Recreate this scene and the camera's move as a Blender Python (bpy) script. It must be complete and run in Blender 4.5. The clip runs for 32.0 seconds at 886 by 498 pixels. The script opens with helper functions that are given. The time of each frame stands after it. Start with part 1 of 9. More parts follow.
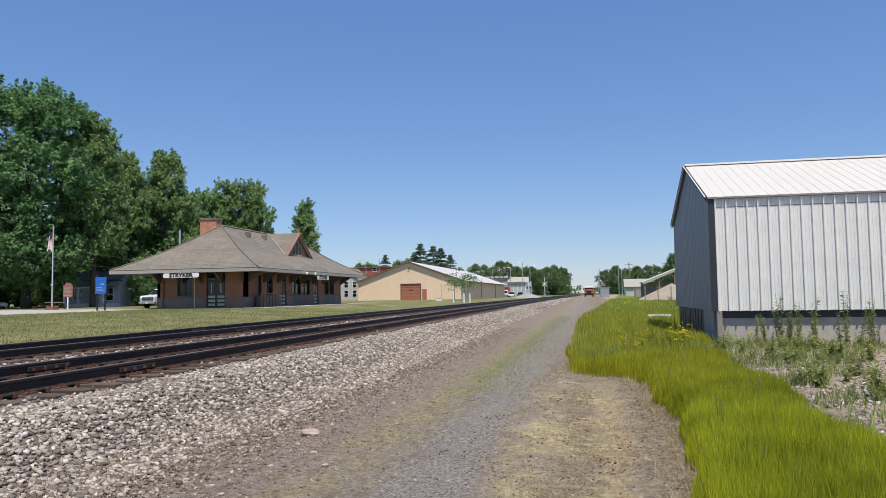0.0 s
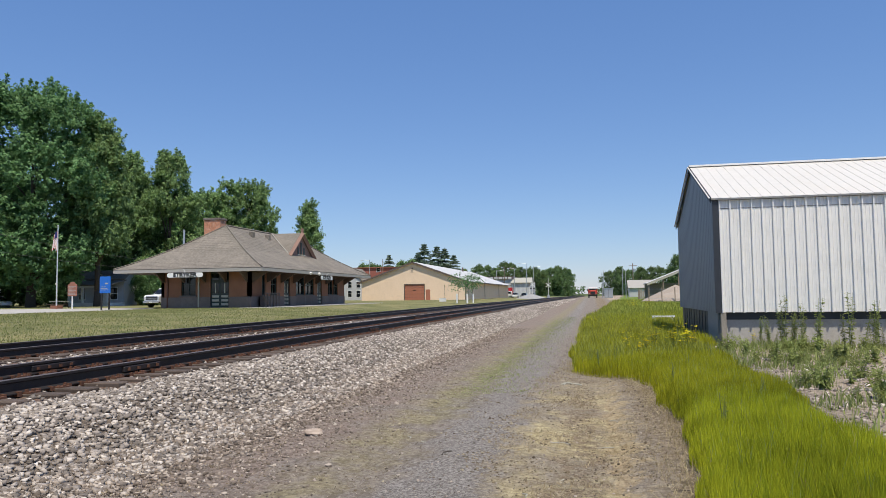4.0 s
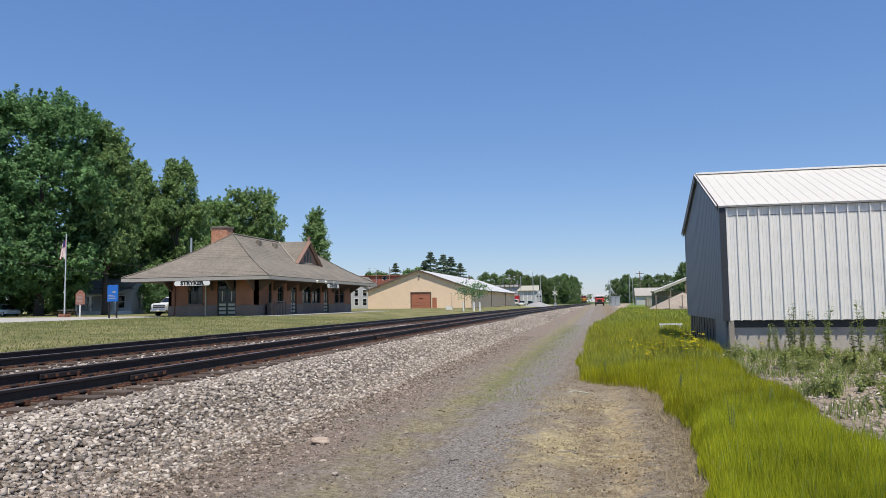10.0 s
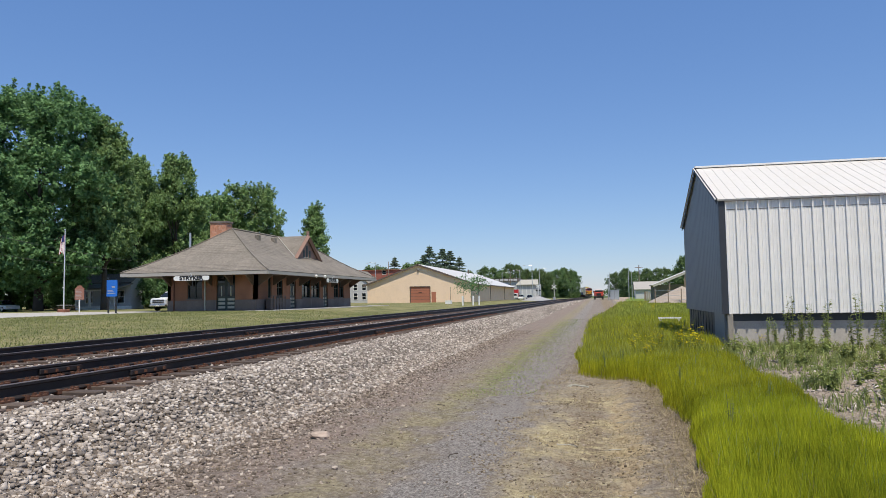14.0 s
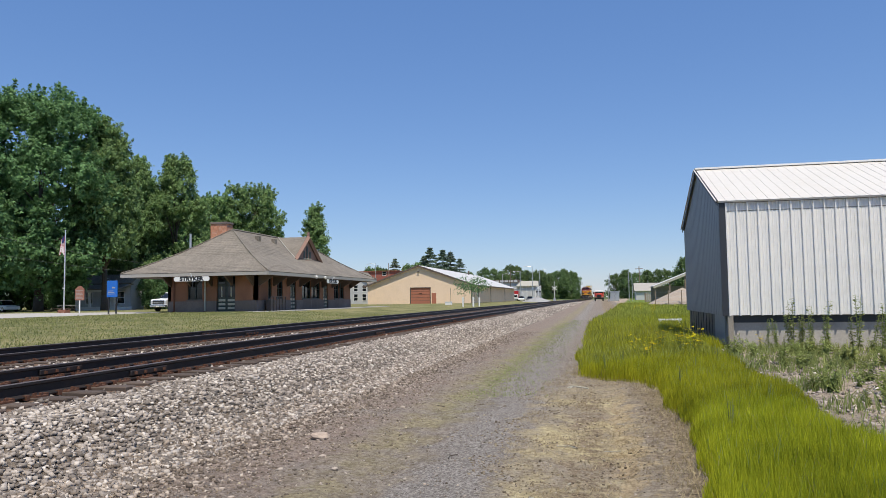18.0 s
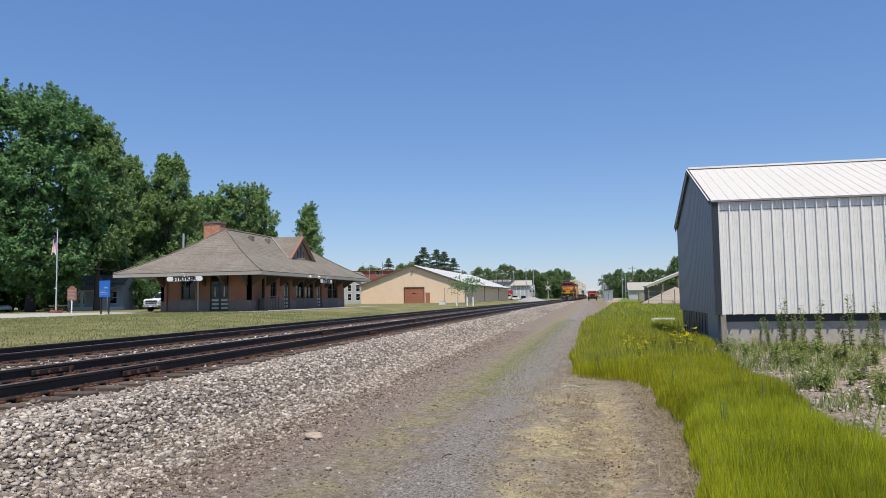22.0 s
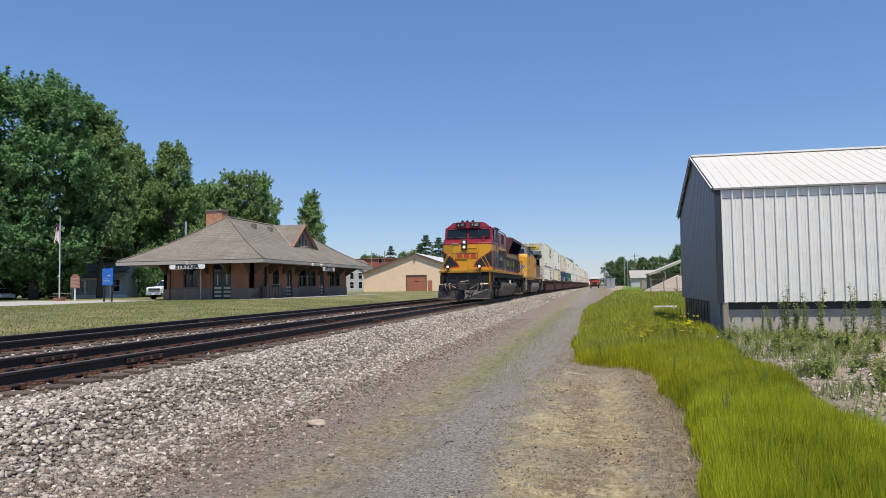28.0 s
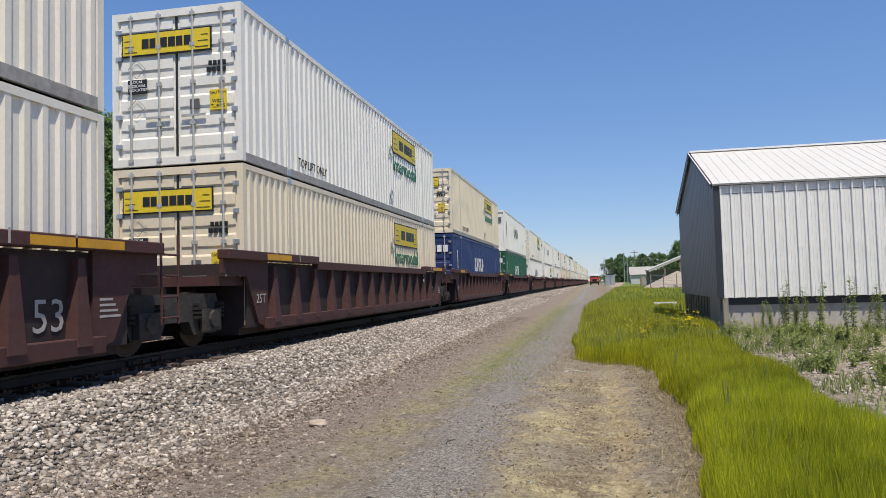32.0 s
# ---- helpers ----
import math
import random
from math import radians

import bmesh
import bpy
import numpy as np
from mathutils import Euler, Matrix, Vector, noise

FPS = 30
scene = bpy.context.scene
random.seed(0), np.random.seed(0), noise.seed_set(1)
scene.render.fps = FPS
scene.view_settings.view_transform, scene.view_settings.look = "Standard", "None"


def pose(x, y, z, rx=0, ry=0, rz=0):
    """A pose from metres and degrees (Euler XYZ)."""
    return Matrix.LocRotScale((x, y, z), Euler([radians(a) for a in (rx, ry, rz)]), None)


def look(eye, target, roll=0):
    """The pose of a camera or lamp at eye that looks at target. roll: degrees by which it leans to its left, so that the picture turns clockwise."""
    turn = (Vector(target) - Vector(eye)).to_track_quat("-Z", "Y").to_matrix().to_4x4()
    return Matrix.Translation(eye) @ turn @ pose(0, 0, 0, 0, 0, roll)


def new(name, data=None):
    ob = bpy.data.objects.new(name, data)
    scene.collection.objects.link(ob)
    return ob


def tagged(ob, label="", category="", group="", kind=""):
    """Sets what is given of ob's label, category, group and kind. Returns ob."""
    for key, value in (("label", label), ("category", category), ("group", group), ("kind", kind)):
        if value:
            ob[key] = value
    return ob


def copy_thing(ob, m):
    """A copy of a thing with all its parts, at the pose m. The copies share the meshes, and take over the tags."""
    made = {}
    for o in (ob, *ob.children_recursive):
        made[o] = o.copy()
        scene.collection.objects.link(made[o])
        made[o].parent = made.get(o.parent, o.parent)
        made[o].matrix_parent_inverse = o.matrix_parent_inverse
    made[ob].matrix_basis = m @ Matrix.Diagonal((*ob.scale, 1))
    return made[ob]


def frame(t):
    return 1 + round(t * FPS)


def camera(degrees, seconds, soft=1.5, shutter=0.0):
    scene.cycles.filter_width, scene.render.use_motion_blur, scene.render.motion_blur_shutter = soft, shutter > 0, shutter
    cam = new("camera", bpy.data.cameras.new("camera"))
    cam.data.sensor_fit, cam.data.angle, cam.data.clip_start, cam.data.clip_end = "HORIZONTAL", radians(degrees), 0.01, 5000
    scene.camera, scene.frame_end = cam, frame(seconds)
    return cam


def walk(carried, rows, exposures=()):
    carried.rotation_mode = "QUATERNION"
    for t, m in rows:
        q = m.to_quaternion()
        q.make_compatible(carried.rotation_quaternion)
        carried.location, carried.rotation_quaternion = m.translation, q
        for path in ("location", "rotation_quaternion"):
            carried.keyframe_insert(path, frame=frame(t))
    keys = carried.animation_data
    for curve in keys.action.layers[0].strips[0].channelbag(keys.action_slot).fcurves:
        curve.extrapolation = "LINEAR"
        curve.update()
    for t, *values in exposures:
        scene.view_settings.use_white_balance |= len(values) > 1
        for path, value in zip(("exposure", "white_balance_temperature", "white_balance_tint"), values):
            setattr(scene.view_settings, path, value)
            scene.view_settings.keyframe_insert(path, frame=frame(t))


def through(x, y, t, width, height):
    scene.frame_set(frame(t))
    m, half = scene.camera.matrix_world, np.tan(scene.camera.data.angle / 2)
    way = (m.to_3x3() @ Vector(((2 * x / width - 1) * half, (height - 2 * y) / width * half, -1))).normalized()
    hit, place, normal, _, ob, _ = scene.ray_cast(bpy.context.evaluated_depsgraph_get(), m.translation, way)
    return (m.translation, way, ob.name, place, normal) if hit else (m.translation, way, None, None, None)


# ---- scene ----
# camera: held in the hand at one spot beside the road, swaying a little
EYE = Vector((0.0, 0.0, 1.60))


def aim(yaw, pitch, roll):
    """A view turned yaw degrees to the left of the track's direction and pitch degrees up."""
    a, b = radians(yaw), radians(pitch)
    return look(EYE, EYE + Vector((-math.sin(a) * math.cos(b), math.cos(a) * math.cos(b), math.sin(b))), roll)


cam = camera(62.2, 32.0, 0.7)
walk(cam, [
    (0, aim(11.15, 3.59, -0.90)), (0.5, aim(11.19, 3.45, -1.06)), (1, aim(11.25, 3.39, -1.06)), (1.5, aim(11.25, 3.32, -1.07)),
    (2, aim(11.25, 3.32, -1.07)), (2.5, aim(11.29, 3.40, -0.94)), (3, aim(11.30, 3.45, -0.85)), (3.5, aim(11.37, 3.52, -0.81)),
    (5.5, aim(11.60, 3.98, -0.22)), (6, aim(11.62, 4.04, -0.12)), (6.5, aim(11.59, 4.07, -0.08)), (7, aim(11.55, 4.12, -0.07)),
    (7.5, aim(11.55, 4.18, -0.22)), (8, aim(11.54, 4.21, -0.31)), (8.5, aim(11.57, 4.26, -0.42)), (9, aim(11.67, 4.27, -0.54)),
    (9.5, aim(11.82, 4.28, -0.64)), (10, aim(11.93, 4.26, -0.76)), (10.5, aim(12.07, 4.23, -0.83)), (11, aim(12.11, 4.22, -0.85)),
    (11.5, aim(12.07, 4.15, -0.80)), (12, aim(12.02, 4.06, -0.73)), (12.5, aim(11.91, 3.98, -0.81)), (13, aim(11.86, 3.91, -0.82)),
    (13.5, aim(11.81, 3.86, -0.78)), (14, aim(11.87, 3.81, -0.90)), (14.5, aim(11.92, 3.80, -0.93)), (16.5, aim(12.00, 3.96, -0.83)),
    (17, aim(11.99, 3.97, -0.67)), (17.5, aim(11.94, 3.97, -0.67)), (18, aim(11.89, 3.90, -0.81)), (18.5, aim(11.85, 3.79, -0.90)),
    (19, aim(11.83, 3.67, -0.99)), (19.5, aim(11.78, 3.62, -0.99)), (20, aim(11.66, 3.67, -0.92)), (20.5, aim(11.60, 3.74, -0.88)),
    (21, aim(11.51, 3.84, -0.79)), (21.5, aim(11.46, 3.86, -0.87)), (22, aim(11.40, 3.86, -0.89)), (22.5, aim(11.40, 3.75, -0.87)),
    (23, aim(11.38, 3.61, -0.87)), (23.5, aim(11.37, 3.42, -0.88)), (24, aim(11.36, 3.28, -0.87)), (24.5, aim(11.33, 3.24, -0.82)),
    (25, aim(11.33, 3.19, -0.89)), (25.5, aim(11.33, 3.19, -0.88)), (27.5, aim(11.56, 2.95, -0.82)), (28, aim(11.59, 2.92, -0.89)),
    (28.5, aim(11.58, 2.93, -1.01)), (29, aim(11.54, 2.95, -1.12)), (29.5, aim(11.51, 2.98, -1.32)), (30, aim(11.54, 2.96, -1.49)),
    (30.5, aim(11.54, 2.89, -1.50)), (31, aim(11.56, 2.78, -1.59)), (31.5, aim(11.56, 2.77, -1.62)), (32, aim(11.55, 2.82, -1.54)),
])

# daylight: high midday sun behind the camera
SUN_UP, SUN_SIDE = radians(66), radians(29)
SUN_DIR = Vector((math.cos(SUN_UP) * math.sin(SUN_SIDE), -math.cos(SUN_UP) * math.cos(SUN_SIDE), math.sin(SUN_UP)))
world = bpy.data.worlds.new("world")
scene.world = world
world.use_nodes = True
sky = world.node_tree.nodes.new("ShaderNodeTexSky")
sky.sky_type, sky.sun_disc = "NISHITA", False
sky.sun_elevation, sky.sun_rotation = SUN_UP, math.pi - SUN_SIDE
sky.air_density, sky.dust_density, sky.ozone_density = 1.0, 0.1, 3.0
back = world.node_tree.nodes["Background"]
haze = world.node_tree.nodes.new("ShaderNodeMix")
haze.data_type = "RGBA"
haze.inputs[0].default_value, haze.inputs[7].default_value = 0.35, (0.75, 2.35, 6.9, 1)
world.node_tree.links.new(sky.outputs[0], haze.inputs[6])
world.node_tree.links.new(haze.outputs[2], back.inputs[0])
back.inputs[1].default_value = 0.116
sun = new("sun", bpy.data.lights.new("sun", "SUN"))
sun.data.energy, sun.data.angle, sun.data.color = 5.0, radians(0.53), (1.0, 0.915, 0.77)
sun.rotation_euler = SUN_DIR.to_track_quat("Z", "Y").to_euler()
scene.view_settings.exposure = 0.0


# ---- mesh helpers ----
def box(bm, x0, x1, y0, y1, z0, z1):
    v = [bm.verts.new(p) for p in ((x0, y0, z0), (x1, y0, z0), (x1, y1, z0), (x0, y1, z0),
                                   (x0, y0, z1), (x1, y0, z1), (x1, y1, z1), (x0, y1, z1))]
    for f in ((0, 3, 2, 1), (4, 5, 6, 7), (0, 1, 5, 4), (1, 2, 6, 5), (2, 3, 7, 6), (3, 0, 4, 7)):
        bm.faces.new([v[i] for i in f])
    return v


def boxes(*dims):
    bm = bmesh.new()
    for d in dims:
        box(bm, *d)
    return bm


def bevel(bm, w, seg=1):
    bmesh.ops.bevel(bm, geom=list(bm.edges), offset=w, segments=seg, affect="EDGES", clamp_overlap=True)
    return bm


def tube(bm, p, q, r0, r1=None, n=8, caps=True):
    p, q = Vector(p), Vector(q)
    r1 = r0 if r1 is None else r1
    m = (q - p).to_track_quat("Z", "Y").to_matrix()
    a, b = [], []
    for i in range(n):
        c = m @ Vector((math.cos(2 * math.pi * i / n), math.sin(2 * math.pi * i / n), 0))
        a.append(bm.verts.new(p + c * r0))
        b.append(bm.verts.new(q + c * r1))
    for i in range(n):
        bm.faces.new((a[i], a[(i + 1) % n], b[(i + 1) % n], b[i]))
    if caps:
        bm.faces.new(a[::-1])
        bm.faces.new(b)
    return bm


def pipe(bm, pts, r, n=6):
    for p, q in zip(pts, pts[1:]):
        tube(bm, p, q, r, n=n)
    return bm


def prism(bm, poly, axis, a, b):
    """A polygon of 2D points drawn out along an axis from a to b."""
    def put(p, d):
        return {"x": (d, p[0], p[1]), "y": (p[0], d, p[1]), "z": (p[0], p[1], d)}[axis]
    lo, hi = [bm.verts.new(put(p, a)) for p in poly], [bm.verts.new(put(p, b)) for p in poly]
    n = len(poly)
    bm.faces.new(lo)
    bm.faces.new(hi[::-1])
    for i in range(n):
        bm.faces.new((lo[i], hi[i], hi[(i + 1) % n], lo[(i + 1) % n]))
    return bm


def slab(bm, corners, thick):
    """A flat plate on three or more corners, with its thickness below them."""
    c = [Vector(p) for p in corners]
    nrm = (c[1] - c[0]).cross(c[2] - c[0]).normalized()
    if nrm.z < 0:
        nrm = -nrm
    top, low = [bm.verts.new(p) for p in c], [bm.verts.new(p - nrm * thick) for p in c]
    n = len(c)
    bm.faces.new(top)
    bm.faces.new(low[::-1])
    for i in range(n):
        bm.faces.new((top[i], low[i], low[(i + 1) % n], top[(i + 1) % n]))
    return bm


def mesh_of(name, bm, mat, smooth=False):
    bmesh.ops.recalc_face_normals(bm, faces=list(bm.faces))
    me = bpy.data.meshes.new(name)
    bm.to_mesh(me)
    bm.free()
    for m in (mat if isinstance(mat, (list, tuple)) else [mat]):
        me.materials.append(m)
    if smooth:
        me.shade_smooth()
    return me


def part(name, bm, mat, parent=None, label="", m=None, smooth=False):
    ob = new(name, mesh_of(name, bm, mat, smooth))
    ob.parent = parent
    if m is not None:
        ob.matrix_basis = m
    return tagged(ob, label)


def again(ob, m, parent=None):
    """Another piece on the same mesh."""
    o = new(ob.name.split(".")[0], ob.data)
    o.parent = parent or ob.parent
    o.matrix_basis = m
    return o


def thing(name, label, category, group="", m=None, kind=""):
    ob = new(name)
    ob.empty_display_size = 0.2
    if m is not None:
        ob.matrix_basis = m
    return tagged(ob, label, category, group, kind)


def structure(name, bm, mat, label, category, smooth=False):
    return tagged(part(name, bm, mat, None, "", None, smooth), label, category, "", "structure")


def cloud(name, verts, faces, mat, smooth=False):
    """One mesh from arrays of points and of equal-sided faces."""
    me = bpy.data.meshes.new(name)
    verts, faces = np.asarray(verts, dtype=np.float32), np.asarray(faces, dtype=np.int32)
    k = faces.shape[1]
    me.vertices.add(len(verts))
    me.vertices.foreach_set("co", verts.ravel())
    me.loops.add(faces.size)
    me.loops.foreach_set("vertex_index", faces.ravel())
    me.polygons.add(len(faces))
    me.polygons.foreach_set("loop_start", np.arange(0, faces.size, k, dtype=np.int32))
    me.polygons.foreach_set("loop_total", np.full(len(faces), k, dtype=np.int32))
    for m in (mat if isinstance(mat, (list, tuple)) else [mat]):
        me.materials.append(m)
    me.update(calc_edges=True)
    if smooth:
        me.shade_smooth()
    return me


def writing(name, words, size, mat, parent, m, depth=0.004, label="", align="CENTER", sx=1.0, bold=0.0):
    """Raised letters as one mesh, from the built-in font; they lie in the XY plane of m."""
    cu = bpy.data.curves.new(name, "FONT")
    cu.body, cu.size, cu.extrude, cu.align_x, cu.align_y = words, size, depth, align, "CENTER"
    cu.resolution_u, cu.offset = 2, bold
    tmp = bpy.data.objects.new(name, cu)
    me = bpy.data.meshes.new_from_object(tmp)
    bpy.data.objects.remove(tmp)
    if sx != 1.0:
        me.transform(Matrix.Diagonal((sx, 1, 1, 1)))
    me.materials.clear()
    me.materials.append(mat)
    ob = new(name, me)
    ob.parent = parent
    ob.matrix_basis = m
    return tagged(ob, label)


# faces towards the camera (-y), towards the road (+x)
FRONT = Matrix(((1, 0, 0), (0, 0, -1), (0, 1, 0))).to_4x4()
SIDE = Matrix(((0, 0, 1), (1, 0, 0), (0, 1, 0))).to_4x4()


# ---- materials ----
def nodes_of(name, rough=0.8, metal=0.0):
    m = bpy.data.materials.new(name)
    m.use_nodes = True
    t = m.node_tree
    b = t.nodes["Principled BSDF"]
    b.inputs["Roughness"].default_value, b.inputs["Metallic"].default_value = rough, metal
    return m, t, b


def noise_of(t, co, scale, detail=4.0, rough=0.6):
    n = t.nodes.new("ShaderNodeTexNoise")
    n.inputs["Scale"].default_value, n.inputs["Detail"].default_value, n.inputs["Roughness"].default_value = scale, detail, rough
    t.links.new(co, n.inputs["Vector"])
    return n.outputs["Fac"]


def ramp_of(t, fac, stops):
    r = t.nodes.new("ShaderNodeValToRGB")
    while len(r.color_ramp.elements) < len(stops):
        r.color_ramp.elements.new(0.5)
    for e, (p, c) in zip(r.color_ramp.elements, stops):
        e.position, e.color = p, (*c, 1) if len(c) == 3 else c
    t.links.new(fac, r.inputs["Fac"])
    return r.outputs["Color"]


def mix_of(t, fac, a, b, how="MIX"):
    m = t.nodes.new("ShaderNodeMix")
    m.data_type, m.blend_type = "RGBA", how
    for i, v in ((0, fac), (6, a), (7, b)):
        if isinstance(v, (int, float)):
            m.inputs[i].default_value = v
        elif isinstance(v, tuple):
            m.inputs[i].default_value = (*v, 1)
        else:
            t.links.new(v, m.inputs[i])
    return m.outputs[2]


def math_of(t, op, a, b=0.0, c=0.0, clamp=False):
    m = t.nodes.new("ShaderNodeMath")
    m.operation, m.use_clamp = op, clamp
    for i, v in enumerate((a, b, c)):
        if isinstance(v, (int, float)):
            m.inputs[i].default_value = v
        else:
            t.links.new(v, m.inputs[i])
    return m.outputs[0]


def bump_of(t, b, height, strength, dist=0.01):
    n = t.nodes.new("ShaderNodeBump")
    n.inputs["Strength"].default_value, n.inputs["Distance"].default_value = strength, dist
    t.links.new(height, n.inputs["Height"])
    t.links.new(n.outputs[0], b.inputs["Normal"])


def mat(name, col, rough=0.7, metal=0.0, var=0.25, big=0.6, fine=14.0, dirt=None, amount=0.0, bump=0.15, tint=0.0, stretch=None, spec=None):
    """A surface of one colour with fine grain, broad fading and, where given, dirt in patches."""
    m, t, b = nodes_of(name, rough, metal)
    tc = t.nodes.new("ShaderNodeTexCoord")
    co = tc.outputs["Object"]
    if stretch:
        mp = t.nodes.new("ShaderNodeMapping")
        mp.inputs["Scale"].default_value = stretch
        t.links.new(co, mp.inputs["Vector"])
        co = mp.outputs[0]
    grain, broad = noise_of(t, co, fine, 5.0), noise_of(t, co, big, 3.0)
    lo, hi = tuple(c * (1 - var) for c in col), tuple(min(1, c * (1 + var)) for c in col)
    c = ramp_of(t, grain, [(0.3, lo), (0.7, hi)])
    c = mix_of(t, 0.35, c, ramp_of(t, broad, [(0.3, lo), (0.7, hi)]))
    if tint:
        oi = t.nodes.new("ShaderNodeObjectInfo")
        hv = t.nodes.new("ShaderNodeHueSaturation")
        t.links.new(math_of(t, "MULTIPLY_ADD", oi.outputs["Random"], tint, 1 - tint / 2), hv.inputs["Value"])
        t.links.new(c, hv.inputs["Color"])
        c = hv.outputs[0]
    if dirt:
        d = noise_of(t, co, big * 2.3, 6.0, 0.7)
        k = math_of(t, "MULTIPLY", ramp_of(t, d, [(0.48, (0, 0, 0)), (0.72, (1, 1, 1))]), amount)
        c = mix_of(t, k, c, dirt)
    t.links.new(c, b.inputs["Base Color"])
    if bump:
        bump_of(t, b, grain, bump)
    if spec is not None:
        b.inputs["Specular IOR Level"].default_value = spec
    return m


# rusty rail sides, near-black to hold the shade on the facing web
M_RAIL = mat("rail_steel", (0.022, 0.018, 0.018), 0.6, 0.2, 0.3, 3, 40, (0.07, 0.035, 0.025), 0.4)
M_HEAD = mat("rail_head", (0.20, 0.16, 0.14), 0.45, 0.6, 0.15, 2, 30)
M_TIE = mat("tie_wood", (0.09, 0.066, 0.052), 0.9, 0, 0.4, 2, 25, (0.19, 0.15, 0.125), 0.5, 0.4, 0.5, (1, 8, 8))
M_SPIKE = mat("rusty_iron", (0.14, 0.065, 0.04), 0.8, 0.3, 0.4, 3, 60)
M_SHED = mat("white_steel", (0.78, 0.77, 0.74), 0.45, 0.0, 0.04, 0.7, 9, (0.55, 0.54, 0.5), 0.35, 0.02)
M_SHEDROOF = mat("white_roof_steel", (0.62, 0.595, 0.55), 0.5, 0.0, 0.05, 0.5, 7, (0.58, 0.53, 0.45), 0.4, 0.02)
M_SHEDTRIM = mat("dark_trim", (0.03, 0.035, 0.045), 0.5, 0, 0.15)
# gable end and skirt: grey darkened to hold the shade on that side
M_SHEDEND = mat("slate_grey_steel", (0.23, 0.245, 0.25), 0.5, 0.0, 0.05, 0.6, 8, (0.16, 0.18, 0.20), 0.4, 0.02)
M_CONC = mat("concrete", (0.42, 0.40, 0.37), 0.9, 0, 0.15, 0.8, 18, (0.22, 0.2, 0.17), 0.6, 0.3)
M_POST = mat("old_timber", (0.30, 0.27, 0.23), 0.9, 0, 0.3, 1.5, 20, None, 0, 0.4, 0.2, (8, 8, 1))
# chimney brick: wall hue raised for the sun on it, with pale mottling
M_CHIM = mat("orange_brick", (0.46, 0.21, 0.125), 0.9, 0, 0.4, 1.6, 7, (0.60, 0.45, 0.36), 0.8, 0.3)
M_GABLE = mat("brown_timber", (0.27, 0.165, 0.125), 0.8, 0, 0.2)
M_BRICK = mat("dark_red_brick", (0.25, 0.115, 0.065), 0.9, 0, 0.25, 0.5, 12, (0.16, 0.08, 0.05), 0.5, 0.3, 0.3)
M_STONE = mat("sandstone", (0.17, 0.14, 0.125), 0.9, 0, 0.25, 0.8, 10, (0.14, 0.11, 0.1), 0.6, 0.4, 0.35)
M_SHINGLE = mat("grey_brown_shingle", (0.195, 0.172, 0.143), 0.95, 0, 0.42, 0.5, 5.5, (0.13, 0.115, 0.095), 0.35, 0.3, 0.10)
M_FASCIA = mat("grey_paint", (0.36, 0.34, 0.31), 0.6, 0, 0.1)
M_SOFFIT = mat("brown_paint", (0.11, 0.075, 0.055), 0.7, 0, 0.2)
M_DKGREEN = mat("dark_green_paint", (0.02, 0.032, 0.028), 0.5, 0, 0.2)
M_PALE = mat("pale_wood_panel", (0.42, 0.40, 0.33), 0.6, 0, 0.1)
M_GLASS, _t, _b = nodes_of("window_glass", 0.06)
_b.inputs["Base Color"].default_value = (0.012, 0.015, 0.018, 1)
M_WHITE = mat("white_paint", (0.78, 0.78, 0.76), 0.5, 0, 0.05, 1, 12, (0.6, 0.58, 0.52), 0.3, 0.03)
M_BLACK = mat("black_paint", (0.015, 0.015, 0.016), 0.5, 0, 0.3)
M_TAN = mat("tan_steel", (0.83, 0.64, 0.47), 0.55, 0, 0.05, 0.3, 3, (0.6, 0.45, 0.32), 0.25, 0.02)
M_BARNROOF = mat("pale_roof_steel", (0.58, 0.57, 0.55), 0.5, 0, 0.06, 0.3, 4, (0.5, 0.49, 0.47), 0.3, 0.02)
M_BARNDOOR = mat("terracotta_door", (0.40, 0.15, 0.09), 0.6, 0, 0.1)
M_BROWNTRIM = mat("brown_trim", (0.12, 0.09, 0.075), 0.6, 0, 0.15)
M_REDBRICK = mat("red_brick_far", (0.30, 0.10, 0.075), 0.9, 0, 0.2)
M_GREYWALL = mat("grey_siding", (0.48, 0.49, 0.50), 0.8, 0, 0.1)
M_GALV = mat("galvanised_steel", (0.50, 0.52, 0.53), 0.4, 0.7, 0.15)
M_WOODPOLE = mat("pole_wood", (0.22, 0.17, 0.13), 0.9, 0, 0.3, 1, 10, None, 0, 0.3, 0.2, (6, 6, 1))
M_ALU = mat("aluminium", (0.75, 0.76, 0.78), 0.35, 0.6, 0.05)
M_BLUE = mat("blue_sign_paint", (0.012, 0.13, 0.50), 0.45, 0, 0.08)
M_PLAQUE = mat("brown_plaque", (0.30, 0.13, 0.085), 0.6, 0.1, 0.15)
M_BARK = mat("bark", (0.075, 0.06, 0.048), 0.95, 0, 0.4, 2, 9, None, 0, 0.8, 0.2, (6, 6, 1))


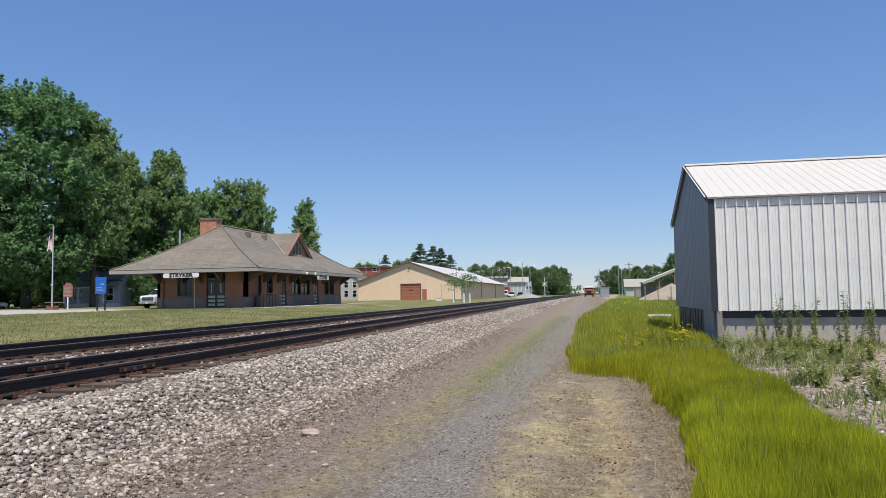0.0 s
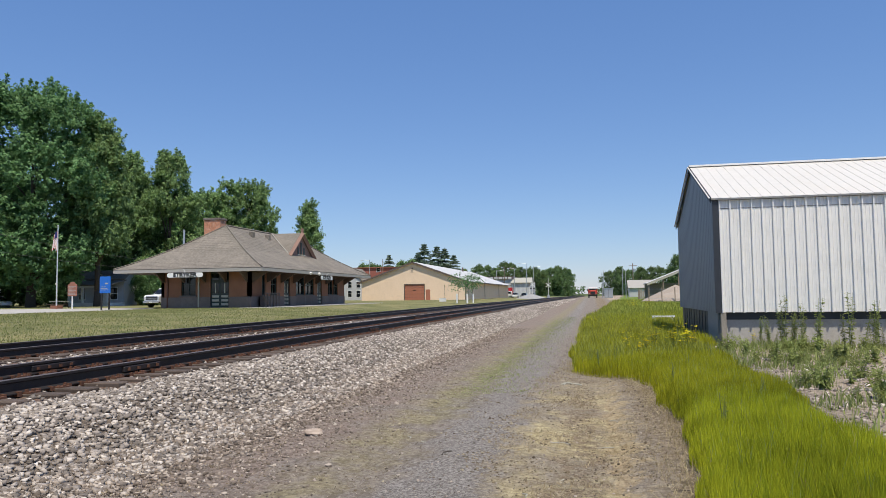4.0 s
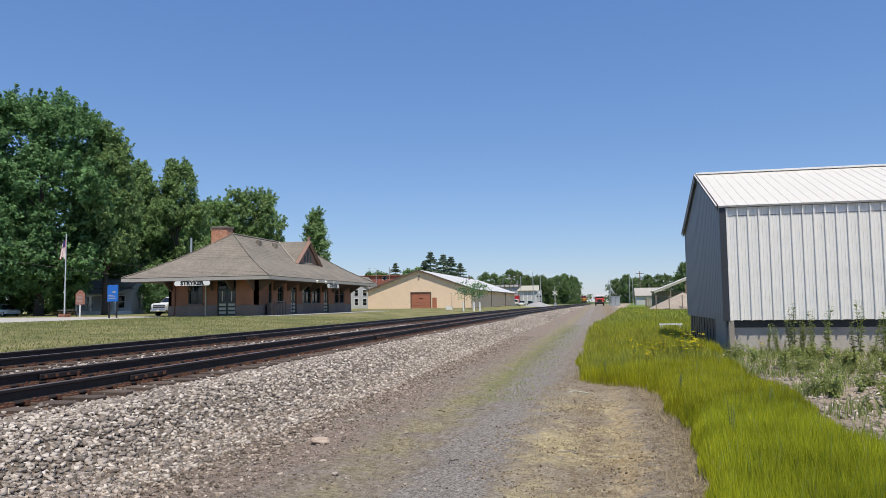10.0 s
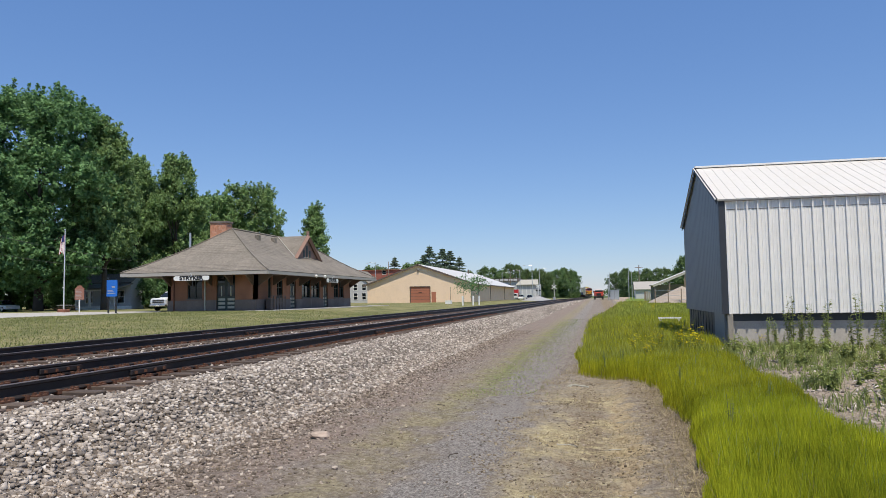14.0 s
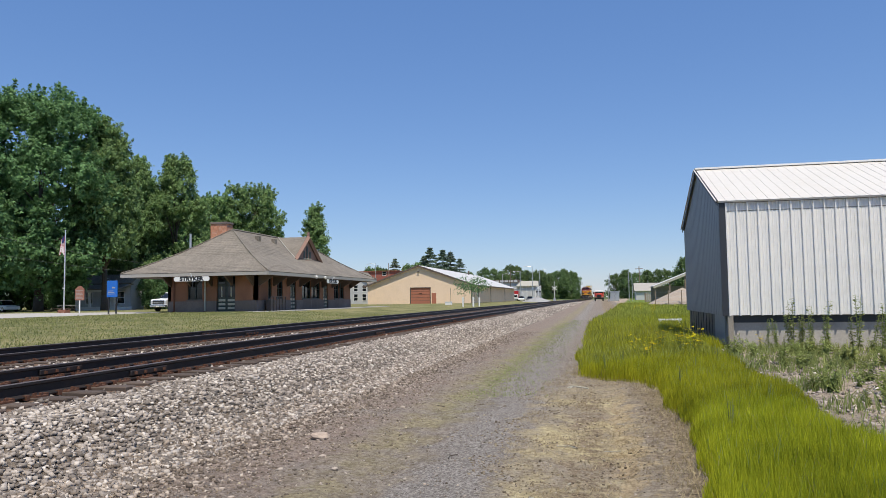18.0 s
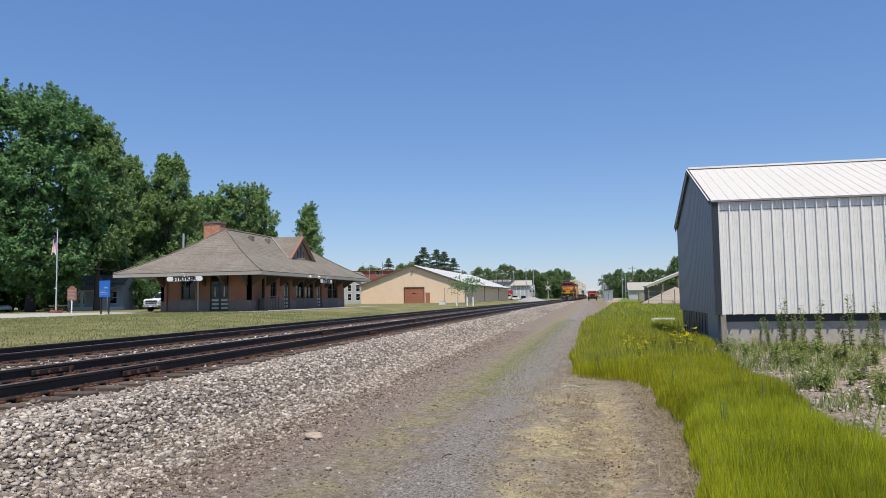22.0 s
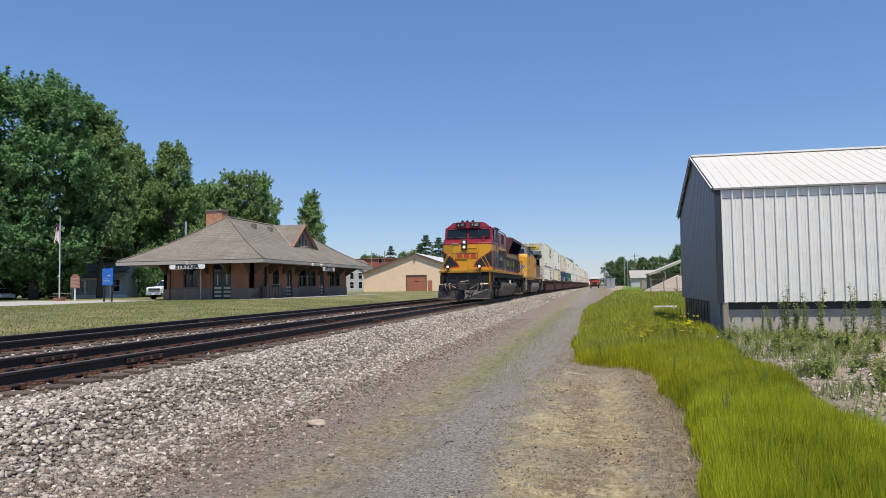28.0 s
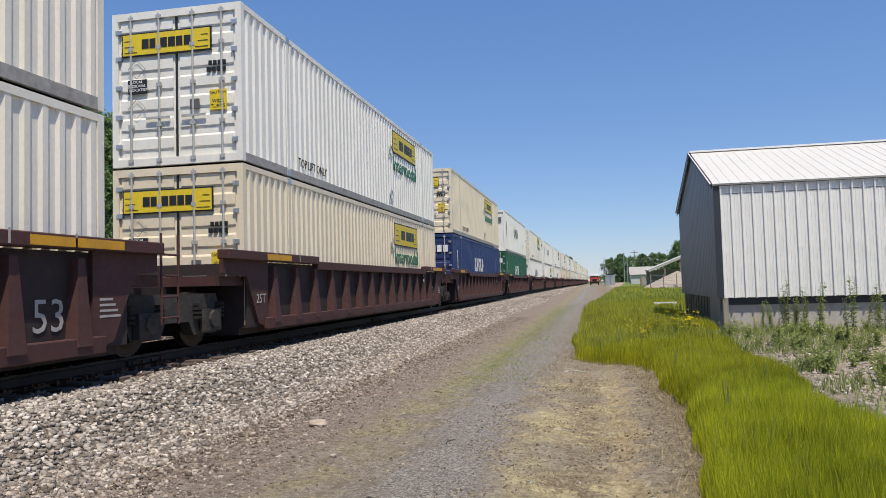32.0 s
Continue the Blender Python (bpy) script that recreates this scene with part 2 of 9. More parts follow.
def leafy(name, dark, light, gloss=0.5, through=0.25, hue=0.497):
    """Leaves: colour from leaf to leaf and from tree to tree, with light coming through them."""
    m, t, b = nodes_of(name, gloss)
    g = t.nodes.new("ShaderNodeNewGeometry")
    oi = t.nodes.new("ShaderNodeObjectInfo")
    tc = t.nodes.new("ShaderNodeTexCoord")
    c = ramp_of(t, g.outputs["Random Per Island"], [(0.0, dark), (1.0, light)])
    c = mix_of(t, 0.4, c, ramp_of(t, noise_of(t, tc.outputs["Object"], 0.5, 3), [(0.35, dark), (0.65, light)]))
    c = mix_of(t, 0.35, c, ramp_of(t, noise_of(t, tc.outputs["Object"], 1.7, 2), [(0.35, dark), (0.65, light)]))
    hv = t.nodes.new("ShaderNodeHueSaturation")
    t.links.new(math_of(t, "MULTIPLY_ADD", oi.outputs["Random"], 0.018, hue), hv.inputs["Hue"])
    t.links.new(math_of(t, "MULTIPLY_ADD", oi.outputs["Random"], 0.25, 0.92), hv.inputs["Value"])
    t.links.new(c, hv.inputs["Color"])
    t.links.new(hv.outputs[0], b.inputs["Base Color"])
    b.inputs["Specular IOR Level"].default_value = 0.08
    if through:
        tr = t.nodes.new("ShaderNodeBsdfTranslucent")
        t.links.new(hv.outputs[0], tr.inputs["Color"])
        mx = t.nodes.new("ShaderNodeMixShader")
        mx.inputs[0].default_value = through
        t.links.new(b.outputs[0], mx.inputs[1])
        t.links.new(tr.outputs[0], mx.inputs[2])
        t.links.new(mx.outputs[0], t.nodes["Material Output"].inputs["Surface"])
    return m


M_LEAF = leafy("maple_leaves", (0.055, 0.108, 0.046), (0.27, 0.41, 0.175), 0.45, 0.42, 0.508)
M_LEAF2 = leafy("light_maple_leaves", (0.10, 0.17, 0.070), (0.41, 0.56, 0.235), 0.5, 0.45, 0.506)
M_FARLEAF = leafy("far_leaves", (0.075, 0.125, 0.055), (0.23, 0.32, 0.13), 0.5, 0.35)
M_NEEDLE = leafy("spruce_needles", (0.09, 0.135, 0.095), (0.21, 0.27, 0.19), 0.6, 0.3)
M_GRASS = leafy("tall_grass", (0.18, 0.185, 0.014), (0.68, 0.62, 0.045), 0.7, 0.42, 0.509)
M_STRAW = leafy("dry_straw", (0.17, 0.12, 0.06), (0.55, 0.46, 0.30), 0.7, 0.2)
M_WEED = leafy("weed_leaves", (0.15, 0.19, 0.055), (0.44, 0.48, 0.18), 0.7, 0.4)
M_FARGRASS = leafy("meadow_grass", (0.15, 0.168, 0.03), (0.50, 0.49, 0.10), 0.7, 0.35)
M_LAWN = leafy("mown_lawn", (0.15, 0.165, 0.055), (0.34, 0.34, 0.14), 0.8, 0.3)
M_YELLOW = leafy("yellow_petals", (0.75, 0.55, 0.01), (0.9, 0.75, 0.03), 0.6, 0.2)


# ---- ground ----
TRACK_X = -7.39          # centre of the near track
FAR_X = -11.64           # centre of the second track
GAUGE = 0.7525           # from the centre of a track to the centre of a rail
RAIL_Z = 0.517           # underside of the rails
RAIL_H = 0.175


def bend(y):
    """How far the line swings out of its straight course at y, and its slope."""
    if y < 60:
        return 0.0, 0.0
    if y < 120:
        return 0.0125 * (y - 60) ** 2 / 120, 0.0125 * (y - 60) / 60
    if y < 330:
        return 0.375 + 0.0125 * (y - 120), 0.0125
    u = min(y - 330, 200)
    off, s = 3.0 + 0.0125 * u - 0.1125 * u * u / 400, 0.0125 - 0.1125 * u / 200
    return off + s * max(0, y - 530), s


def smooth(a, b, x):
    u = min(1, max(0, (x - a) / (b - a)))
    return u * u * (3 - 2 * u)


def land(x, y):
    """Height of the ground."""
    x0 = x - bend(y)[0]
    far = smooth(60, 170, y)
    road = 0.0 + 0.45 * far
    right = 0.05 + 0.55 * far + 0.12 * smooth(0.3, 3.0, x)
    left = 0.36 + 0.38 * smooth(-15, -27, x0)
    z = road
    if x0 > -0.5:
        z = road + (right - road) * smooth(-0.2, 1.6, x0)
    if x0 < -4.0:
        z = road + (0.465 - road) * smooth(-3.95, -5.55, x0)
    if x0 < -12.9:
        z = 0.465 + (left - 0.465) * smooth(-12.9, -14.6, x0)
    if abs(x) < 7 and y < 40:
        k = 1 - smooth(25, 40, y)
        rut = -0.035 * math.exp(-((x + 0.15) / 0.35) ** 2) - 0.03 * math.exp(-((x - 0.2) / 0.13) ** 2) * (1 + 0.7 * math.sin(y * 9)) - 0.03 * math.exp(-((x + 2.1) / 0.35) ** 2)
        z += k * (rut * (1 if -4 < x < 1.3 else 0) + 0.02 * noise.noise((x * 1.3, y * 0.9, 0)) + 0.014 * noise.noise((x * 4.2 - y * 1.4, y * 2.6, 3)) + 0.010 * noise.noise((x * 10, y * 8, 9)))
    return z


def ground_material():
    m, t, b = nodes_of("ground_soil", 0.95)
    tc = t.nodes.new("ShaderNodeTexCoord")
    co = tc.outputs["Object"]
    sp = t.nodes.new("ShaderNodeSeparateXYZ")
    t.links.new(co, sp.inputs[0])
    x, y = sp.outputs[0], sp.outputs[1]
    wob = math_of(t, "MULTIPLY_ADD", noise_of(t, co, 0.45, 5, 0.65), 2.4, -1.2)
    wob2 = math_of(t, "MULTIPLY_ADD", noise_of(t, co, 2.2, 5, 0.7), 1.4, -0.7)
    xw = math_of(t, "ADD", x, wob)
    xs = math_of(t, "ADD", x, wob2)

    def between(v, a, b_, s):
        lo = math_of(t, "DIVIDE", math_of(t, "SUBTRACT", v, a), s, 0, True)
        hi = math_of(t, "DIVIDE", math_of(t, "SUBTRACT", b_, v), s, 0, True)
        return math_of(t, "MULTIPLY", lo, hi)

    grit = ramp_of(t, noise_of(t, co, 34, 6, 0.75), [(0.37, (0, 0, 0)), (0.58, (1, 1, 1))])
    patch = noise_of(t, co, 0.8, 6, 0.7)
    vo = t.nodes.new("ShaderNodeTexVoronoi")
    vo.inputs["Scale"].default_value = 26
    t.links.new(co, vo.inputs["Vector"])
    peb = vo.outputs["Color"]
    bw = t.nodes.new("ShaderNodeRGBToBW")
    t.links.new(peb, bw.inputs[0])
    # grey-brown road grit, clods and trodden dust at three sizes
    lump = noise_of(t, co, 6, 6, 0.72)
    clod = noise_of(t, co, 15, 5, 0.75)
    crumb = ramp_of(t, clod, [(0.36, (0, 0, 0)), (0.60, (1, 1, 1))])
    c = ramp_of(t, grit, [(0.0, (0.17, 0.14, 0.115)), (0.5, (0.32, 0.272, 0.228)), (1.0, (0.52, 0.455, 0.39))])
    c = mix_of(t, 0.3, c, ramp_of(t, bw.outputs[0], [(0.0, (0.13, 0.108, 0.09)), (0.7, (0.35, 0.305, 0.26)), (1.0, (0.58, 0.52, 0.455))]))
    c = mix_of(t, math_of(t, "MULTIPLY", ramp_of(t, lump, [(0.40, (1, 1, 1)), (0.50, (0, 0, 0))]), 0.65), c, (0.19, 0.15, 0.115))
    c = mix_of(t, math_of(t, "MULTIPLY", ramp_of(t, clod, [(0.53, (0, 0, 0)), (0.62, (1, 1, 1))]), 0.5), c, (0.50, 0.44, 0.37))
    # wheel-drawn streaks along the road
    mp = t.nodes.new("ShaderNodeMapping")
    mp.inputs["Scale"].default_value = (5, 0.7, 1)
    mp.inputs["Rotation"].default_value = (0, 0, 0.12)
    t.links.new(co, mp.inputs["Vector"])
    streak = noise_of(t, mp.outputs[0], 1.6, 6, 0.75)
    c = mix_of(t, math_of(t, "MULTIPLY", ramp_of(t, streak, [(0.48, (0, 0, 0)), (0.62, (1, 1, 1))]), 0.5), c, (0.19, 0.15, 0.12))
    c = mix_of(t, math_of(t, "MULTIPLY", ramp_of(t, streak, [(0.36, (1, 1, 1)), (0.48, (0, 0, 0))]), 0.4), c, (0.46, 0.40, 0.34))
    some = ramp_of(t, patch, [(0.38, (0, 0, 0)), (0.54, (1, 1, 1))])
    # brown fines at the foot of the gravel
    c = mix_of(t, math_of(t, "MULTIPLY", some, math_of(t, "MULTIPLY", between(xs, -4.5, -2.4, 0.6), 0.6)), c, mix_of(t, crumb, (0.16, 0.11, 0.085), (0.50, 0.385, 0.31)))
    # olive crown of thin dead growth, greener farther on
    c = mix_of(t, math_of(t, "MULTIPLY", between(xs, -2.9, -1.7, 0.5), math_of(t, "MULTIPLY", some, 0.8)), c, mix_of(t, crumb, (0.19, 0.155, 0.075), (0.52, 0.45, 0.27)))
    c = mix_of(t, math_of(t, "MULTIPLY", math_of(t, "MULTIPLY", between(xs, -2.5, -1.6, 0.45), between(y, 9, 50, 6)), math_of(t, "MULTIPLY_ADD", some, 0.5, 0.3)), c, mix_of(t, crumb, (0.13, 0.15, 0.05), (0.36, 0.37, 0.16)))
    # grey gritty tyre track
    c = mix_of(t, math_of(t, "MULTIPLY", between(xs, -1.9, -0.8, 0.35), 0.7), c, ramp_of(t, grit, [(0.0, (0.115, 0.107, 0.099)), (0.5, (0.27, 0.25, 0.228)), (1.0, (0.54, 0.505, 0.46))]))
    # compacted and dust-dark
    c = mix_of(t, 1.0, c, (0.73, 0.73, 0.735), "MULTIPLY")
    # ochre sand, thin dead grass, the ochre rut and the brown verge
    near = between(y, -50, 16, 5)
    c = mix_of(t, math_of(t, "MULTIPLY", math_of(t, "MULTIPLY", between(xs, -1.05, 0.6, 0.45), near), math_of(t, "MULTIPLY_ADD", ramp_of(t, patch, [(0.40, (0, 0, 0)), (0.56, (1, 1, 1))]), 0.65, 0.2)), c, mix_of(t, crumb, (0.30, 0.24, 0.115), (0.60, 0.51, 0.30)))
    c = mix_of(t, math_of(t, "MULTIPLY", math_of(t, "MULTIPLY", between(xs, -0.5, 0.2, 0.25), near), ramp_of(t, lump, [(0.44, (0, 0, 0)), (0.54, (1, 1, 1))])), c, mix_of(t, grit, (0.085, 0.06, 0.04), (0.32, 0.25, 0.17)))
    c = mix_of(t, math_of(t, "MULTIPLY", math_of(t, "MULTIPLY", between(xs, 0.1, 0.45, 0.14), near), 0.7), c, mix_of(t, crumb, (0.22, 0.15, 0.075), (0.48, 0.375, 0.225)))
    c = mix_of(t, math_of(t, "MULTIPLY", between(xs, 0.4, 2.2, 0.25), 0.8), c, mix_of(t, crumb, (0.09, 0.065, 0.04), (0.34, 0.27, 0.18)))
    # waste gravel beside the shed
    c = mix_of(t, between(xw, 2.6, 30, 0.6), c, mix_of(t, bw.outputs[0], (0.20, 0.155, 0.11), (0.50, 0.42, 0.33)))
    # ballast bed
    c = mix_of(t, between(x, -14.0, -4.4, 0.3), c, ramp_of(t, bw.outputs[0], [(0, (0.06, 0.047, 0.038)), (0.8, (0.25, 0.205, 0.165)), (1, (0.5, 0.455, 0.415))]))
    # rust between the rails
    for cx in (TRACK_X, FAR_X):
        c = mix_of(t, math_of(t, "MULTIPLY", between(xs, cx - 1.5, cx + 1.5, 0.3), 0.75), c, mix_of(t, grit, (0.07, 0.045, 0.033), (0.25, 0.155, 0.11)))
    # lawn
    lawn = ramp_of(t, noise_of(t, co, 6, 6, 0.75), [(0.3, (0.085, 0.10, 0.035)), (0.52, (0.165, 0.168, 0.07)), (0.7, (0.32, 0.285, 0.15))])
    lawn = mix_of(t, 0.5, lawn, ramp_of(t, noise_of(t, co, 0.35, 4, 0.6), [(0.38, (0.10, 0.125, 0.043)), (0.6, (0.33, 0.285, 0.145))]))
    c = mix_of(t, between(xs, -3000, -15.1, 0.5), c, lawn)
    swing = math_of(t, "SUBTRACT", xs, math_of(t, "MULTIPLY", math_of(t, "MAXIMUM", math_of(t, "SUBTRACT", y, 42), 0.0), 0.045))
    c = mix_of(t, math_of(t, "MULTIPLY", between(swing, 0.2, 3000, 0.5), between(y, 30, 4000, 8)), c, mix_of(t, grit, (0.07, 0.12, 0.02), (0.20, 0.25, 0.05)))
    c = mix_of(t, between(y, 300, 9000, 60), c, (0.10, 0.13, 0.05))
    t.links.new(c, b.inputs["Base Color"])
    b.inputs["Specular IOR Level"].default_value = 0.15
    bump_of(t, b, math_of(t, "ADD", math_of(t, "MULTIPLY", grit, 0.22), math_of(t, "MULTIPLY", bw.outputs[0], 0.6)), 0.9, 0.035)
    return m


def build_ground():
    xs = [-3000, -1200, -500, -250, -150, -100, -70, -50, -40, -33, -28, -24, -20, -17.5, -16]
    xs += list(np.arange(-15, -3.6, 0.25)) + list(np.arange(-3.6, 1.4, 0.05)) + list(np.arange(1.4, 4.0, 0.13)) + list(np.arange(4, 10, 0.5))
    xs += [10, 12, 15, 20, 30, 50, 90, 150, 300, 700, 1500, 3000]
    ys = [-3000, -800, -250, -120, -60, -30, -15, -8, -4] + list(np.arange(0, 4, 0.2)) + list(np.arange(4, 15, 0.07)) + list(np.arange(15, 40, 0.4)) + list(np.arange(40, 130, 3))
    ys += list(np.arange(130, 560, 12)) + [600, 700, 900, 1300, 2000, 4000]
    verts = [(x + bend(y)[0] * (1 if -60 < x < 30 else 0), y, land(x + bend(y)[0] * (1 if -60 < x < 30 else 0), y)) for y in ys for x in xs]
    n = len(xs)
    faces = [(j * n + i, j * n + i + 1, (j + 1) * n + i + 1, (j + 1) * n + i) for j in range(len(ys) - 1) for i in range(n - 1)]
    me = cloud("ground", verts, faces, ground_material(), True)
    tagged(new("ground", me), "flat ground of dirt road, gravel bed and mown lawn", "ground", "", "structure")


build_ground()


def rail_line(name, cx, side, y0, y1, steps):
    """One rail: foot, web and head, following the bend of the line."""
    prof = [(-0.075, 0), (0.075, 0), (0.075, 0.012), (0.012, 0.035), (0.012, 0.125), (0.037, 0.14), (0.037, 0.170), (0.03, 0.175),
            (-0.03, 0.175), (-0.037, 0.170), (-0.037, 0.14), (-0.012, 0.125), (-0.012, 0.035), (-0.075, 0.012)]
    bm = bmesh.new()
    rings = []
    for i in range(steps + 1):
        y = y0 + (y1 - y0) * i / steps
        o = bend(y)[0]
        rings.append([bm.verts.new((cx + side * GAUGE + o + p, y, RAIL_Z + h)) for p, h in prof])
    k = len(prof)
    for a, b in zip(rings, rings[1:]):
        for i in range(k):
            f = bm.faces.new((a[i], a[(i + 1) % k], b[(i + 1) % k], b[i]))
            f.material_index = 1 if 6 <= i <= 8 else 0
    return part(name, bm, [M_RAIL, M_HEAD])


def build_tracks():
    for nm, cx in (("near", TRACK_X), ("far", FAR_X)):
        for side in (-1, 1):
            r = rail_line("rail", cx, side, -80, 640, 180)
            tagged(r, "long rusty steel rail with a polished head on wooden ties", "rail", "rails of the double track")
            for y in (9.92, 21.8, 33.7):
                x = cx + side * GAUGE
                jb = part("joint_bar", bevel(boxes((x - 0.05, x + 0.05, y - 0.45, y + 0.45, RAIL_Z + 0.04, RAIL_Z + 0.12)), 0.01), M_RAIL, r, "bolted steel joint bar")
                for q in (-0.35, -0.12, 0.12, 0.35):
                    part("bolt", boxes((x + 0.05, x + 0.075, y + q - 0.02, y + q + 0.02, RAIL_Z + 0.06, RAIL_Z + 0.1)), M_SPIKE, jb)
        # ties: the near ones singly, the rest joined
        tie = None
        for i in range(-10, 60):
            y = i * 0.53 + 0.2
            tilt = random.uniform(-1.2, 1.2)
            m = pose(cx + random.uniform(-0.05, 0.05), y, RAIL_Z - 0.175 + random.uniform(-0.006, 0.004), 0, 0, tilt)
            if tie is None:
                tie = part("tie", bevel(boxes((-1.3, 1.3, -0.115, 0.115, 0, 0.17)), 0.012), M_TIE, None, "", m)
                tagged(tie, "weathered wooden railway tie bedded in ballast", "railway tie", "ties of the " + nm + " track")
            else:
                tagged(again(tie, m), "weathered wooden railway tie bedded in ballast", "railway tie", "ties of the " + nm + " track")
        bm = bmesh.new()
        for i in range(60, 560):
            y = i * 0.53 + 0.2
            o = bend(y)[0]
            box(bm, cx - 1.3 + o, cx + 1.3 + o, y - 0.115, y + 0.115, RAIL_Z - 0.1, RAIL_Z - 0.004)
        tagged(part("distant_ties", bm, M_TIE), "rows of weathered wooden ties running into the distance", "railway tie", "", "stuff")
        # tie plates, spikes and anchors
        bm = bmesh.new()
        for i in range(-4, 90):
            y = i * 0.53 + 0.2
            for side in (-1, 1):
                x = cx + side * GAUGE
                box(bm, x - 0.17, x + 0.17, y - 0.09, y + 0.09, RAIL_Z - 0.006, RAIL_Z + 0.014)
                for dx, dy in ((-0.095, 0.05), (0.095, -0.05), (0.095, 0.06), (-0.13, -0.06), (0.14, 0.0)):
                    h = random.uniform(0.025, 0.05)
                    box(bm, x + dx - 0.016, x + dx + 0.016, y + dy - 0.016, y + dy + 0.016, RAIL_Z, RAIL_Z + h)
                for dy in (-0.15, 0.15):
                    box(bm, x - 0.10, x + 0.10, y + dy - 0.025, y + dy + 0.025, RAIL_Z - 0.03, RAIL_Z + 0.028)
        tagged(part("tie_plates", bm, M_SPIKE), "rusty tie plates, spikes and rail anchors", "rail fastening", "", "stuff")


build_tracks()


def stones(name, spots, sizes, mats, label, category, seed):
    """Crushed stones, each an irregular lump of its own, in one mesh."""
    rng = np.random.default_rng(seed)
    base = 0.72 * np.array([(-1, -1, -1), (1, -1, -1), (1, 1, -1), (-1, 1, -1), (-1, -1, 1), (1, -1, 1), (1, 1, 1), (-1, 1, 1)], dtype=float)
    tri = np.array([(0, 2, 1), (0, 3, 2), (4, 5, 6), (4, 6, 7), (0, 1, 5), (0, 5, 4), (1, 2, 6), (1, 6, 5), (2, 3, 7), (2, 7, 6), (3, 0, 4), (3, 4, 7)])
    n = len(spots)
    v = base[None] * rng.uniform(0.55, 1.2, (n, 8, 1)) + rng.normal(0, 0.16, (n, 8, 3))
    v *= rng.uniform(0.5, 1.05, (n, 1, 3)) * np.asarray(sizes)[:, None, None] * np.array([1.1, 1.1, 0.8])
    a = rng.uniform(0, 2 * np.pi, n)
    e = rng.uniform(-0.7, 0.7, n)
    ca, sa, ce, se = np.cos(a)[:, None], np.sin(a)[:, None], np.cos(e)[:, None], np.sin(e)[:, None]
    x, y, z = v[..., 0], v[..., 1], v[..., 2]
    y, z = y * ce - z * se, y * se + z * ce
    x, y = x * ca - y * sa, x * sa + y * ca
    v = np.stack((x, y, z), -1) + np.asarray(spots)[:, None, :]
    f = tri[None] + (np.arange(n) * 8)[:, None, None]
    me = cloud(name, v.reshape(-1, 3), f.reshape(-1, 3), mats)
    return tagged(new(name, me), label, category, "", "stuff")


def stone_material():
    m, t, b = nodes_of("crushed_stone", 0.9)
    g = t.nodes.new("ShaderNodeNewGeometry")
    tc = t.nodes.new("ShaderNodeTexCoord")
    c = ramp_of(t, g.outputs["Random Per Island"], [(0, (0.09, 0.077, 0.068)), (0.3, (0.19, 0.163, 0.143)), (0.6, (0.35, 0.305, 0.268)), (0.85, (0.48, 0.425, 0.375)), (1, (0.72, 0.66, 0.595))])
    c = mix_of(t, 0.2, c, ramp_of(t, noise_of(t, tc.outputs["Object"], 40, 4), [(0.3, (0.17, 0.14, 0.115)), (0.7, (0.52, 0.46, 0.40))]))
    t.links.new(c, b.inputs["Base Color"])
    b.inputs["Specular IOR Level"].default_value = 0.2
    return m


M_CRUSHED = stone_material()


def pebble_material():
    m, t, b = nodes_of("road_pebble", 0.95)
    g = t.nodes.new("ShaderNodeNewGeometry")
    c = ramp_of(t, g.outputs["Random Per Island"], [(0, (0.11, 0.088, 0.07)), (0.45, (0.21, 0.172, 0.14)), (0.8, (0.36, 0.30, 0.25)), (1, (0.50, 0.43, 0.36))])
    t.links.new(c, b.inputs["Base Color"])
    b.inputs["Specular IOR Level"].default_value = 0.15
    return m


M_PEBBLE = pebble_material()


def clod_material():
    m, t, b = nodes_of("dry_earth_clod", 0.95)
    g = t.nodes.new("ShaderNodeNewGeometry")
    c = ramp_of(t, g.outputs["Random Per Island"], [(0, (0.09, 0.07, 0.05)), (0.5, (0.22, 0.175, 0.12)), (0.85, (0.34, 0.28, 0.19)), (1, (0.46, 0.40, 0.29))])
    t.links.new(c, b.inputs["Base Color"])
    b.inputs["Specular IOR Level"].default_value = 0.1
    return m


M_CLOD = clod_material()


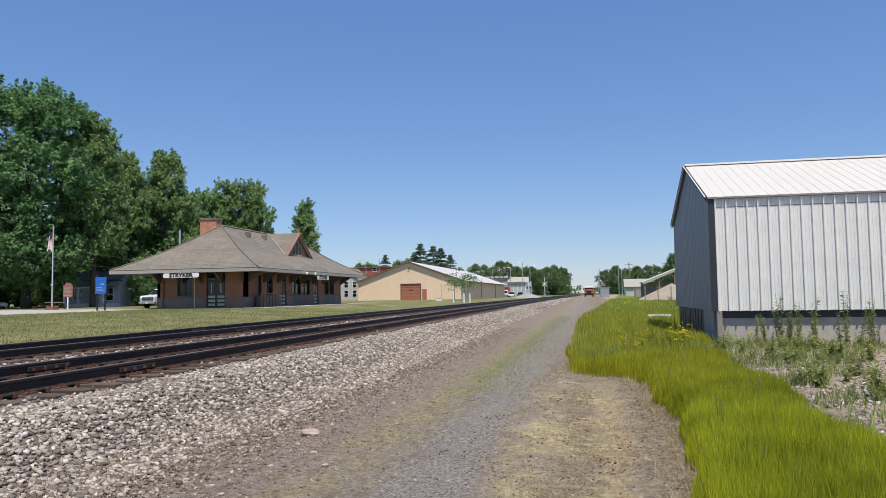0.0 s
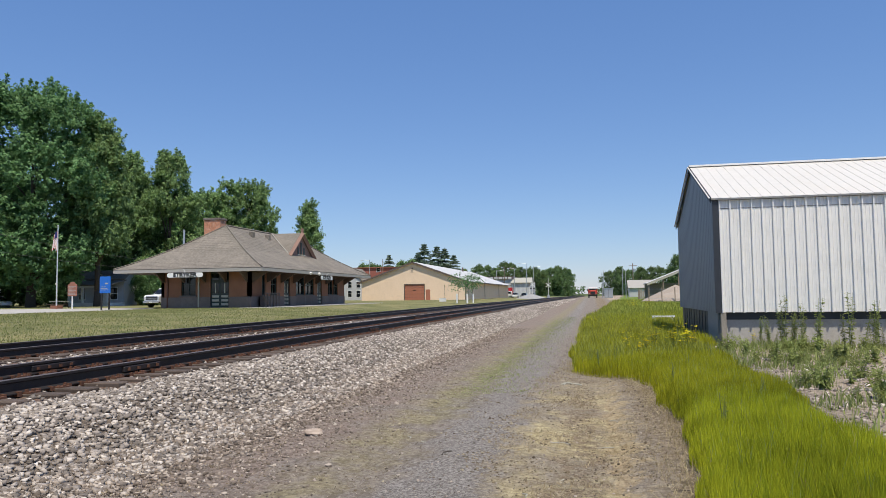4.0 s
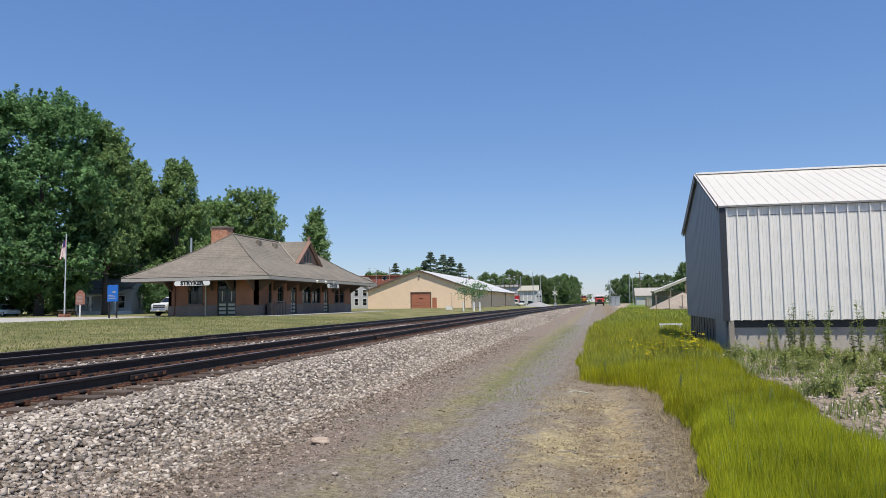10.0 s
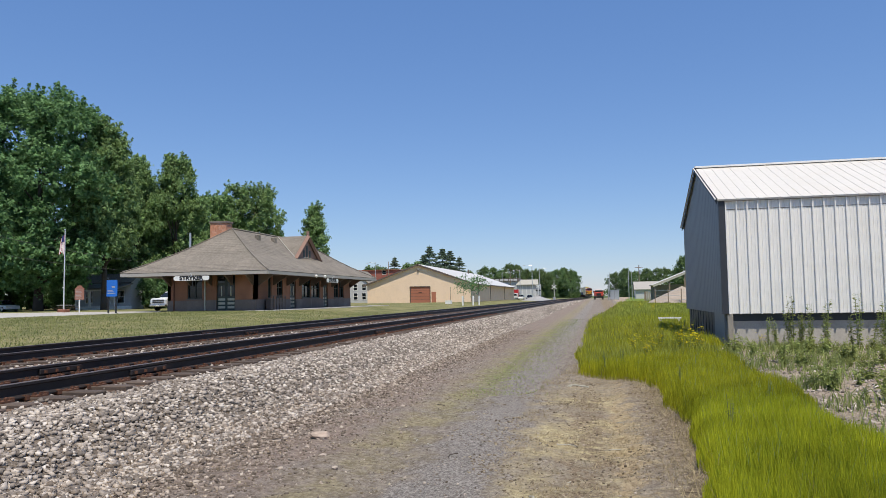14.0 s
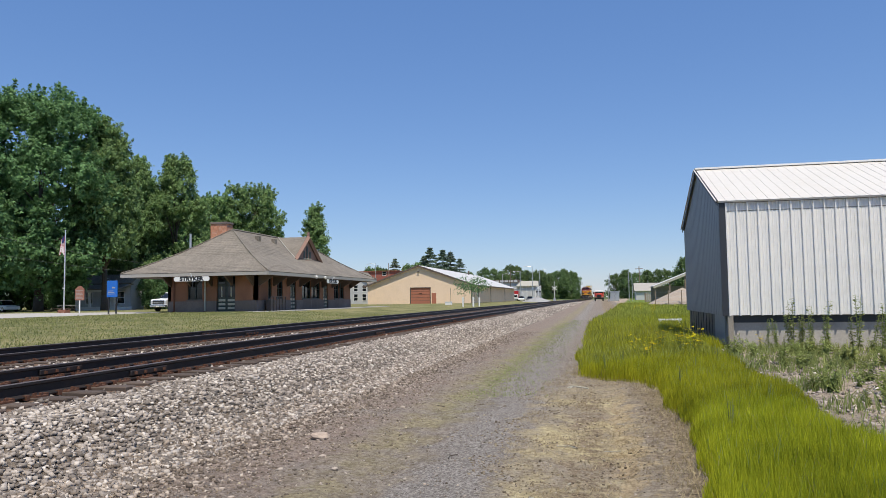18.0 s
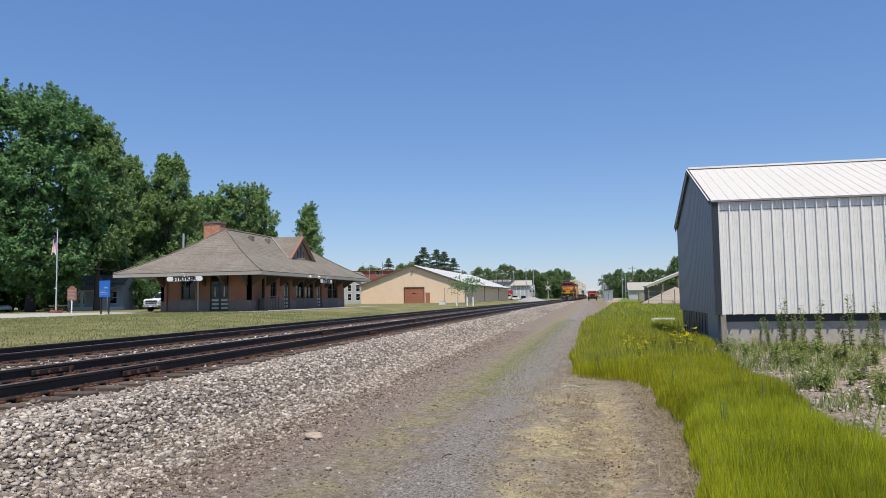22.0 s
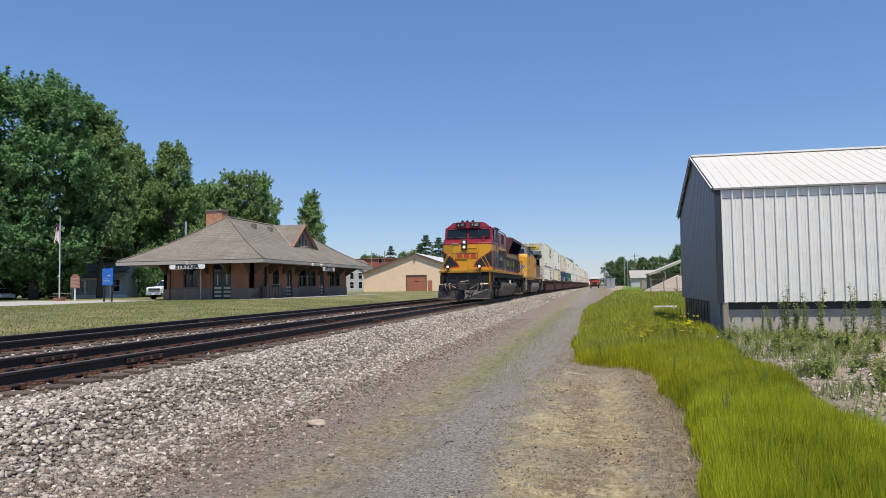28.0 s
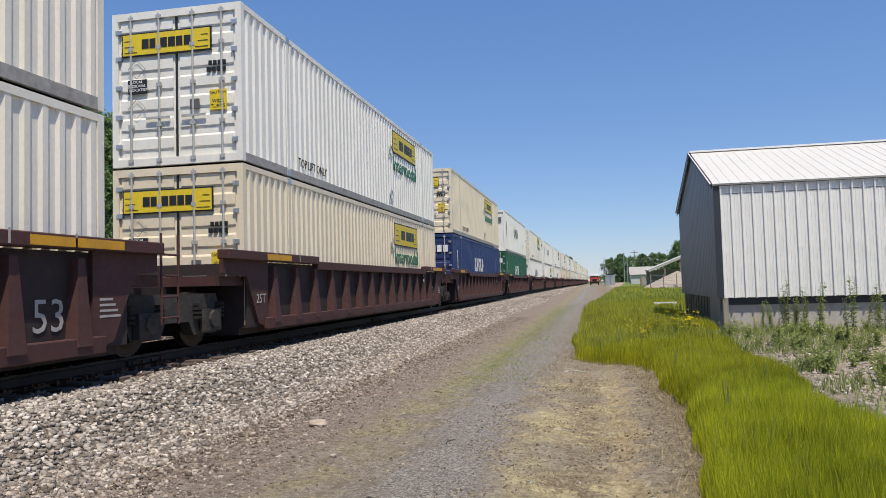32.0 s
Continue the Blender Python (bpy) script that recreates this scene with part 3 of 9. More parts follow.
def build_ballast():
    rng = np.random.default_rng(5)

    def spread(n, x0, x1, y0, y1, s0, s1, sink=0.25, power=1.0):
        y = y0 + (y1 - y0) * rng.uniform(0, 1, n) ** power
        x = rng.uniform(x0, x1, n)
        s = rng.uniform(s0, s1, n)
        x = x + np.array([bend(v)[0] for v in y])
        return [(a, b, land(a, b) + r * sink) for a, b, r in zip(x, y, s)], s

    for nm, args in (("ballast_stones", (24000, -6.02, -4.0, 2.5, 24, 0.018, 0.044, 0.25, 1.2)),
                     ("ballast_stones", (4500, -6.02, -4.1, -7, 3, 0.022, 0.05)),
                     ("ballast_stones", (13000, -6.02, -4.0, 22, 62, 0.026, 0.055, 0.25, 1.3)),
                     ("ballast_stones", (6000, -6.3, -4.2, 55, 180, 0.05, 0.09)),
                     ("ballast_stones", (9000, -13.2, -6.0, 5, 40, 0.025, 0.05)),
                     ("ballast_stones", (8000, -15.3, -13.0, 8, 70, 0.025, 0.06))):
        p, s = spread(*args)
        stones(nm, p, s, M_CRUSHED, "loose pale grey crushed ballast stones", "ballast", int(args[0]))
    p, s = [], []
    for _ in range(22000):
        x = -4.5 + abs(rng.normal(0, 0.75))
        y = 3 + 32 * rng.uniform() ** 1.4
        r = rng.uniform(0.006, 0.03) * (1.3 - 0.35 * min(1.6, max(0, x + 4.4)))
        p.append((x, y, land(x, y) + r * 0.2))
        s.append(r)
    for _ in range(13000):
        x, y, r = rng.uniform(-4.0, 1.0), 4 + 24 * rng.uniform() ** 1.5, 0.004 + 0.012 * rng.uniform() ** 3
        p.append((x, y, land(x, y) + r * 0.2))
        s.append(r)
    stones("road_stones", p, s, M_PEBBLE, "small stones strewn over the dirt road", "gravel", 77)
    p, s = [], []
    for _ in range(15000):
        y = 4.2 + 10.5 * rng.uniform() ** 1.2
        x = rng.uniform(-1.3, 1.0) if rng.uniform() < 0.72 else rng.uniform(-4.2, -1.3)
        if noise.noise((x * 2.2, y * 1.1, 5)) < 0.06:
            continue
        r = 0.004 + 0.017 * rng.uniform() ** 3
        p.append((x, y, land(x, y) + r * 0.1))
        s.append(r)
    stones("dirt_clods", p, s, M_CLOD, "crumbled clods of dry brown earth on the road", "earth", 79)
    p, s = [], []
    for _ in range(6000):
        y = 5 + 17 * rng.uniform()
        x = 2.4 + 7 * rng.uniform() ** 1.3
        r = rng.uniform(0.01, 0.045)
        p.append((x, y, land(x, y) + r * 0.25))
        s.append(r)
    stones("waste_gravel", p, s, M_CRUSHED, "pale rubble and gravel among weeds by the shed", "gravel", 78)


build_ballast()


# ---- white shed beside the road ----
def build_shed():
    x0, x1, y0, y1 = 3.25, 16.0, 20.8, 29.15
    zb, ze, zp, mid = 1.06, 4.12, 5.65, 24.95
    shed = thing("shed", "white ribbed steel shed on a concrete footing with a pale roof", "shed", "", pose(x0, y0, 0))
    L, W = x1 - x0, y1 - y0
    bm = boxes((0.12, L, 0.0, 0.06, zb, ze))
    part("front_wall", bm, M_SHED, shed, "white ribbed steel wall")
    # ribs of the cladding, one strong and two weak to a sheet
    n = int((L - 0.2) / 0.271)
    rib = None
    for i in range(n):
        x = 0.16 + i * 0.271
        if rib is None:
            b2 = bmesh.new()
            prism(b2, [(-0.028, 0.0), (-0.018, -0.045), (0.014, -0.045), (0.024, 0.0)], "z", zb - 0.01, ze - 0.01)
            rib = part("rib", b2, M_SHED, shed, "", pose(x, 0, 0))
        else:
            again(rib, pose(x, 0, 0))
    b2 = bmesh.new()
    for i in range(n):
        for k in (0.09, 0.18):
            x = 0.16 + i * 0.271 + k
            prism(b2, [(x - 0.012, 0.0), (x - 0.006, -0.006), (x + 0.006, -0.006), (x + 0.012, 0.0)], "z", zb, ze - 0.01)
    part("minor_ribs", b2, M_SHED, shed)
    part("lap_joint", boxes((0.14, L, -0.012, 0.0, ze - 0.275, ze - 0.262)), M_SHEDTRIM, shed)
    part("corner_trim", boxes((-0.02, 0.13, -0.03, 0.05, zb - 0.01, ze)), M_SHEDTRIM, shed, "dark blue-black corner trim")
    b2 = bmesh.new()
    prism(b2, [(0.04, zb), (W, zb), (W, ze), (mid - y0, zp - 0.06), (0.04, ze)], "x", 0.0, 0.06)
    part("gable_wall", b2, M_SHEDEND, shed, "grey steel gable with its shade in the colour")
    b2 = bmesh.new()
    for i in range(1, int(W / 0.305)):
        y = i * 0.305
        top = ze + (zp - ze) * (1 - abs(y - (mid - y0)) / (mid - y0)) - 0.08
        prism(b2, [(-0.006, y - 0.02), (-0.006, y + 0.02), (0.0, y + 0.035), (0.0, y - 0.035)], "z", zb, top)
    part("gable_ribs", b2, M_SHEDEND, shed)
    part("back_wall", boxes((0, L, W - 0.06, W, zb, ze)), M_SHED, shed)
    part("end_wall", boxes((L - 0.06, L, 0.06, W - 0.06, zb, ze)), M_SHED, shed)
    for nm, ya, yb in (("roof", -0.10, mid - y0), ("roof", W + 0.10, mid - y0)):
        b2 = bmesh.new()
        s = (zp - ze) / (mid - y0)
        za = ze - 0.10 * s + 0.04
        slab(b2, [(-0.05, ya, za), (L + 0.1, ya, za), (L + 0.1, yb, zp + 0.04), (-0.05, yb, zp + 0.04)], 0.05)
        rf = part(nm, b2, M_SHEDROOF, shed, "pale weathered steel roof slope")
        b3 = bmesh.new()
        for i in range(int(L / 0.271) + 1):
            x = -0.1 + i * 0.271
            slab(b3, [(x - 0.018, ya, za + 0.01), (x + 0.018, ya, za + 0.01), (x + 0.018, yb, zp + 0.05), (x - 0.018, yb, zp + 0.05)], 0.022)
        part("roof_ribs", b3, M_SHEDROOF, rf)
    part("ridge_cap", boxes((-0.07, L + 0.1, mid - y0 - 0.14, mid - y0 + 0.14, zp + 0.03, zp + 0.085)), M_WHITE, shed)
    b2 = bmesh.new()
    slab(b2, [(-0.07, -0.1, ze + 0.03), (-0.05, -0.1, ze + 0.03), (-0.05, mid - y0, zp + 0.06), (-0.07, mid - y0, zp + 0.06)], 0.16)
    slab(b2, [(-0.07, W + 0.1, ze + 0.03), (-0.05, W + 0.1, ze + 0.03), (-0.05, mid - y0, zp + 0.06), (-0.07, mid - y0, zp + 0.06)], 0.16)
    part("rake_trim", b2, M_SHEDTRIM, shed)
    part("eave_trim", boxes((-0.1, L, -0.06, -0.02, ze - 0.05, ze - 0.01)), M_SHEDTRIM, shed)
    part("footing", boxes((0.16, L, 0.16, 0.4, -0.2, 0.86)), M_CONC, shed, "stained concrete footing")
    # dark sill strip that also stands for the wall's shade on the footing
    part("sill_beam", boxes((0.1, L, 0.14, 0.3, 0.86, zb)), M_SHEDTRIM, shed)
    part("skirt", boxes((0.05, 0.12, 0.2, 1.9, -0.2, zb)), M_SHEDEND, shed, "grey steel skirt below the gable, shade in its colour")
    # dark boards; their near-black also carries the shade of the recess
    for k in range(20):
        part("skirt_board", boxes((0.06 + 0.012 * (k % 2), 0.12, 1.92 + k * 0.31, 2.2 + k * 0.31, -0.2, zb)), M_SHEDTRIM, shed)
    for px in (0.1, 4.9, 9.7):
        part("post", bevel(boxes((px, px + 0.14, -0.02, 0.13, -0.2, zb)), 0.01), M_POST, shed, "weathered timber post")
    return shed


build_shed()


# ---- brick depot ----
def build_depot():
    ex0, ex1, ey0, ey1, ez = -41.8, -27.55, 58.3, 89.6, 4.22     # eaves
    wx0, wx1, wy0, wy1, gz = -38.05, -29.4, 59.9, 84.8, 0.72       # walls
    d = thing("depot", "brown brick railway depot with a wide hipped shingle roof", "station", "", pose(wx1, wy0, gz))

    def P(x, y, z):
        return (x - wx1, y - wy0, z - gz)

    H = ez - gz - 0.25
    W, L = wx1 - wx0, wy1 - wy0
    # walls with stone base and brick above; openings are cut through
    def wall(name, length, openings, m, sill):
        holder = part(name, boxes((0, length, 0.30, 0.34, 0, H)), M_SOFFIT, d, "", m)
        edges = sorted({0, length, *[v for o in openings for v in o[:2]]})
        for a, b in zip(edges, edges[1:]):
            o = [q for q in openings if q[0] <= a and q[1] >= b]
            spans = [(0, H)] if not o else [s for s in ((0, o[0][2]), (o[0][3], H)) if s[1] - s[0] > 0.02]
            for z0, z1 in spans:
                if z0 < sill:
                    bm = boxes((a, b, -0.05, 0.30, z0, min(z1, sill)))
                    part("stone_base", bm, M_STONE, holder, "dark sandstone base course")
                if z1 > sill:
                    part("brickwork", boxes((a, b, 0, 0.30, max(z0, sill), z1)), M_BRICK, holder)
        return holder

    end = [(1.96, 3.38, 1.15, 3.1), (4.8, 6.59, 0.1, 3.2)]
    side = [(2.3, 3.0, 1.1, 3.15), (4.2, 5.5, 1.1, 3.15), (7.2, 8.6, 0.1, 3.2), (10.1, 12.4, 1.1, 3.15), (12.6, 15.0, 1.1, 3.15), (16.0, 17.4, 0.1, 3.2), (19.35, 20.9, 1.1, 3.15), (21.1, 22.6, 1.1, 3.15)]
    a = wall("end_wall", W, end, pose(*P(wx0, wy0, gz)), 1.0)
    b = wall("track_wall", L, side, Matrix.Translation(P(wx1, wy0, gz)) @ pose(0, 0, 0, 0, 0, 90), 1.0)
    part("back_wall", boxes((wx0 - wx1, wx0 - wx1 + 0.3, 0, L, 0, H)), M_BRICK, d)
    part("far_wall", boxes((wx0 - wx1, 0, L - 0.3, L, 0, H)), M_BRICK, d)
    for holder, openings in ((a, end), (b, side)):
        for x0, x1, z0, z1 in openings:
            if z0 > 0.5:
                w = part("window", boxes((x0, x1, 0.2, 0.24, z0, z1)), M_GLASS, holder, "dark sash window")
                bm = boxes((x0, x0 + 0.08, 0.08, 0.2, z0, z1), (x1 - 0.08, x1, 0.08, 0.2, z0, z1), (x0 + 0.08, x1 - 0.08, 0.08, 0.2, z1 - 0.08, z1),
                           (x0 + 0.08, x1 - 0.08, 0.08, 0.2, z0, z0 + 0.08), (x0 + 0.08, x1 - 0.08, 0.12, 0.2, (z0 + z1) / 2 - 0.03, (z0 + z1) / 2 + 0.03),
                           ((x0 + x1) / 2 - 0.03, (x0 + x1) / 2 + 0.03, 0.13, 0.2, z0 + 0.08, z1 - 0.08))
                part("window_frame", bm, M_DKGREEN, w)
                part("window_sill", boxes((x0 - 0.1, x1 + 0.1, -0.1, 0.08, z0 - 0.12, z0)), M_STONE, w)
            else:
                dr = part("door", boxes((x0, x1, 0.14, 0.2, z0, z1)), M_DKGREEN, holder, "dark green panelled double door")
                for k in (0, 1):
                    u0 = x0 + 0.12 + k * (x1 - x0) / 2
                    u1 = u0 + (x1 - x0) / 2 - 0.24
                    for q in (0.15, 0.5, 0.85):
                        part("door_panel", boxes((u0, u1, 0.11, 0.14, z0 + q, z0 + q + 0.2)), M_PALE, dr)
                    part("door_glass", boxes((u0, u1, 0.12, 0.14, z0 + 1.25, z0 + 2.15)), M_GLASS, dr)
                    part("transom", boxes((u0, u1, 0.12, 0.14, z0 + 2.4, z1 - 0.12)), M_GLASS, dr)
                    part("mullion", boxes(((u0 + u1) / 2 - 0.05, (u0 + u1) / 2 + 0.05, 0.09, 0.12, z0 + 1.25, z0 + 2.15)), M_PALE, dr)
    # roof
    rx, ry0, ry1, rz = (ex0 + ex1) / 2, 65.4, 82.5, 8.60
    part("soffit", boxes((ex0 + 0.2 - wx1, ex1 - 0.2 - wx1, ey0 + 0.2 - wy0, ey1 - 0.2 - wy0, ez - gz - 0.3, ez - gz - 0.24)), M_SOFFIT, d)
    fas = bmesh.new()
    for q in ((ex0, ex1, ey0, ey0 + 0.1), (ex0, ex1, ey1 - 0.1, ey1), (ex0, ex0 + 0.1, ey0 + 0.1, ey1 - 0.1), (ex1 - 0.1, ex1, ey0 + 0.1, ey1 - 0.1)):
        box(fas, q[0] - wx1, q[1] - wx1, q[2] - wy0, q[3] - wy0, ez - gz - 0.32, ez - gz - 0.04)
    part("fascia", fas, M_FASCIA, d, "weathered grey eave boards")
    c = [P(ex0, ey0, ez), P(ex1, ey0, ez), P(ex1, ey1, ez), P(ex0, ey1, ez)]
    r0, r1 = P(rx, ry0, rz), P(rx, ry1, rz)

    def flare(p, q, k):
        """Point on a slope that sags a little towards the eave."""
        v = Vector(p).lerp(Vector(q), k)
        v.z -= 0.35 * math.sin(math.pi * k) * (1 - k * 0.4)
        return v

    def slope(a, b, t1, t0):
        """A hipped slope from eave a-b up to ridge t0-t1, laid in courses."""
        n = 26
        base = slab(bmesh.new(), [a, b, t1, t0] if t1 != t0 else [a, b, t1], 0.05)
        for v in base.verts:
            v.co.z -= 0.5 if v.co.z > 4 else 0.1
        rf = part("roof_slope", base, M_SHINGLE, d, "grey-brown shingle roof slope")
        for i in range(n):
            bm = bmesh.new()
            k0, k1 = i / n, min(1, (i + 1.35) / n)
            p, q, r, s = flare(a, t0, k0), flare(b, t1, k0), flare(b, t1, k1), flare(a, t0, k1)
            up = Vector((0, 0, 0.016))
            if (r - s).length < 0.02:
                slab(bm, [p + up, q + up, r], 0.04)
            else:
                slab(bm, [p + up, q + up, r, s], 0.04)
            part("shingle_course", bm, M_SHINGLE, rf)
        return rf

    slope(c[0], c[1], r0, r0)
    slope(c[1], c[2], r1, r0)
    slope(c[2], c[3], r1, r1)
    slope(c[3], c[0], r0, r1)
    hip = bmesh.new()
    for p, q in ((c[0], r0), (c[1], r0), (c[2], r1), (c[3], r1)):
        pts = [flare(p, q, k / 8) + Vector((0, 0, 0.07)) for k in range(9)]
        pipe(hip, pts, 0.05)
    pipe(hip, [Vector(r0) + Vector((0, 0, 0.06)), Vector(r1) + Vector((0, 0, 0.06))], 0.09)
    part("hip_cap", hip, M_SHINGLE, d)
    # gabled dormer towards the track
    dy0, dy1, dm = 72.0, 79.2, 75.5
    gx, gb, gt = -31.0, 6.0, 8.62
    dm_ = part("dormer", prism(bmesh.new(), [(dy0 + 0.35 - wy0, gb - gz), (dy1 - 0.35 - wy0, gb - gz), (dm - wy0, gt - 0.3 - gz)], "x", gx - 0.35 - wx1, gx - 0.12 - wx1), M_GABLE, d, "brown timbered dormer gable with three slit windows")
    b2 = bmesh.new()
    slab(b2, [P(gx, dy0, gb), P(gx, dm, gt), P(rx, dm, gt), P(rx, dy0, gb)], 0.12)
    slab(b2, [P(gx, dy1, gb), P(gx, dm, gt), P(rx, dm, gt), P(rx, dy1, gb)], 0.12)
    part("dormer_roof", b2, M_SHINGLE, dm_)
    b2 = bmesh.new()
    pipe(b2, [P(gx + 0.03, dy0, gb - 0.08), P(gx + 0.03, dm, gt - 0.08), P(gx + 0.03, dy1, gb - 0.08)], 0.24, 4)
    part("bargeboard", b2, M_GABLE, dm_, "weathered brown bargeboards")
    part("gable_sill", boxes((gx - 0.12 - wx1, gx + 0.12 - wx1, dy0 + 0.2 - wy0, dy1 - 0.2 - wy0, gb - 0.2 - gz, gb + 0.02 - gz)), M_GABLE, dm_)
    part("finial", boxes((gx - 0.1 - wx1, gx + 0.14 - wx1, dm - 0.12 - wy0, dm + 0.12 - wy0, gt - 0.1 - gz, gt + 0.5 - gz)), M_GABLE, dm_)
    for yv, zv in ((68.6, 8.12), (72.4, 8.12)):
        part("roof_vent", bevel(boxes((-33.75 - wx1, -33.35 - wx1, yv - 0.3 - wy0, yv + 0.3 - wy0, zv - 0.5 - gz, zv + 0.12 - gz)), 0.03), M_SHINGLE, d, "small low roof vent")
    for k, h0, h1 in ((-0.8, 6.25, 7.0), (0, 6.25, 7.55), (0.8, 6.25, 7.0)):
        part("slit_window", boxes((gx - 0.12 - wx1, gx - 0.09 - wx1, dm + k - 0.2 - wy0, dm + k + 0.2 - wy0, h0 - gz, h1 - gz)), M_DKGREEN, dm_)
        part("slit_sill", boxes((gx - 0.12 - wx1, gx - 0.03 - wx1, dm + k - 0.28 - wy0, dm + k + 0.28 - wy0, h0 - 0.1 - gz, h0 - gz)), M_PALE, dm_)
    part("valley_flashing", pipe(bmesh.new(), [P(gx, dy0, gb + 0.1), P(-32.8, (dy0 + dm) / 2, 7.36), P(rx + 0.2, dm - 0.1, 8.62)], 0.05), M_FASCIA, dm_, "pale metal valley flashing")
    # chimney behind the ridge
    cx, cy = -36.15, 66.0
    ch = part("chimney", boxes((cx - 0.85 - wx1, cx + 0.85 - wx1, cy - 0.6 - wy0, cy + 0.6 - wy0, 6.5 - gz, 9.22 - gz)), M_CHIM, d, "squat orange-red brick chimney")
    part("chimney_cap", bevel(boxes((cx - 0.93 - wx1, cx + 0.93 - wx1, cy - 0.68 - wy0, cy + 0.68 - wy0, 9.22 - gz, 9.42 - gz)), 0.03), M_STONE, ch)
    b2 = bmesh.new()
    tube(b2, P(-37.6, 62.8, 5.5), P(-37.6, 62.8, 8.1), 0.1)
    part("vent_pipe", b2, M_GALV, d)
    # eave brackets
    br = None
    for k in range(9):
        y = 0.3 + k * (L - 0.6) / 8
        b3 = prism(bmesh.new(), [(0.02, 2.3), (0.14, 2.3), (1.5, H - 0.1), (1.5, H), (0.02, H)], "y", -0.07, 0.07)
        if br is None:
            br = part("bracket", b3, M_SOFFIT, d, "", pose(0, y, 0))
        else:
            b3.free()
            again(br, pose(0, y, 0))
    for k in range(5):
        again(br, pose(-W + 0.3 + k * (W - 0.6) / 4, 0, 0, 0, 0, -90))
    # name boards
    for m, ln, nm in ((Matrix.Translation(P(-34.7, 58.15, 3.66)) @ FRONT, 3.4, "end"), (Matrix.Translation(P(-27.35, 73.4, 3.60)) @ SIDE, 3.4, "track")):
        sg = thing("name_board", "white wooden station name board with black capital letters", "sign", "", Matrix.Translation((wx1, wy0, gz)) @ m)
        bb = bmesh.new()
        pts = [(-ln / 2 + 0.12, -0.2), (ln / 2 - 0.12, -0.2), (ln / 2, -0.1), (ln / 2, 0.1), (ln / 2 - 0.12, 0.2), (-ln / 2 + 0.12, 0.2), (-ln / 2, 0.1), (-ln / 2, -0.1)]
        part("board", prism(bb, pts, "z", -0.05, 0.0), M_WHITE, sg)
        writing("lettering", "STRYKER", 0.46, M_BLACK, sg, pose(0, 0, 0.002), 0.005, "black serif-like capitals", "CENTER", 1.2, 0.03)
        part("lamp_arm", pipe(bmesh.new(), [(0, 0.2, -0.05), (0, 0.42, 0.05), (0, 0.45, 0.2)], 0.03), M_WHITE, sg)
    return d


build_depot()


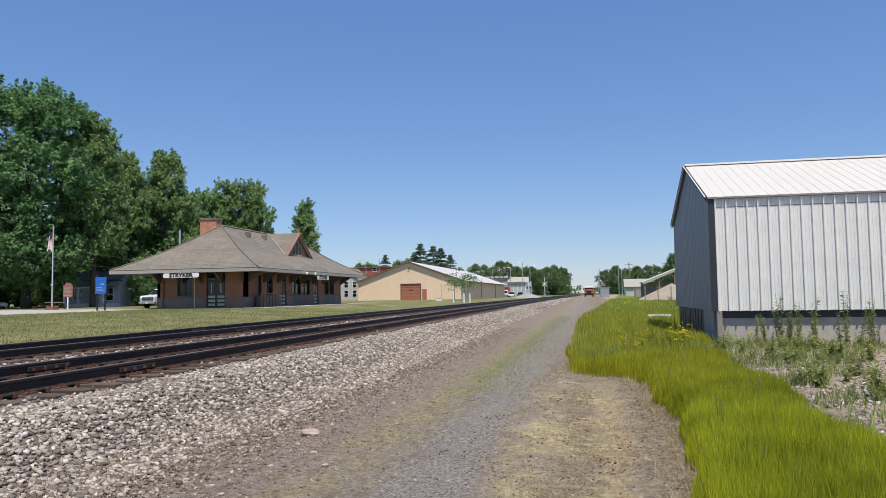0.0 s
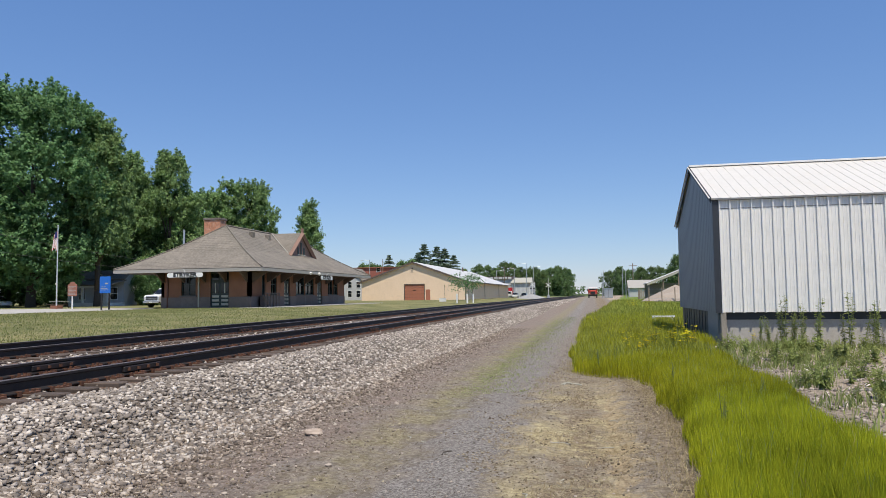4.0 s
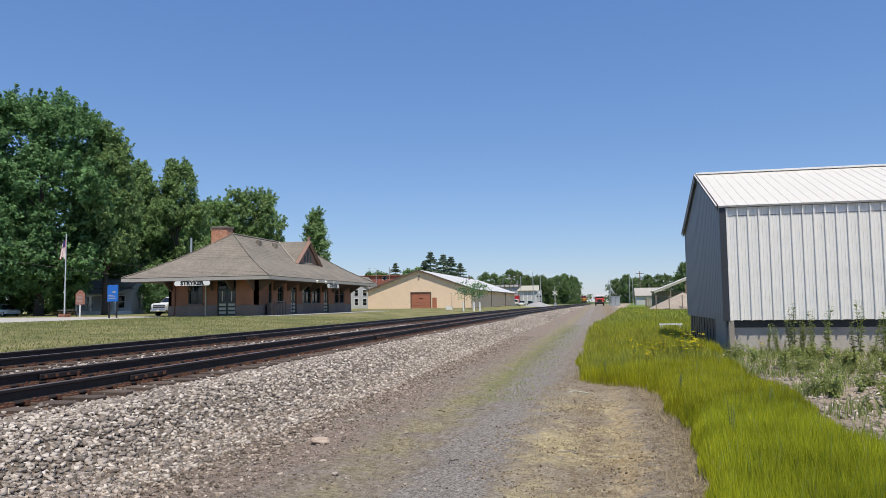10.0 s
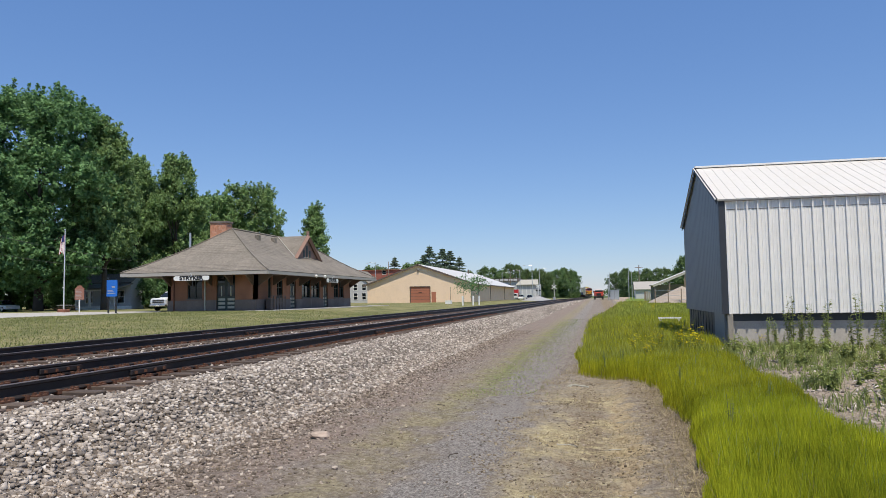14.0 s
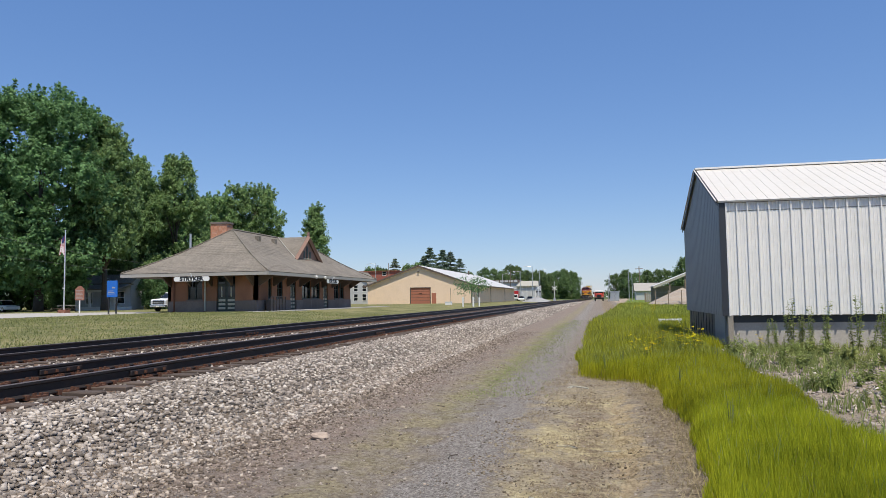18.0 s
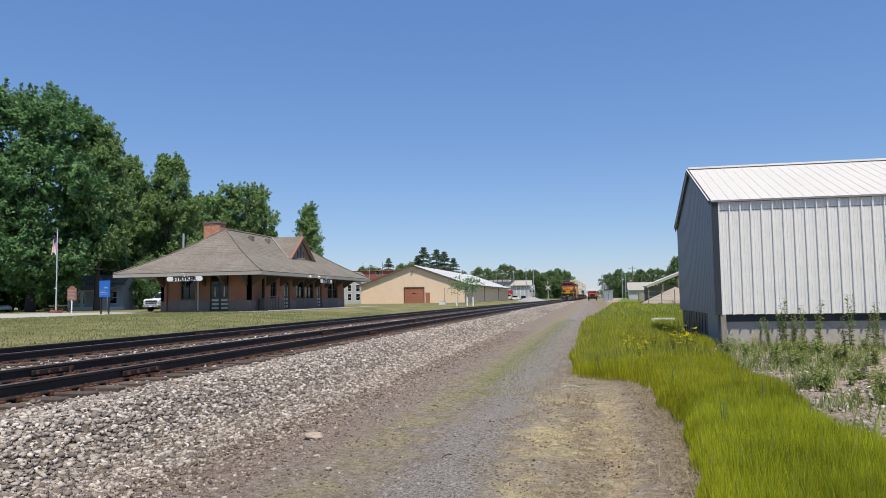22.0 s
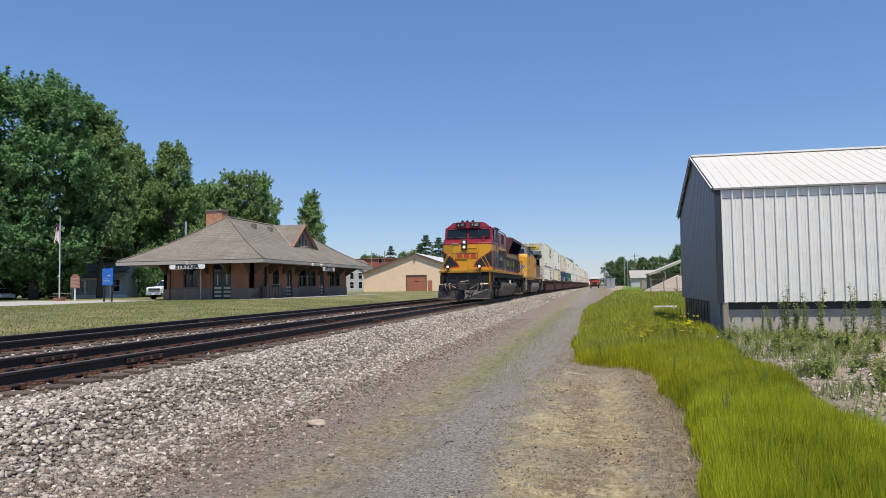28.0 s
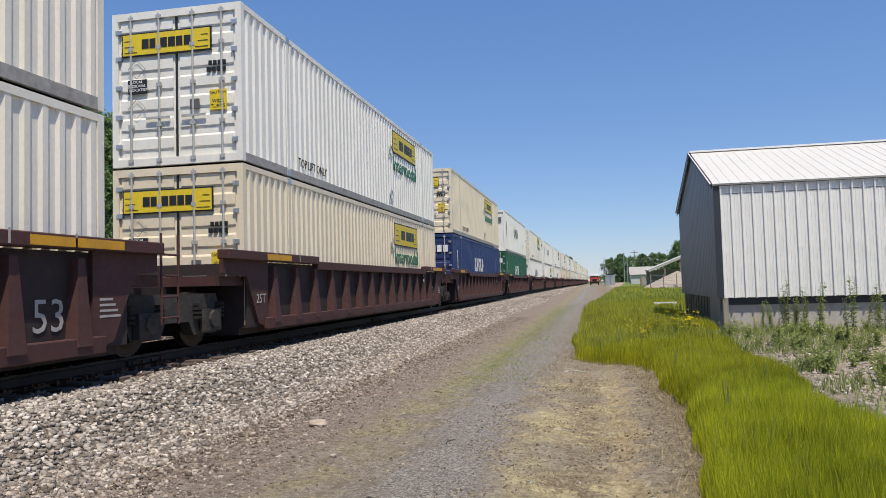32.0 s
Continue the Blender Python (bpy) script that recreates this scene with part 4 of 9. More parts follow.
# ---- tan hall ----
def build_hall():
    x0, x1, y0, y1, gz, ze, zp = -45.7, -24.4, 142.4, 217, 0.74, 4.5, 8.3
    h = thing("hall", "long tan steel hall with a low pale gable roof", "warehouse", "", pose(x1, y0, gz))
    W, L, E, P = x1 - x0, y1 - y0, ze - gz, zp - gz
    doors = (-12.3, -8.35)
    bm = prism(bmesh.new(), [(-W, 0), (doors[0], 0), (doors[0], 3.1), (doors[1], 3.1), (doors[1], 0), (0, 0), (0, E), (-W / 2, P), (-W, E)], "y", 0, 0.25)
    part("gable_wall", bm, M_TAN, h, "tan steel gable wall")
    part("side_wall", boxes((-0.25, 0, 0.25, L, 0, E)), M_TAN, h)
    part("side_wall", boxes((-W, -W + 0.25, 0.25, L, 0, E)), M_TAN, h)
    part("rear_wall", prism(bmesh.new(), [(-W, 0), (0, 0), (0, E), (-W / 2, P), (-W, E)], "y", L, L + 0.2), M_TAN, h)
    bm = bmesh.new()
    for i in range(int(L / 0.9)):
        box(bm, 0, 0.03, 0.6 + i * 0.9, 0.66 + i * 0.9, 0.1, E)
    part("wall_ribs", bm, M_TAN, h)
    d = part("roller_door", boxes((doors[0], doors[1], 0.1, 0.16, 0, 3.1)), M_BARNDOOR, h, "closed terracotta sectional door")
    for k in range(1, 5):
        part("door_joint", boxes((doors[0], doors[1], 0.085, 0.1, k * 0.62 - 0.02, k * 0.62 + 0.02)), M_BROWNTRIM, d)
    part("door_handle", boxes(((doors[0] + doors[1]) / 2 - 0.35, (doors[0] + doors[1]) / 2 + 0.35, 0.05, 0.1, 1.95, 2.05)), M_BLACK, d)
    part("door_trim", boxes((doors[0] - 0.15, doors[0], -0.03, 0.1, 0, 3.25), (doors[1], doors[1] + 0.15, -0.03, 0.1, 0, 3.25), (doors[0], doors[1], -0.03, 0.1, 3.1, 3.25)), M_BROWNTRIM, h)
    part("walk_door", boxes((-8.0, -7.1, -0.02, 0.0, 0, 2.1)), M_BARNDOOR, h)
    part("corner_trim", boxes((-0.1, 0.04, -0.03, 0.0, 0, E)), M_BROWNTRIM, h)
    part("panel_joint", boxes((-4.2, -4.14, -0.015, 0.0, 0, E * 0.8)), M_BROWNTRIM, h)
    for s in (0, 1):
        bm = bmesh.new()
        xa = 0.8 if s == 0 else -W - 0.8
        za = E - 0.8 * (P - E) / (W / 2)
        slab(bm, [(xa, -0.4, za + 0.12), (xa, L + 0.4, za + 0.12), (-W / 2, L + 0.4, P + 0.12), (-W / 2, -0.4, P + 0.12)], 0.12)
        rf = part("roof", bm, M_BARNROOF, h, "pale steel roof slope")
        bm = bmesh.new()
        slab(bm, [(xa, -0.45, za + 0.14), (xa, -0.4, za + 0.14), (-W / 2, -0.4, P + 0.14), (-W / 2, -0.45, P + 0.14)], 0.32)
        part("rake_board", bm, M_BROWNTRIM, rf)
    part("eave_board", boxes((0.77, 0.83, -0.3, L, E - 0.40, E - 0.16)), M_BROWNTRIM, h)
    part("downpipe", boxes((0.03, 0.13, 26, 26.1, 0, E)), M_BROWNTRIM, h)
    part("downpipe", boxes((0.03, 0.13, 52, 52.1, 0, E)), M_BROWNTRIM, h)
    part("roof_vent", boxes((-4, -3.7, 19, 19.3, P - 1.4, P - 0.5)), M_BROWNTRIM, h)
    lt = part("wall_lamp", boxes((-W / 2 - 0.15, -W / 2 + 0.15, -0.3, 0, P - 1.3, P - 1.1)), M_BROWNTRIM, h)
    return h


build_hall()


# ---- trees ----
def leaf_cards(rng, centres, radii, per, size, flat=0.75):
    """Small bent leaf sprays scattered over the skin of clumps."""
    c = np.repeat(centres, per, axis=0)
    r = np.repeat(radii, per)[:, None]
    n = len(c)
    d = rng.normal(0, 1, (n, 3))
    d /= np.linalg.norm(d, axis=1)[:, None]
    d[:, 2] = d[:, 2] * flat + 0.1
    pos = c + d * r * rng.uniform(0.7, 1.1, (n, 1))
    nrm = d + rng.normal(0, 0.55, (n, 3))
    nrm /= np.linalg.norm(nrm, axis=1)[:, None]
    a = np.cross(nrm, rng.normal(0, 1, (n, 3)))
    a /= np.linalg.norm(a, axis=1)[:, None]
    b = np.cross(nrm, a)
    s = (rng.uniform(0.6, 1.35, (n, 1))) * size
    droop = nrm * s * 0.3
    v = np.stack((pos - a * s * 0.6, pos - b * s * 0.45 + droop * 0.3, pos + a * s * 0.75 - droop, pos + b * s * 0.5 + droop * 0.3), 1)
    f = np.arange(n * 4).reshape(n, 4)
    return v.reshape(-1, 3), f


def crown_points(rng, shape, h0, h1, rad, n):
    """Clump centres filling an uneven crown between two heights, most of them near its skin."""
    pts, rr = [], []
    lobes = [(rng.uniform(0, 6.28), rng.uniform(0.75, 1.1)) for _ in range(5)]
    while len(pts) < n:
        u = rng.uniform(0, 1)
        if shape == "round":
            w = math.sin(math.pi * min(1, 0.12 + 0.80 * u)) ** 0.6
        elif shape == "oval":
            w = math.sin(math.pi * min(1, 0.15 + 0.78 * u)) ** 0.8 * (1 - 0.25 * u)
        else:
            w = min(1.0, 0.45 + 2.2 * u) * max(0.08, 1 - u) ** 0.7 * 1.15
        a = rng.uniform(0, 6.28)
        lob = 1 + 0.2 * sum(math.cos(a * k + p + u * 2.5) * q for k, (p, q) in enumerate(lobes, 1)) / 2
        q = math.sqrt(rng.uniform(0.55, 1.0)) if rng.uniform() < 0.72 else math.sqrt(rng.uniform(0.1, 0.5))
        r = rad * w * lob * q
        pts.append((r * math.cos(a), r * math.sin(a), h0 + (h1 - h0) * u))
        rr.append(max(rng.uniform(0.8, 1.25), rad * rng.uniform(0.10, 0.19)) * (0.75 if u > 0.85 else 1))
    return np.array(pts), np.array(rr)


def tufts(rng, centres, axes, per, reach, size):
    """Leaf tufts: each a spray of leaves strung out along its own axis and facing the way it grows."""
    c, ax = np.repeat(centres, per, axis=0), np.repeat(axes, per, axis=0)
    n = len(c)
    off = rng.normal(0, 1, (n, 3)) * np.repeat(reach, per)[:, None] * 0.42
    pos = c + off + ax * (rng.uniform(-0.6, 1.0, (n, 1)) * np.repeat(reach, per)[:, None])
    nrm = ax * 0.75 + np.array([0, 0, 0.15]) + rng.normal(0, 0.5, (n, 3))
    nrm /= np.linalg.norm(nrm, axis=1)[:, None]
    a = np.cross(nrm, rng.normal(0, 1, (n, 3)))
    a /= np.linalg.norm(a, axis=1)[:, None]
    b = np.cross(nrm, a)
    s = rng.uniform(0.6, 1.35, (n, 1)) * size
    droop = nrm * s * 0.3
    v = np.stack((pos - a * s * 0.6, pos - b * s * 0.45 + droop * 0.3, pos + a * s * 0.75 - droop, pos + b * s * 0.5 + droop * 0.3), 1)
    return v.reshape(-1, 3), np.arange(n * 4).reshape(n, 4)


def tree_kind(name, label, shape, h, rad, clumps, per, size, bare=0.18, leaf=None, seed=1, shoots=2, leaves=12):
    """A broadleaf tree: trunk, limbs, and a crown of clumps, each clump carrying tufts of leaves with gaps between."""
    rng = np.random.default_rng(seed)
    tr = thing(name, label, "tree")
    bm = bmesh.new()
    tr_r = h * 0.018
    top = h * 0.72
    lean = (rng.uniform(-0.3, 0.3), rng.uniform(-0.3, 0.3))
    pts = [Vector((lean[0] * k * k, lean[1] * k * k, top * k)) for k in (0, 0.12, 0.3, 0.55, 0.8, 1)]
    for i, (p, q) in enumerate(zip(pts, pts[1:])):
        tube(bm, p, q, tr_r * (1.35, 1.0, 0.85, 0.6, 0.35)[i], tr_r * (1.0, 0.85, 0.6, 0.35, 0.12)[i], 9)
    part("trunk", bm, M_BARK, tr, "", None, True)
    cen, rr = crown_points(rng, shape, h * bare, h * 0.96, rad, clumps)
    bm = bmesh.new()
    for i in range(0, len(cen), max(1, len(cen) // 20)):
        e = Vector(cen[i])
        s = Vector((0, 0, max(h * bare * 0.8, e.z * 0.62)))
        mid = s.lerp(e, 0.5) + Vector((0, 0, rad * 0.06))
        tube(bm, s, mid, tr_r * 0.28, tr_r * 0.15, 5)
        tube(bm, mid, e, tr_r * 0.15, tr_r * 0.03, 5)
    part("branchwork", bm, M_BARK, tr, "", None, True)
    c, r = np.repeat(cen, per, axis=0), np.repeat(rr, per)
    d = rng.normal(0, 1, (len(c), 3)) + np.array([0, 0, 0.45])
    d /= np.linalg.norm(d, axis=1)[:, None]
    spot = c + d * r[:, None] * rng.uniform(0.7, 1.08, (len(c), 1)) * np.array([1.15, 1.15, 0.8])
    ax = d + np.array([0, 0, 0.5]) + c * np.array([1, 1, 0]) / rad * 0.5
    ax /= np.linalg.norm(ax, axis=1)[:, None]
    reach = rng.uniform(1.0, 2.1, len(c)) * size
    # upward shoots that fray the outline
    sc, sa, sr = [], [], []
    for (x, y, z), q in zip(cen, rr):
        if math.hypot(x, y) < rad * 0.35 and z < h * 0.7:
            continue
        for _ in range(shoots):
            w = Vector((x / rad * 0.7 + rng.normal(0, 0.35), y / rad * 0.7 + rng.normal(0, 0.35), rng.uniform(0.8, 1.6))).normalized()
            for k in range(3):
                sc.append(tuple(Vector((x, y, z)) + w * (q * 0.8 + k * size * 1.9)))
                sa.append(tuple(w))
                sr.append(size * (1.5 - 0.4 * k))
    if sc:
        spot, ax, reach = np.concatenate((spot, sc)), np.concatenate((ax, sa)), np.concatenate((reach, sr))
    v, f = tufts(rng, spot, ax, leaves, reach, size)
    cr = new("crown", cloud("crown", v, f, leaf or M_LEAF))
    cr.parent = tr
    return tr


def spruce_kind(name, label, h, rad, seed):
    """A spruce: whorls of drooping boughs set with needle sprays."""
    rng = np.random.default_rng(seed)
    tr = thing(name, label, "tree")
    bm = bmesh.new()
    tube(bm, (0, 0, 0), (0, 0, h), h * 0.016, 0.02, 8)
    part("trunk", bm, M_BARK, tr)
    cen, rr = [], []
    for i in range(30):
        u = 0.1 + 0.9 * (i + rng.uniform(-0.7, 0.7)) / 30.5
        reach = rad * max(0.02, 1 - u) ** 0.8 * rng.uniform(0.6, 1.15)
        for k in range(6):
            a = rng.uniform(0, 6.28)
            for q in (0.25, 0.5, 0.75, 1.0):
                cen.append((reach * q * math.cos(a), reach * q * math.sin(a), h * u - reach * q * 0.25))
                rr.append(0.085 * rad * (1.2 - 0.5 * q) + 0.08)
    v, f = leaf_cards(rng, np.array(cen), np.array(rr), 7, 0.36, 0.4)
    cr = new("crown", cloud("crown", v, f, M_NEEDLE))
    cr.parent = tr
    return tr


def build_trees():
    maple_a = tree_kind("maple_tree", "tall full-crowned green maple behind the lawn", "round", 28, 9.5, 380, 20, 0.29, 0.12, None, 11, 2, 11)
    maple_b = tree_kind("maple_tree", "tall narrow green maple behind the lawn", "oval", 25, 5.0, 135, 22, 0.28, 0.28, M_LEAF2, 12, 2, 11)
    maple_c = tree_kind("maple_tree", "leafy green maple behind the depot", "round", 22, 5.8, 150, 22, 0.29, 0.1, M_LEAF2, 13, 2, 11)
    maple_d = tree_kind("maple_tree", "tall green maple rising over the porch house", "oval", 24, 5.8, 150, 22, 0.29, 0.1, M_LEAF2, 18, 2, 11)
    rear = tree_kind("maple_tree", "green maple standing behind the front row", "round", 24, 9.0, 190, 14, 0.5, 0.02, None, 19, 1, 6)
    slim = tree_kind("young_tree", "slim upright green tree behind the depot", "cone", 17, 2.9, 75, 18, 0.22, 0.1, M_LEAF2, 14)
    wood = tree_kind("far_tree", "round leafy tree at the end of the street", "round", 16, 8, 130, 14, 0.42, 0.0, M_FARLEAF, 15, 0, 7)
    wood2 = tree_kind("far_tree", "round leafy tree at the end of the street", "oval", 16, 7, 120, 14, 0.42, 0.0, M_FARLEAF, 16, 0, 7)
    spr = spruce_kind("spruce_tree", "dark old spruce rising behind the hall roof", 19, 5.0, 17)

    def put(src, x, y, h, base_h, wide=1.0, turn=None, used=set()):
        s = h / base_h
        m = Matrix.Translation((x, y, land(x, y) - 0.1)) @ pose(0, 0, 0, 0, 0, random.uniform(0, 360) if turn is None else turn)
        if src.name not in used:
            used.add(src.name)
            o = src
        else:
            o = copy_thing(src, m)
        o.matrix_basis = m @ Matrix.Diagonal((s * wide, s * wide, s, 1))
        return o

    for src, x, y, h, b, w in ((maple_a, -68.9, 80, 28.0, 28, 1.0), (maple_b, -62.5, 84, 24.6, 25, 0.85), (maple_d, -66.4, 96, 22.2, 24, 0.85), (maple_d, -62.3, 100, 22.8, 24, 0.9),
                               (maple_c, -62.2, 111, 19.2, 22, 0.85), (maple_c, -58.4, 116, 21.4, 22, 1.0), (maple_b, -67.8, 103, 18.5, 25, 1.1),
                               (maple_a, -88, 84, 27, 28, 1), (rear, -77, 104, 20, 24, 1), (rear, -71, 112, 18, 24, 0.9), (rear, -64, 120, 15, 24, 0.8), (rear, -96, 100, 25, 24, 1),
                               (rear, -57.5, 124, 13, 24, 0.7), (rear, -90, 122, 22, 24, 1), (rear, -110, 92, 25, 24, 1), (rear, -104, 72, 25, 24, 1), (rear, -76, 128, 17, 24, 1), (rear, -125, 108, 24, 24, 1.1),
                               (rear, -84, 108, 11, 24, 1.3), (rear, -95, 112, 11, 24, 1.3), (rear, -74, 102, 10, 24, 1.2), (rear, -65, 104, 10, 24, 1.1), (rear, -108, 110, 11, 24, 1.3), (rear, -58.5, 108, 10, 24, 1.0), (rear, -78, 98, 9, 24, 1.2), (rear, -60.6, 92.5, 5.5, 24, 1.1), (rear, -57.0, 94.5, 6.5, 24, 1.0)):
        put(src, x, y, h, b, w)
    put(slim, -48.9, 121.8, 17.6, 17)
    for x, y, h, w in ((-58.0, 253, 19.8, 1.5), (-54.0, 256, 19.0, 1.6), (-51.6, 258, 18.3, 1.5), (-61.5, 258, 17.0, 1.5), (-49.0, 262, 16.0, 1.5), (-67.6, 241, 15.4, 1.3)):
        put(spr, x, y, h, 19, w)
    for i, (x, y, h, w) in enumerate(((-60, 235, 12.8, 0.9), (-64, 262, 14.0, 1), (-47.5, 327, 14.5, 0.9), (-43, 333, 13, 0.8), (-38, 339, 16, 0.75), (-33, 345, 13.5, 0.8), (-31.5, 402, 15.7, 0.8), (-26, 408, 13.5, 0.8),
                                      (-24, 452, 17.0, 0.85), (-20.5, 455, 18.0, 0.7), (-16.5, 462, 17.5, 0.6), (-14.5, 478, 16.5, 0.5), (-32, 440, 15, 1), (-29, 470, 16, 1),
                                      (8.0, 339, 11.2, 0.75), (12, 330, 12.4, 0.8), (16, 322, 11, 0.8), (19.5, 311, 11.4, 0.8), (25, 305, 11.5, 0.9), (31, 300, 11, 0.9), (38, 290, 11, 1), (13.8, 126, 7.3, 0.6), (17, 128, 7.6, 0.8), (22, 130, 8, 0.9),
                                      (-80, 260, 13, 1), (-95, 250, 14, 1), (-110, 240, 14, 1), (-75, 300, 13, 1), (-60, 330, 13, 1), (50, 280, 12, 1), (65, 270, 12, 1))):
        put((wood, wood2)[i % 2], x, y, h, 16, w)
    # distant belt of woods all round
    rng = np.random.default_rng(3)
    cen, rr = [], []
    for a in np.arange(0, 2 * math.pi, 0.006):
        d = 900 + 60 * rng.uniform(-1, 1)
        if abs((a - math.pi / 2 + math.pi) % (2 * math.pi) - math.pi) < 0.008:
            continue
        for k in range(3):
            cen.append((d * math.cos(a), d * math.sin(a), rng.uniform(1, 9)))
            rr.append(rng.uniform(3, 5.5))
    v, f = leaf_cards(rng, np.array(cen), np.array(rr), 14, 2.2)
    tagged(new("far_woods", cloud("far_woods", v, f, M_FARLEAF)), "low belt of green woods on the horizon", "trees", "", "stuff")


build_trees()


# ---- train ----
def bands(name, stops, rough=0.45, dirt=(0.10, 0.085, 0.07), amount=0.35):
    """Paint in level bands by height over the rail, dusty towards nothing in particular."""
    m, t, b = nodes_of(name, rough)
    tc = t.nodes.new("ShaderNodeTexCoord")
    sp = t.nodes.new("ShaderNodeSeparateXYZ")
    t.links.new(tc.outputs["Object"], sp.inputs[0])
    r = t.nodes.new("ShaderNodeValToRGB")
    r.color_ramp.interpolation = "CONSTANT"
    while len(r.color_ramp.elements) < len(stops):
        r.color_ramp.elements.new(0.5)
    for e, (p, c) in zip(r.color_ramp.elements, stops):
        e.position, e.color = p / 5, (*c, 1)
    t.links.new(math_of(t, "DIVIDE", sp.outputs[2], 5), r.inputs[0])
    c = r.outputs[0]
    st = t.nodes.new("ShaderNodeMapping")
    st.inputs["Scale"].default_value = (3, 3, 0.5)
    t.links.new(tc.outputs["Object"], st.inputs["Vector"])
    d = noise_of(t, st.outputs[0], 1.6, 6, 0.7)
    c = mix_of(t, math_of(t, "MULTIPLY", ramp_of(t, d, [(0.4, (0, 0, 0)), (0.75, (1, 1, 1))]), amount), c, dirt)
    c = mix_of(t, 0.25, c, ramp_of(t, noise_of(t, tc.outputs["Object"], 11, 4), [(0.3, (0.7, 0.7, 0.7)), (0.7, (1, 1, 1))]), "MULTIPLY")
    t.links.new(c, b.inputs["Base Color"])
    return m


RED, YEL, DKG, OUT = (0.24, 0.010, 0.024), (0.60, 0.30, 0.010), (0.012, 0.014, 0.013), (0.38, 0.02, 0.018)
M_KCS = bands("banded_paint", [(0, YEL), (1.86, OUT), (1.95, DKG), (2.86, OUT), (2.95, YEL), (3.28, RED)])
M_KRED = mat("deep_red_paint", RED, 0.4, 0, 0.12, 0.8, 12, (0.12, 0.05, 0.05), 0.3, 0.03)
M_KYEL = mat("yellow_paint", YEL, 0.5, 0, 0.12, 0.8, 12, (0.25, 0.15, 0.05), 0.5, 0.03)
M_SILL = mat("grimy_yellow_sill", (0.40, 0.20, 0.012), 0.6, 0, 0.3, 1.2, 14, (0.10, 0.065, 0.03), 0.8, 0.05)
M_MAROON = mat("sooty_maroon_paint", (0.085, 0.010, 0.016), 0.5, 0, 0.25, 0.9, 10, (0.05, 0.03, 0.03), 0.5, 0.04)
M_WORNYEL = mat("worn_yellow_lettering", (0.40, 0.25, 0.03), 0.65, 0, 0.4, 2.5, 20, (0.05, 0.045, 0.035), 0.7)
M_KDK = mat("black_green_paint", DKG, 0.5, 0, 0.3, 0.8, 12, (0.07, 0.06, 0.05), 0.4, 0.03)
M_CHASSIS = mat("grimy_frame", (0.011, 0.0095, 0.009), 0.85, 0, 0.4, 1.5, 12, (0.033, 0.026, 0.021), 0.5, 0.2)
M_TRUCK = mat("dusty_bogie", (0.034, 0.029, 0.026), 0.85, 0, 0.4, 2, 14, (0.10, 0.08, 0.064), 0.6, 0.3)
M_PLOW = mat("scuffed_plow_steel", (0.022, 0.021, 0.021), 0.6, 0.1, 0.35, 2.2, 16, (0.13, 0.11, 0.10), 0.75, 0.2)
M_SCREEN = mat("radiator_screen", (0.006, 0.008, 0.013), 0.9, 0, 0.3, 1.5, 30, None, 0, 0.1, spec=0.0)
M_DUSTY = mat("dust_caked_steel", (0.085, 0.065, 0.05), 0.9, 0, 0.3, 2, 14, (0.16, 0.125, 0.095), 0.6, 0.2)
M_TANK = mat("dusty_tank", (0.13, 0.105, 0.085), 0.8, 0, 0.2, 1.2, 10, (0.24, 0.19, 0.15), 0.6, 0.1)
M_RAILGREY = mat("grimy_grey_rail", (0.36, 0.34, 0.31), 0.6, 0.1, 0.25, 1.0, 12, (0.16, 0.12, 0.09), 0.6, 0.04)
M_PALETANK = mat("dusty_pale_tank", (0.21, 0.175, 0.145), 0.8, 0, 0.2, 1.2, 10, (0.32, 0.27, 0.22), 0.6, 0.1)
M_UP = bands("faded_yellow_paint", [(0, (0.50, 0.24, 0.035)), (1.63, (0.72, 0.33, 0.022)), (3.60, (0.36, 0.06, 0.04)), (3.68, (0.12, 0.12, 0.118))], 0.5, (0.22, 0.12, 0.045), 0.55)
M_UPY = mat("faded_armour_yellow", (0.72, 0.35, 0.030), 0.55, 0, 0.16, 0.7, 9, (0.26, 0.15, 0.06), 0.6, 0.03)
M_UPD = mat("grimy_yellow_skirt", (0.40, 0.21, 0.04), 0.7, 0, 0.3, 1.0, 12, (0.10, 0.07, 0.045), 0.8, 0.05)
# weathered tan, taken darker for the shade of the roof overhang
M_RADTAN = mat("weathered_tan_paint", (0.20, 0.125, 0.06), 0.7, 0, 0.4, 0.9, 9, (0.06, 0.048, 0.04), 0.9, 0.08)
M_CREAM = mat("cream_handrail", (0.62, 0.57, 0.46), 0.5, 0, 0.2)
M_SOOT = mat("sooty_grey_paint", (0.095, 0.094, 0.092), 0.6, 0, 0.3, 0.8, 10, (0.10, 0.085, 0.065), 0.5, 0.05)
M_UPG = mat("locomotive_grey", (0.11, 0.11, 0.112), 0.55, 0, 0.15, 0.8, 10, (0.10, 0.09, 0.08), 0.5, 0.05)
M_UPRED = mat("faded_red_paint", (0.45, 0.05, 0.03), 0.6, 0, 0.2)
M_UPBLUE = mat("emblem_blue", (0.03, 0.05, 0.24), 0.5, 0, 0.1)
M_SILVER = mat("silver_paint", (0.46, 0.46, 0.44), 0.5, 0.3, 0.2)
M_OXIDE = mat("red_oxide_steel", (0.066, 0.023, 0.020), 0.75, 0, 0.3, 0.9, 10, (0.06, 0.035, 0.03), 0.6, 0.1)
# oxide steel made near-black for the shade of the inset sides
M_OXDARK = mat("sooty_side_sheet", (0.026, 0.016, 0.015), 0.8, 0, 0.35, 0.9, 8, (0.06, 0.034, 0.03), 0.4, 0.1)
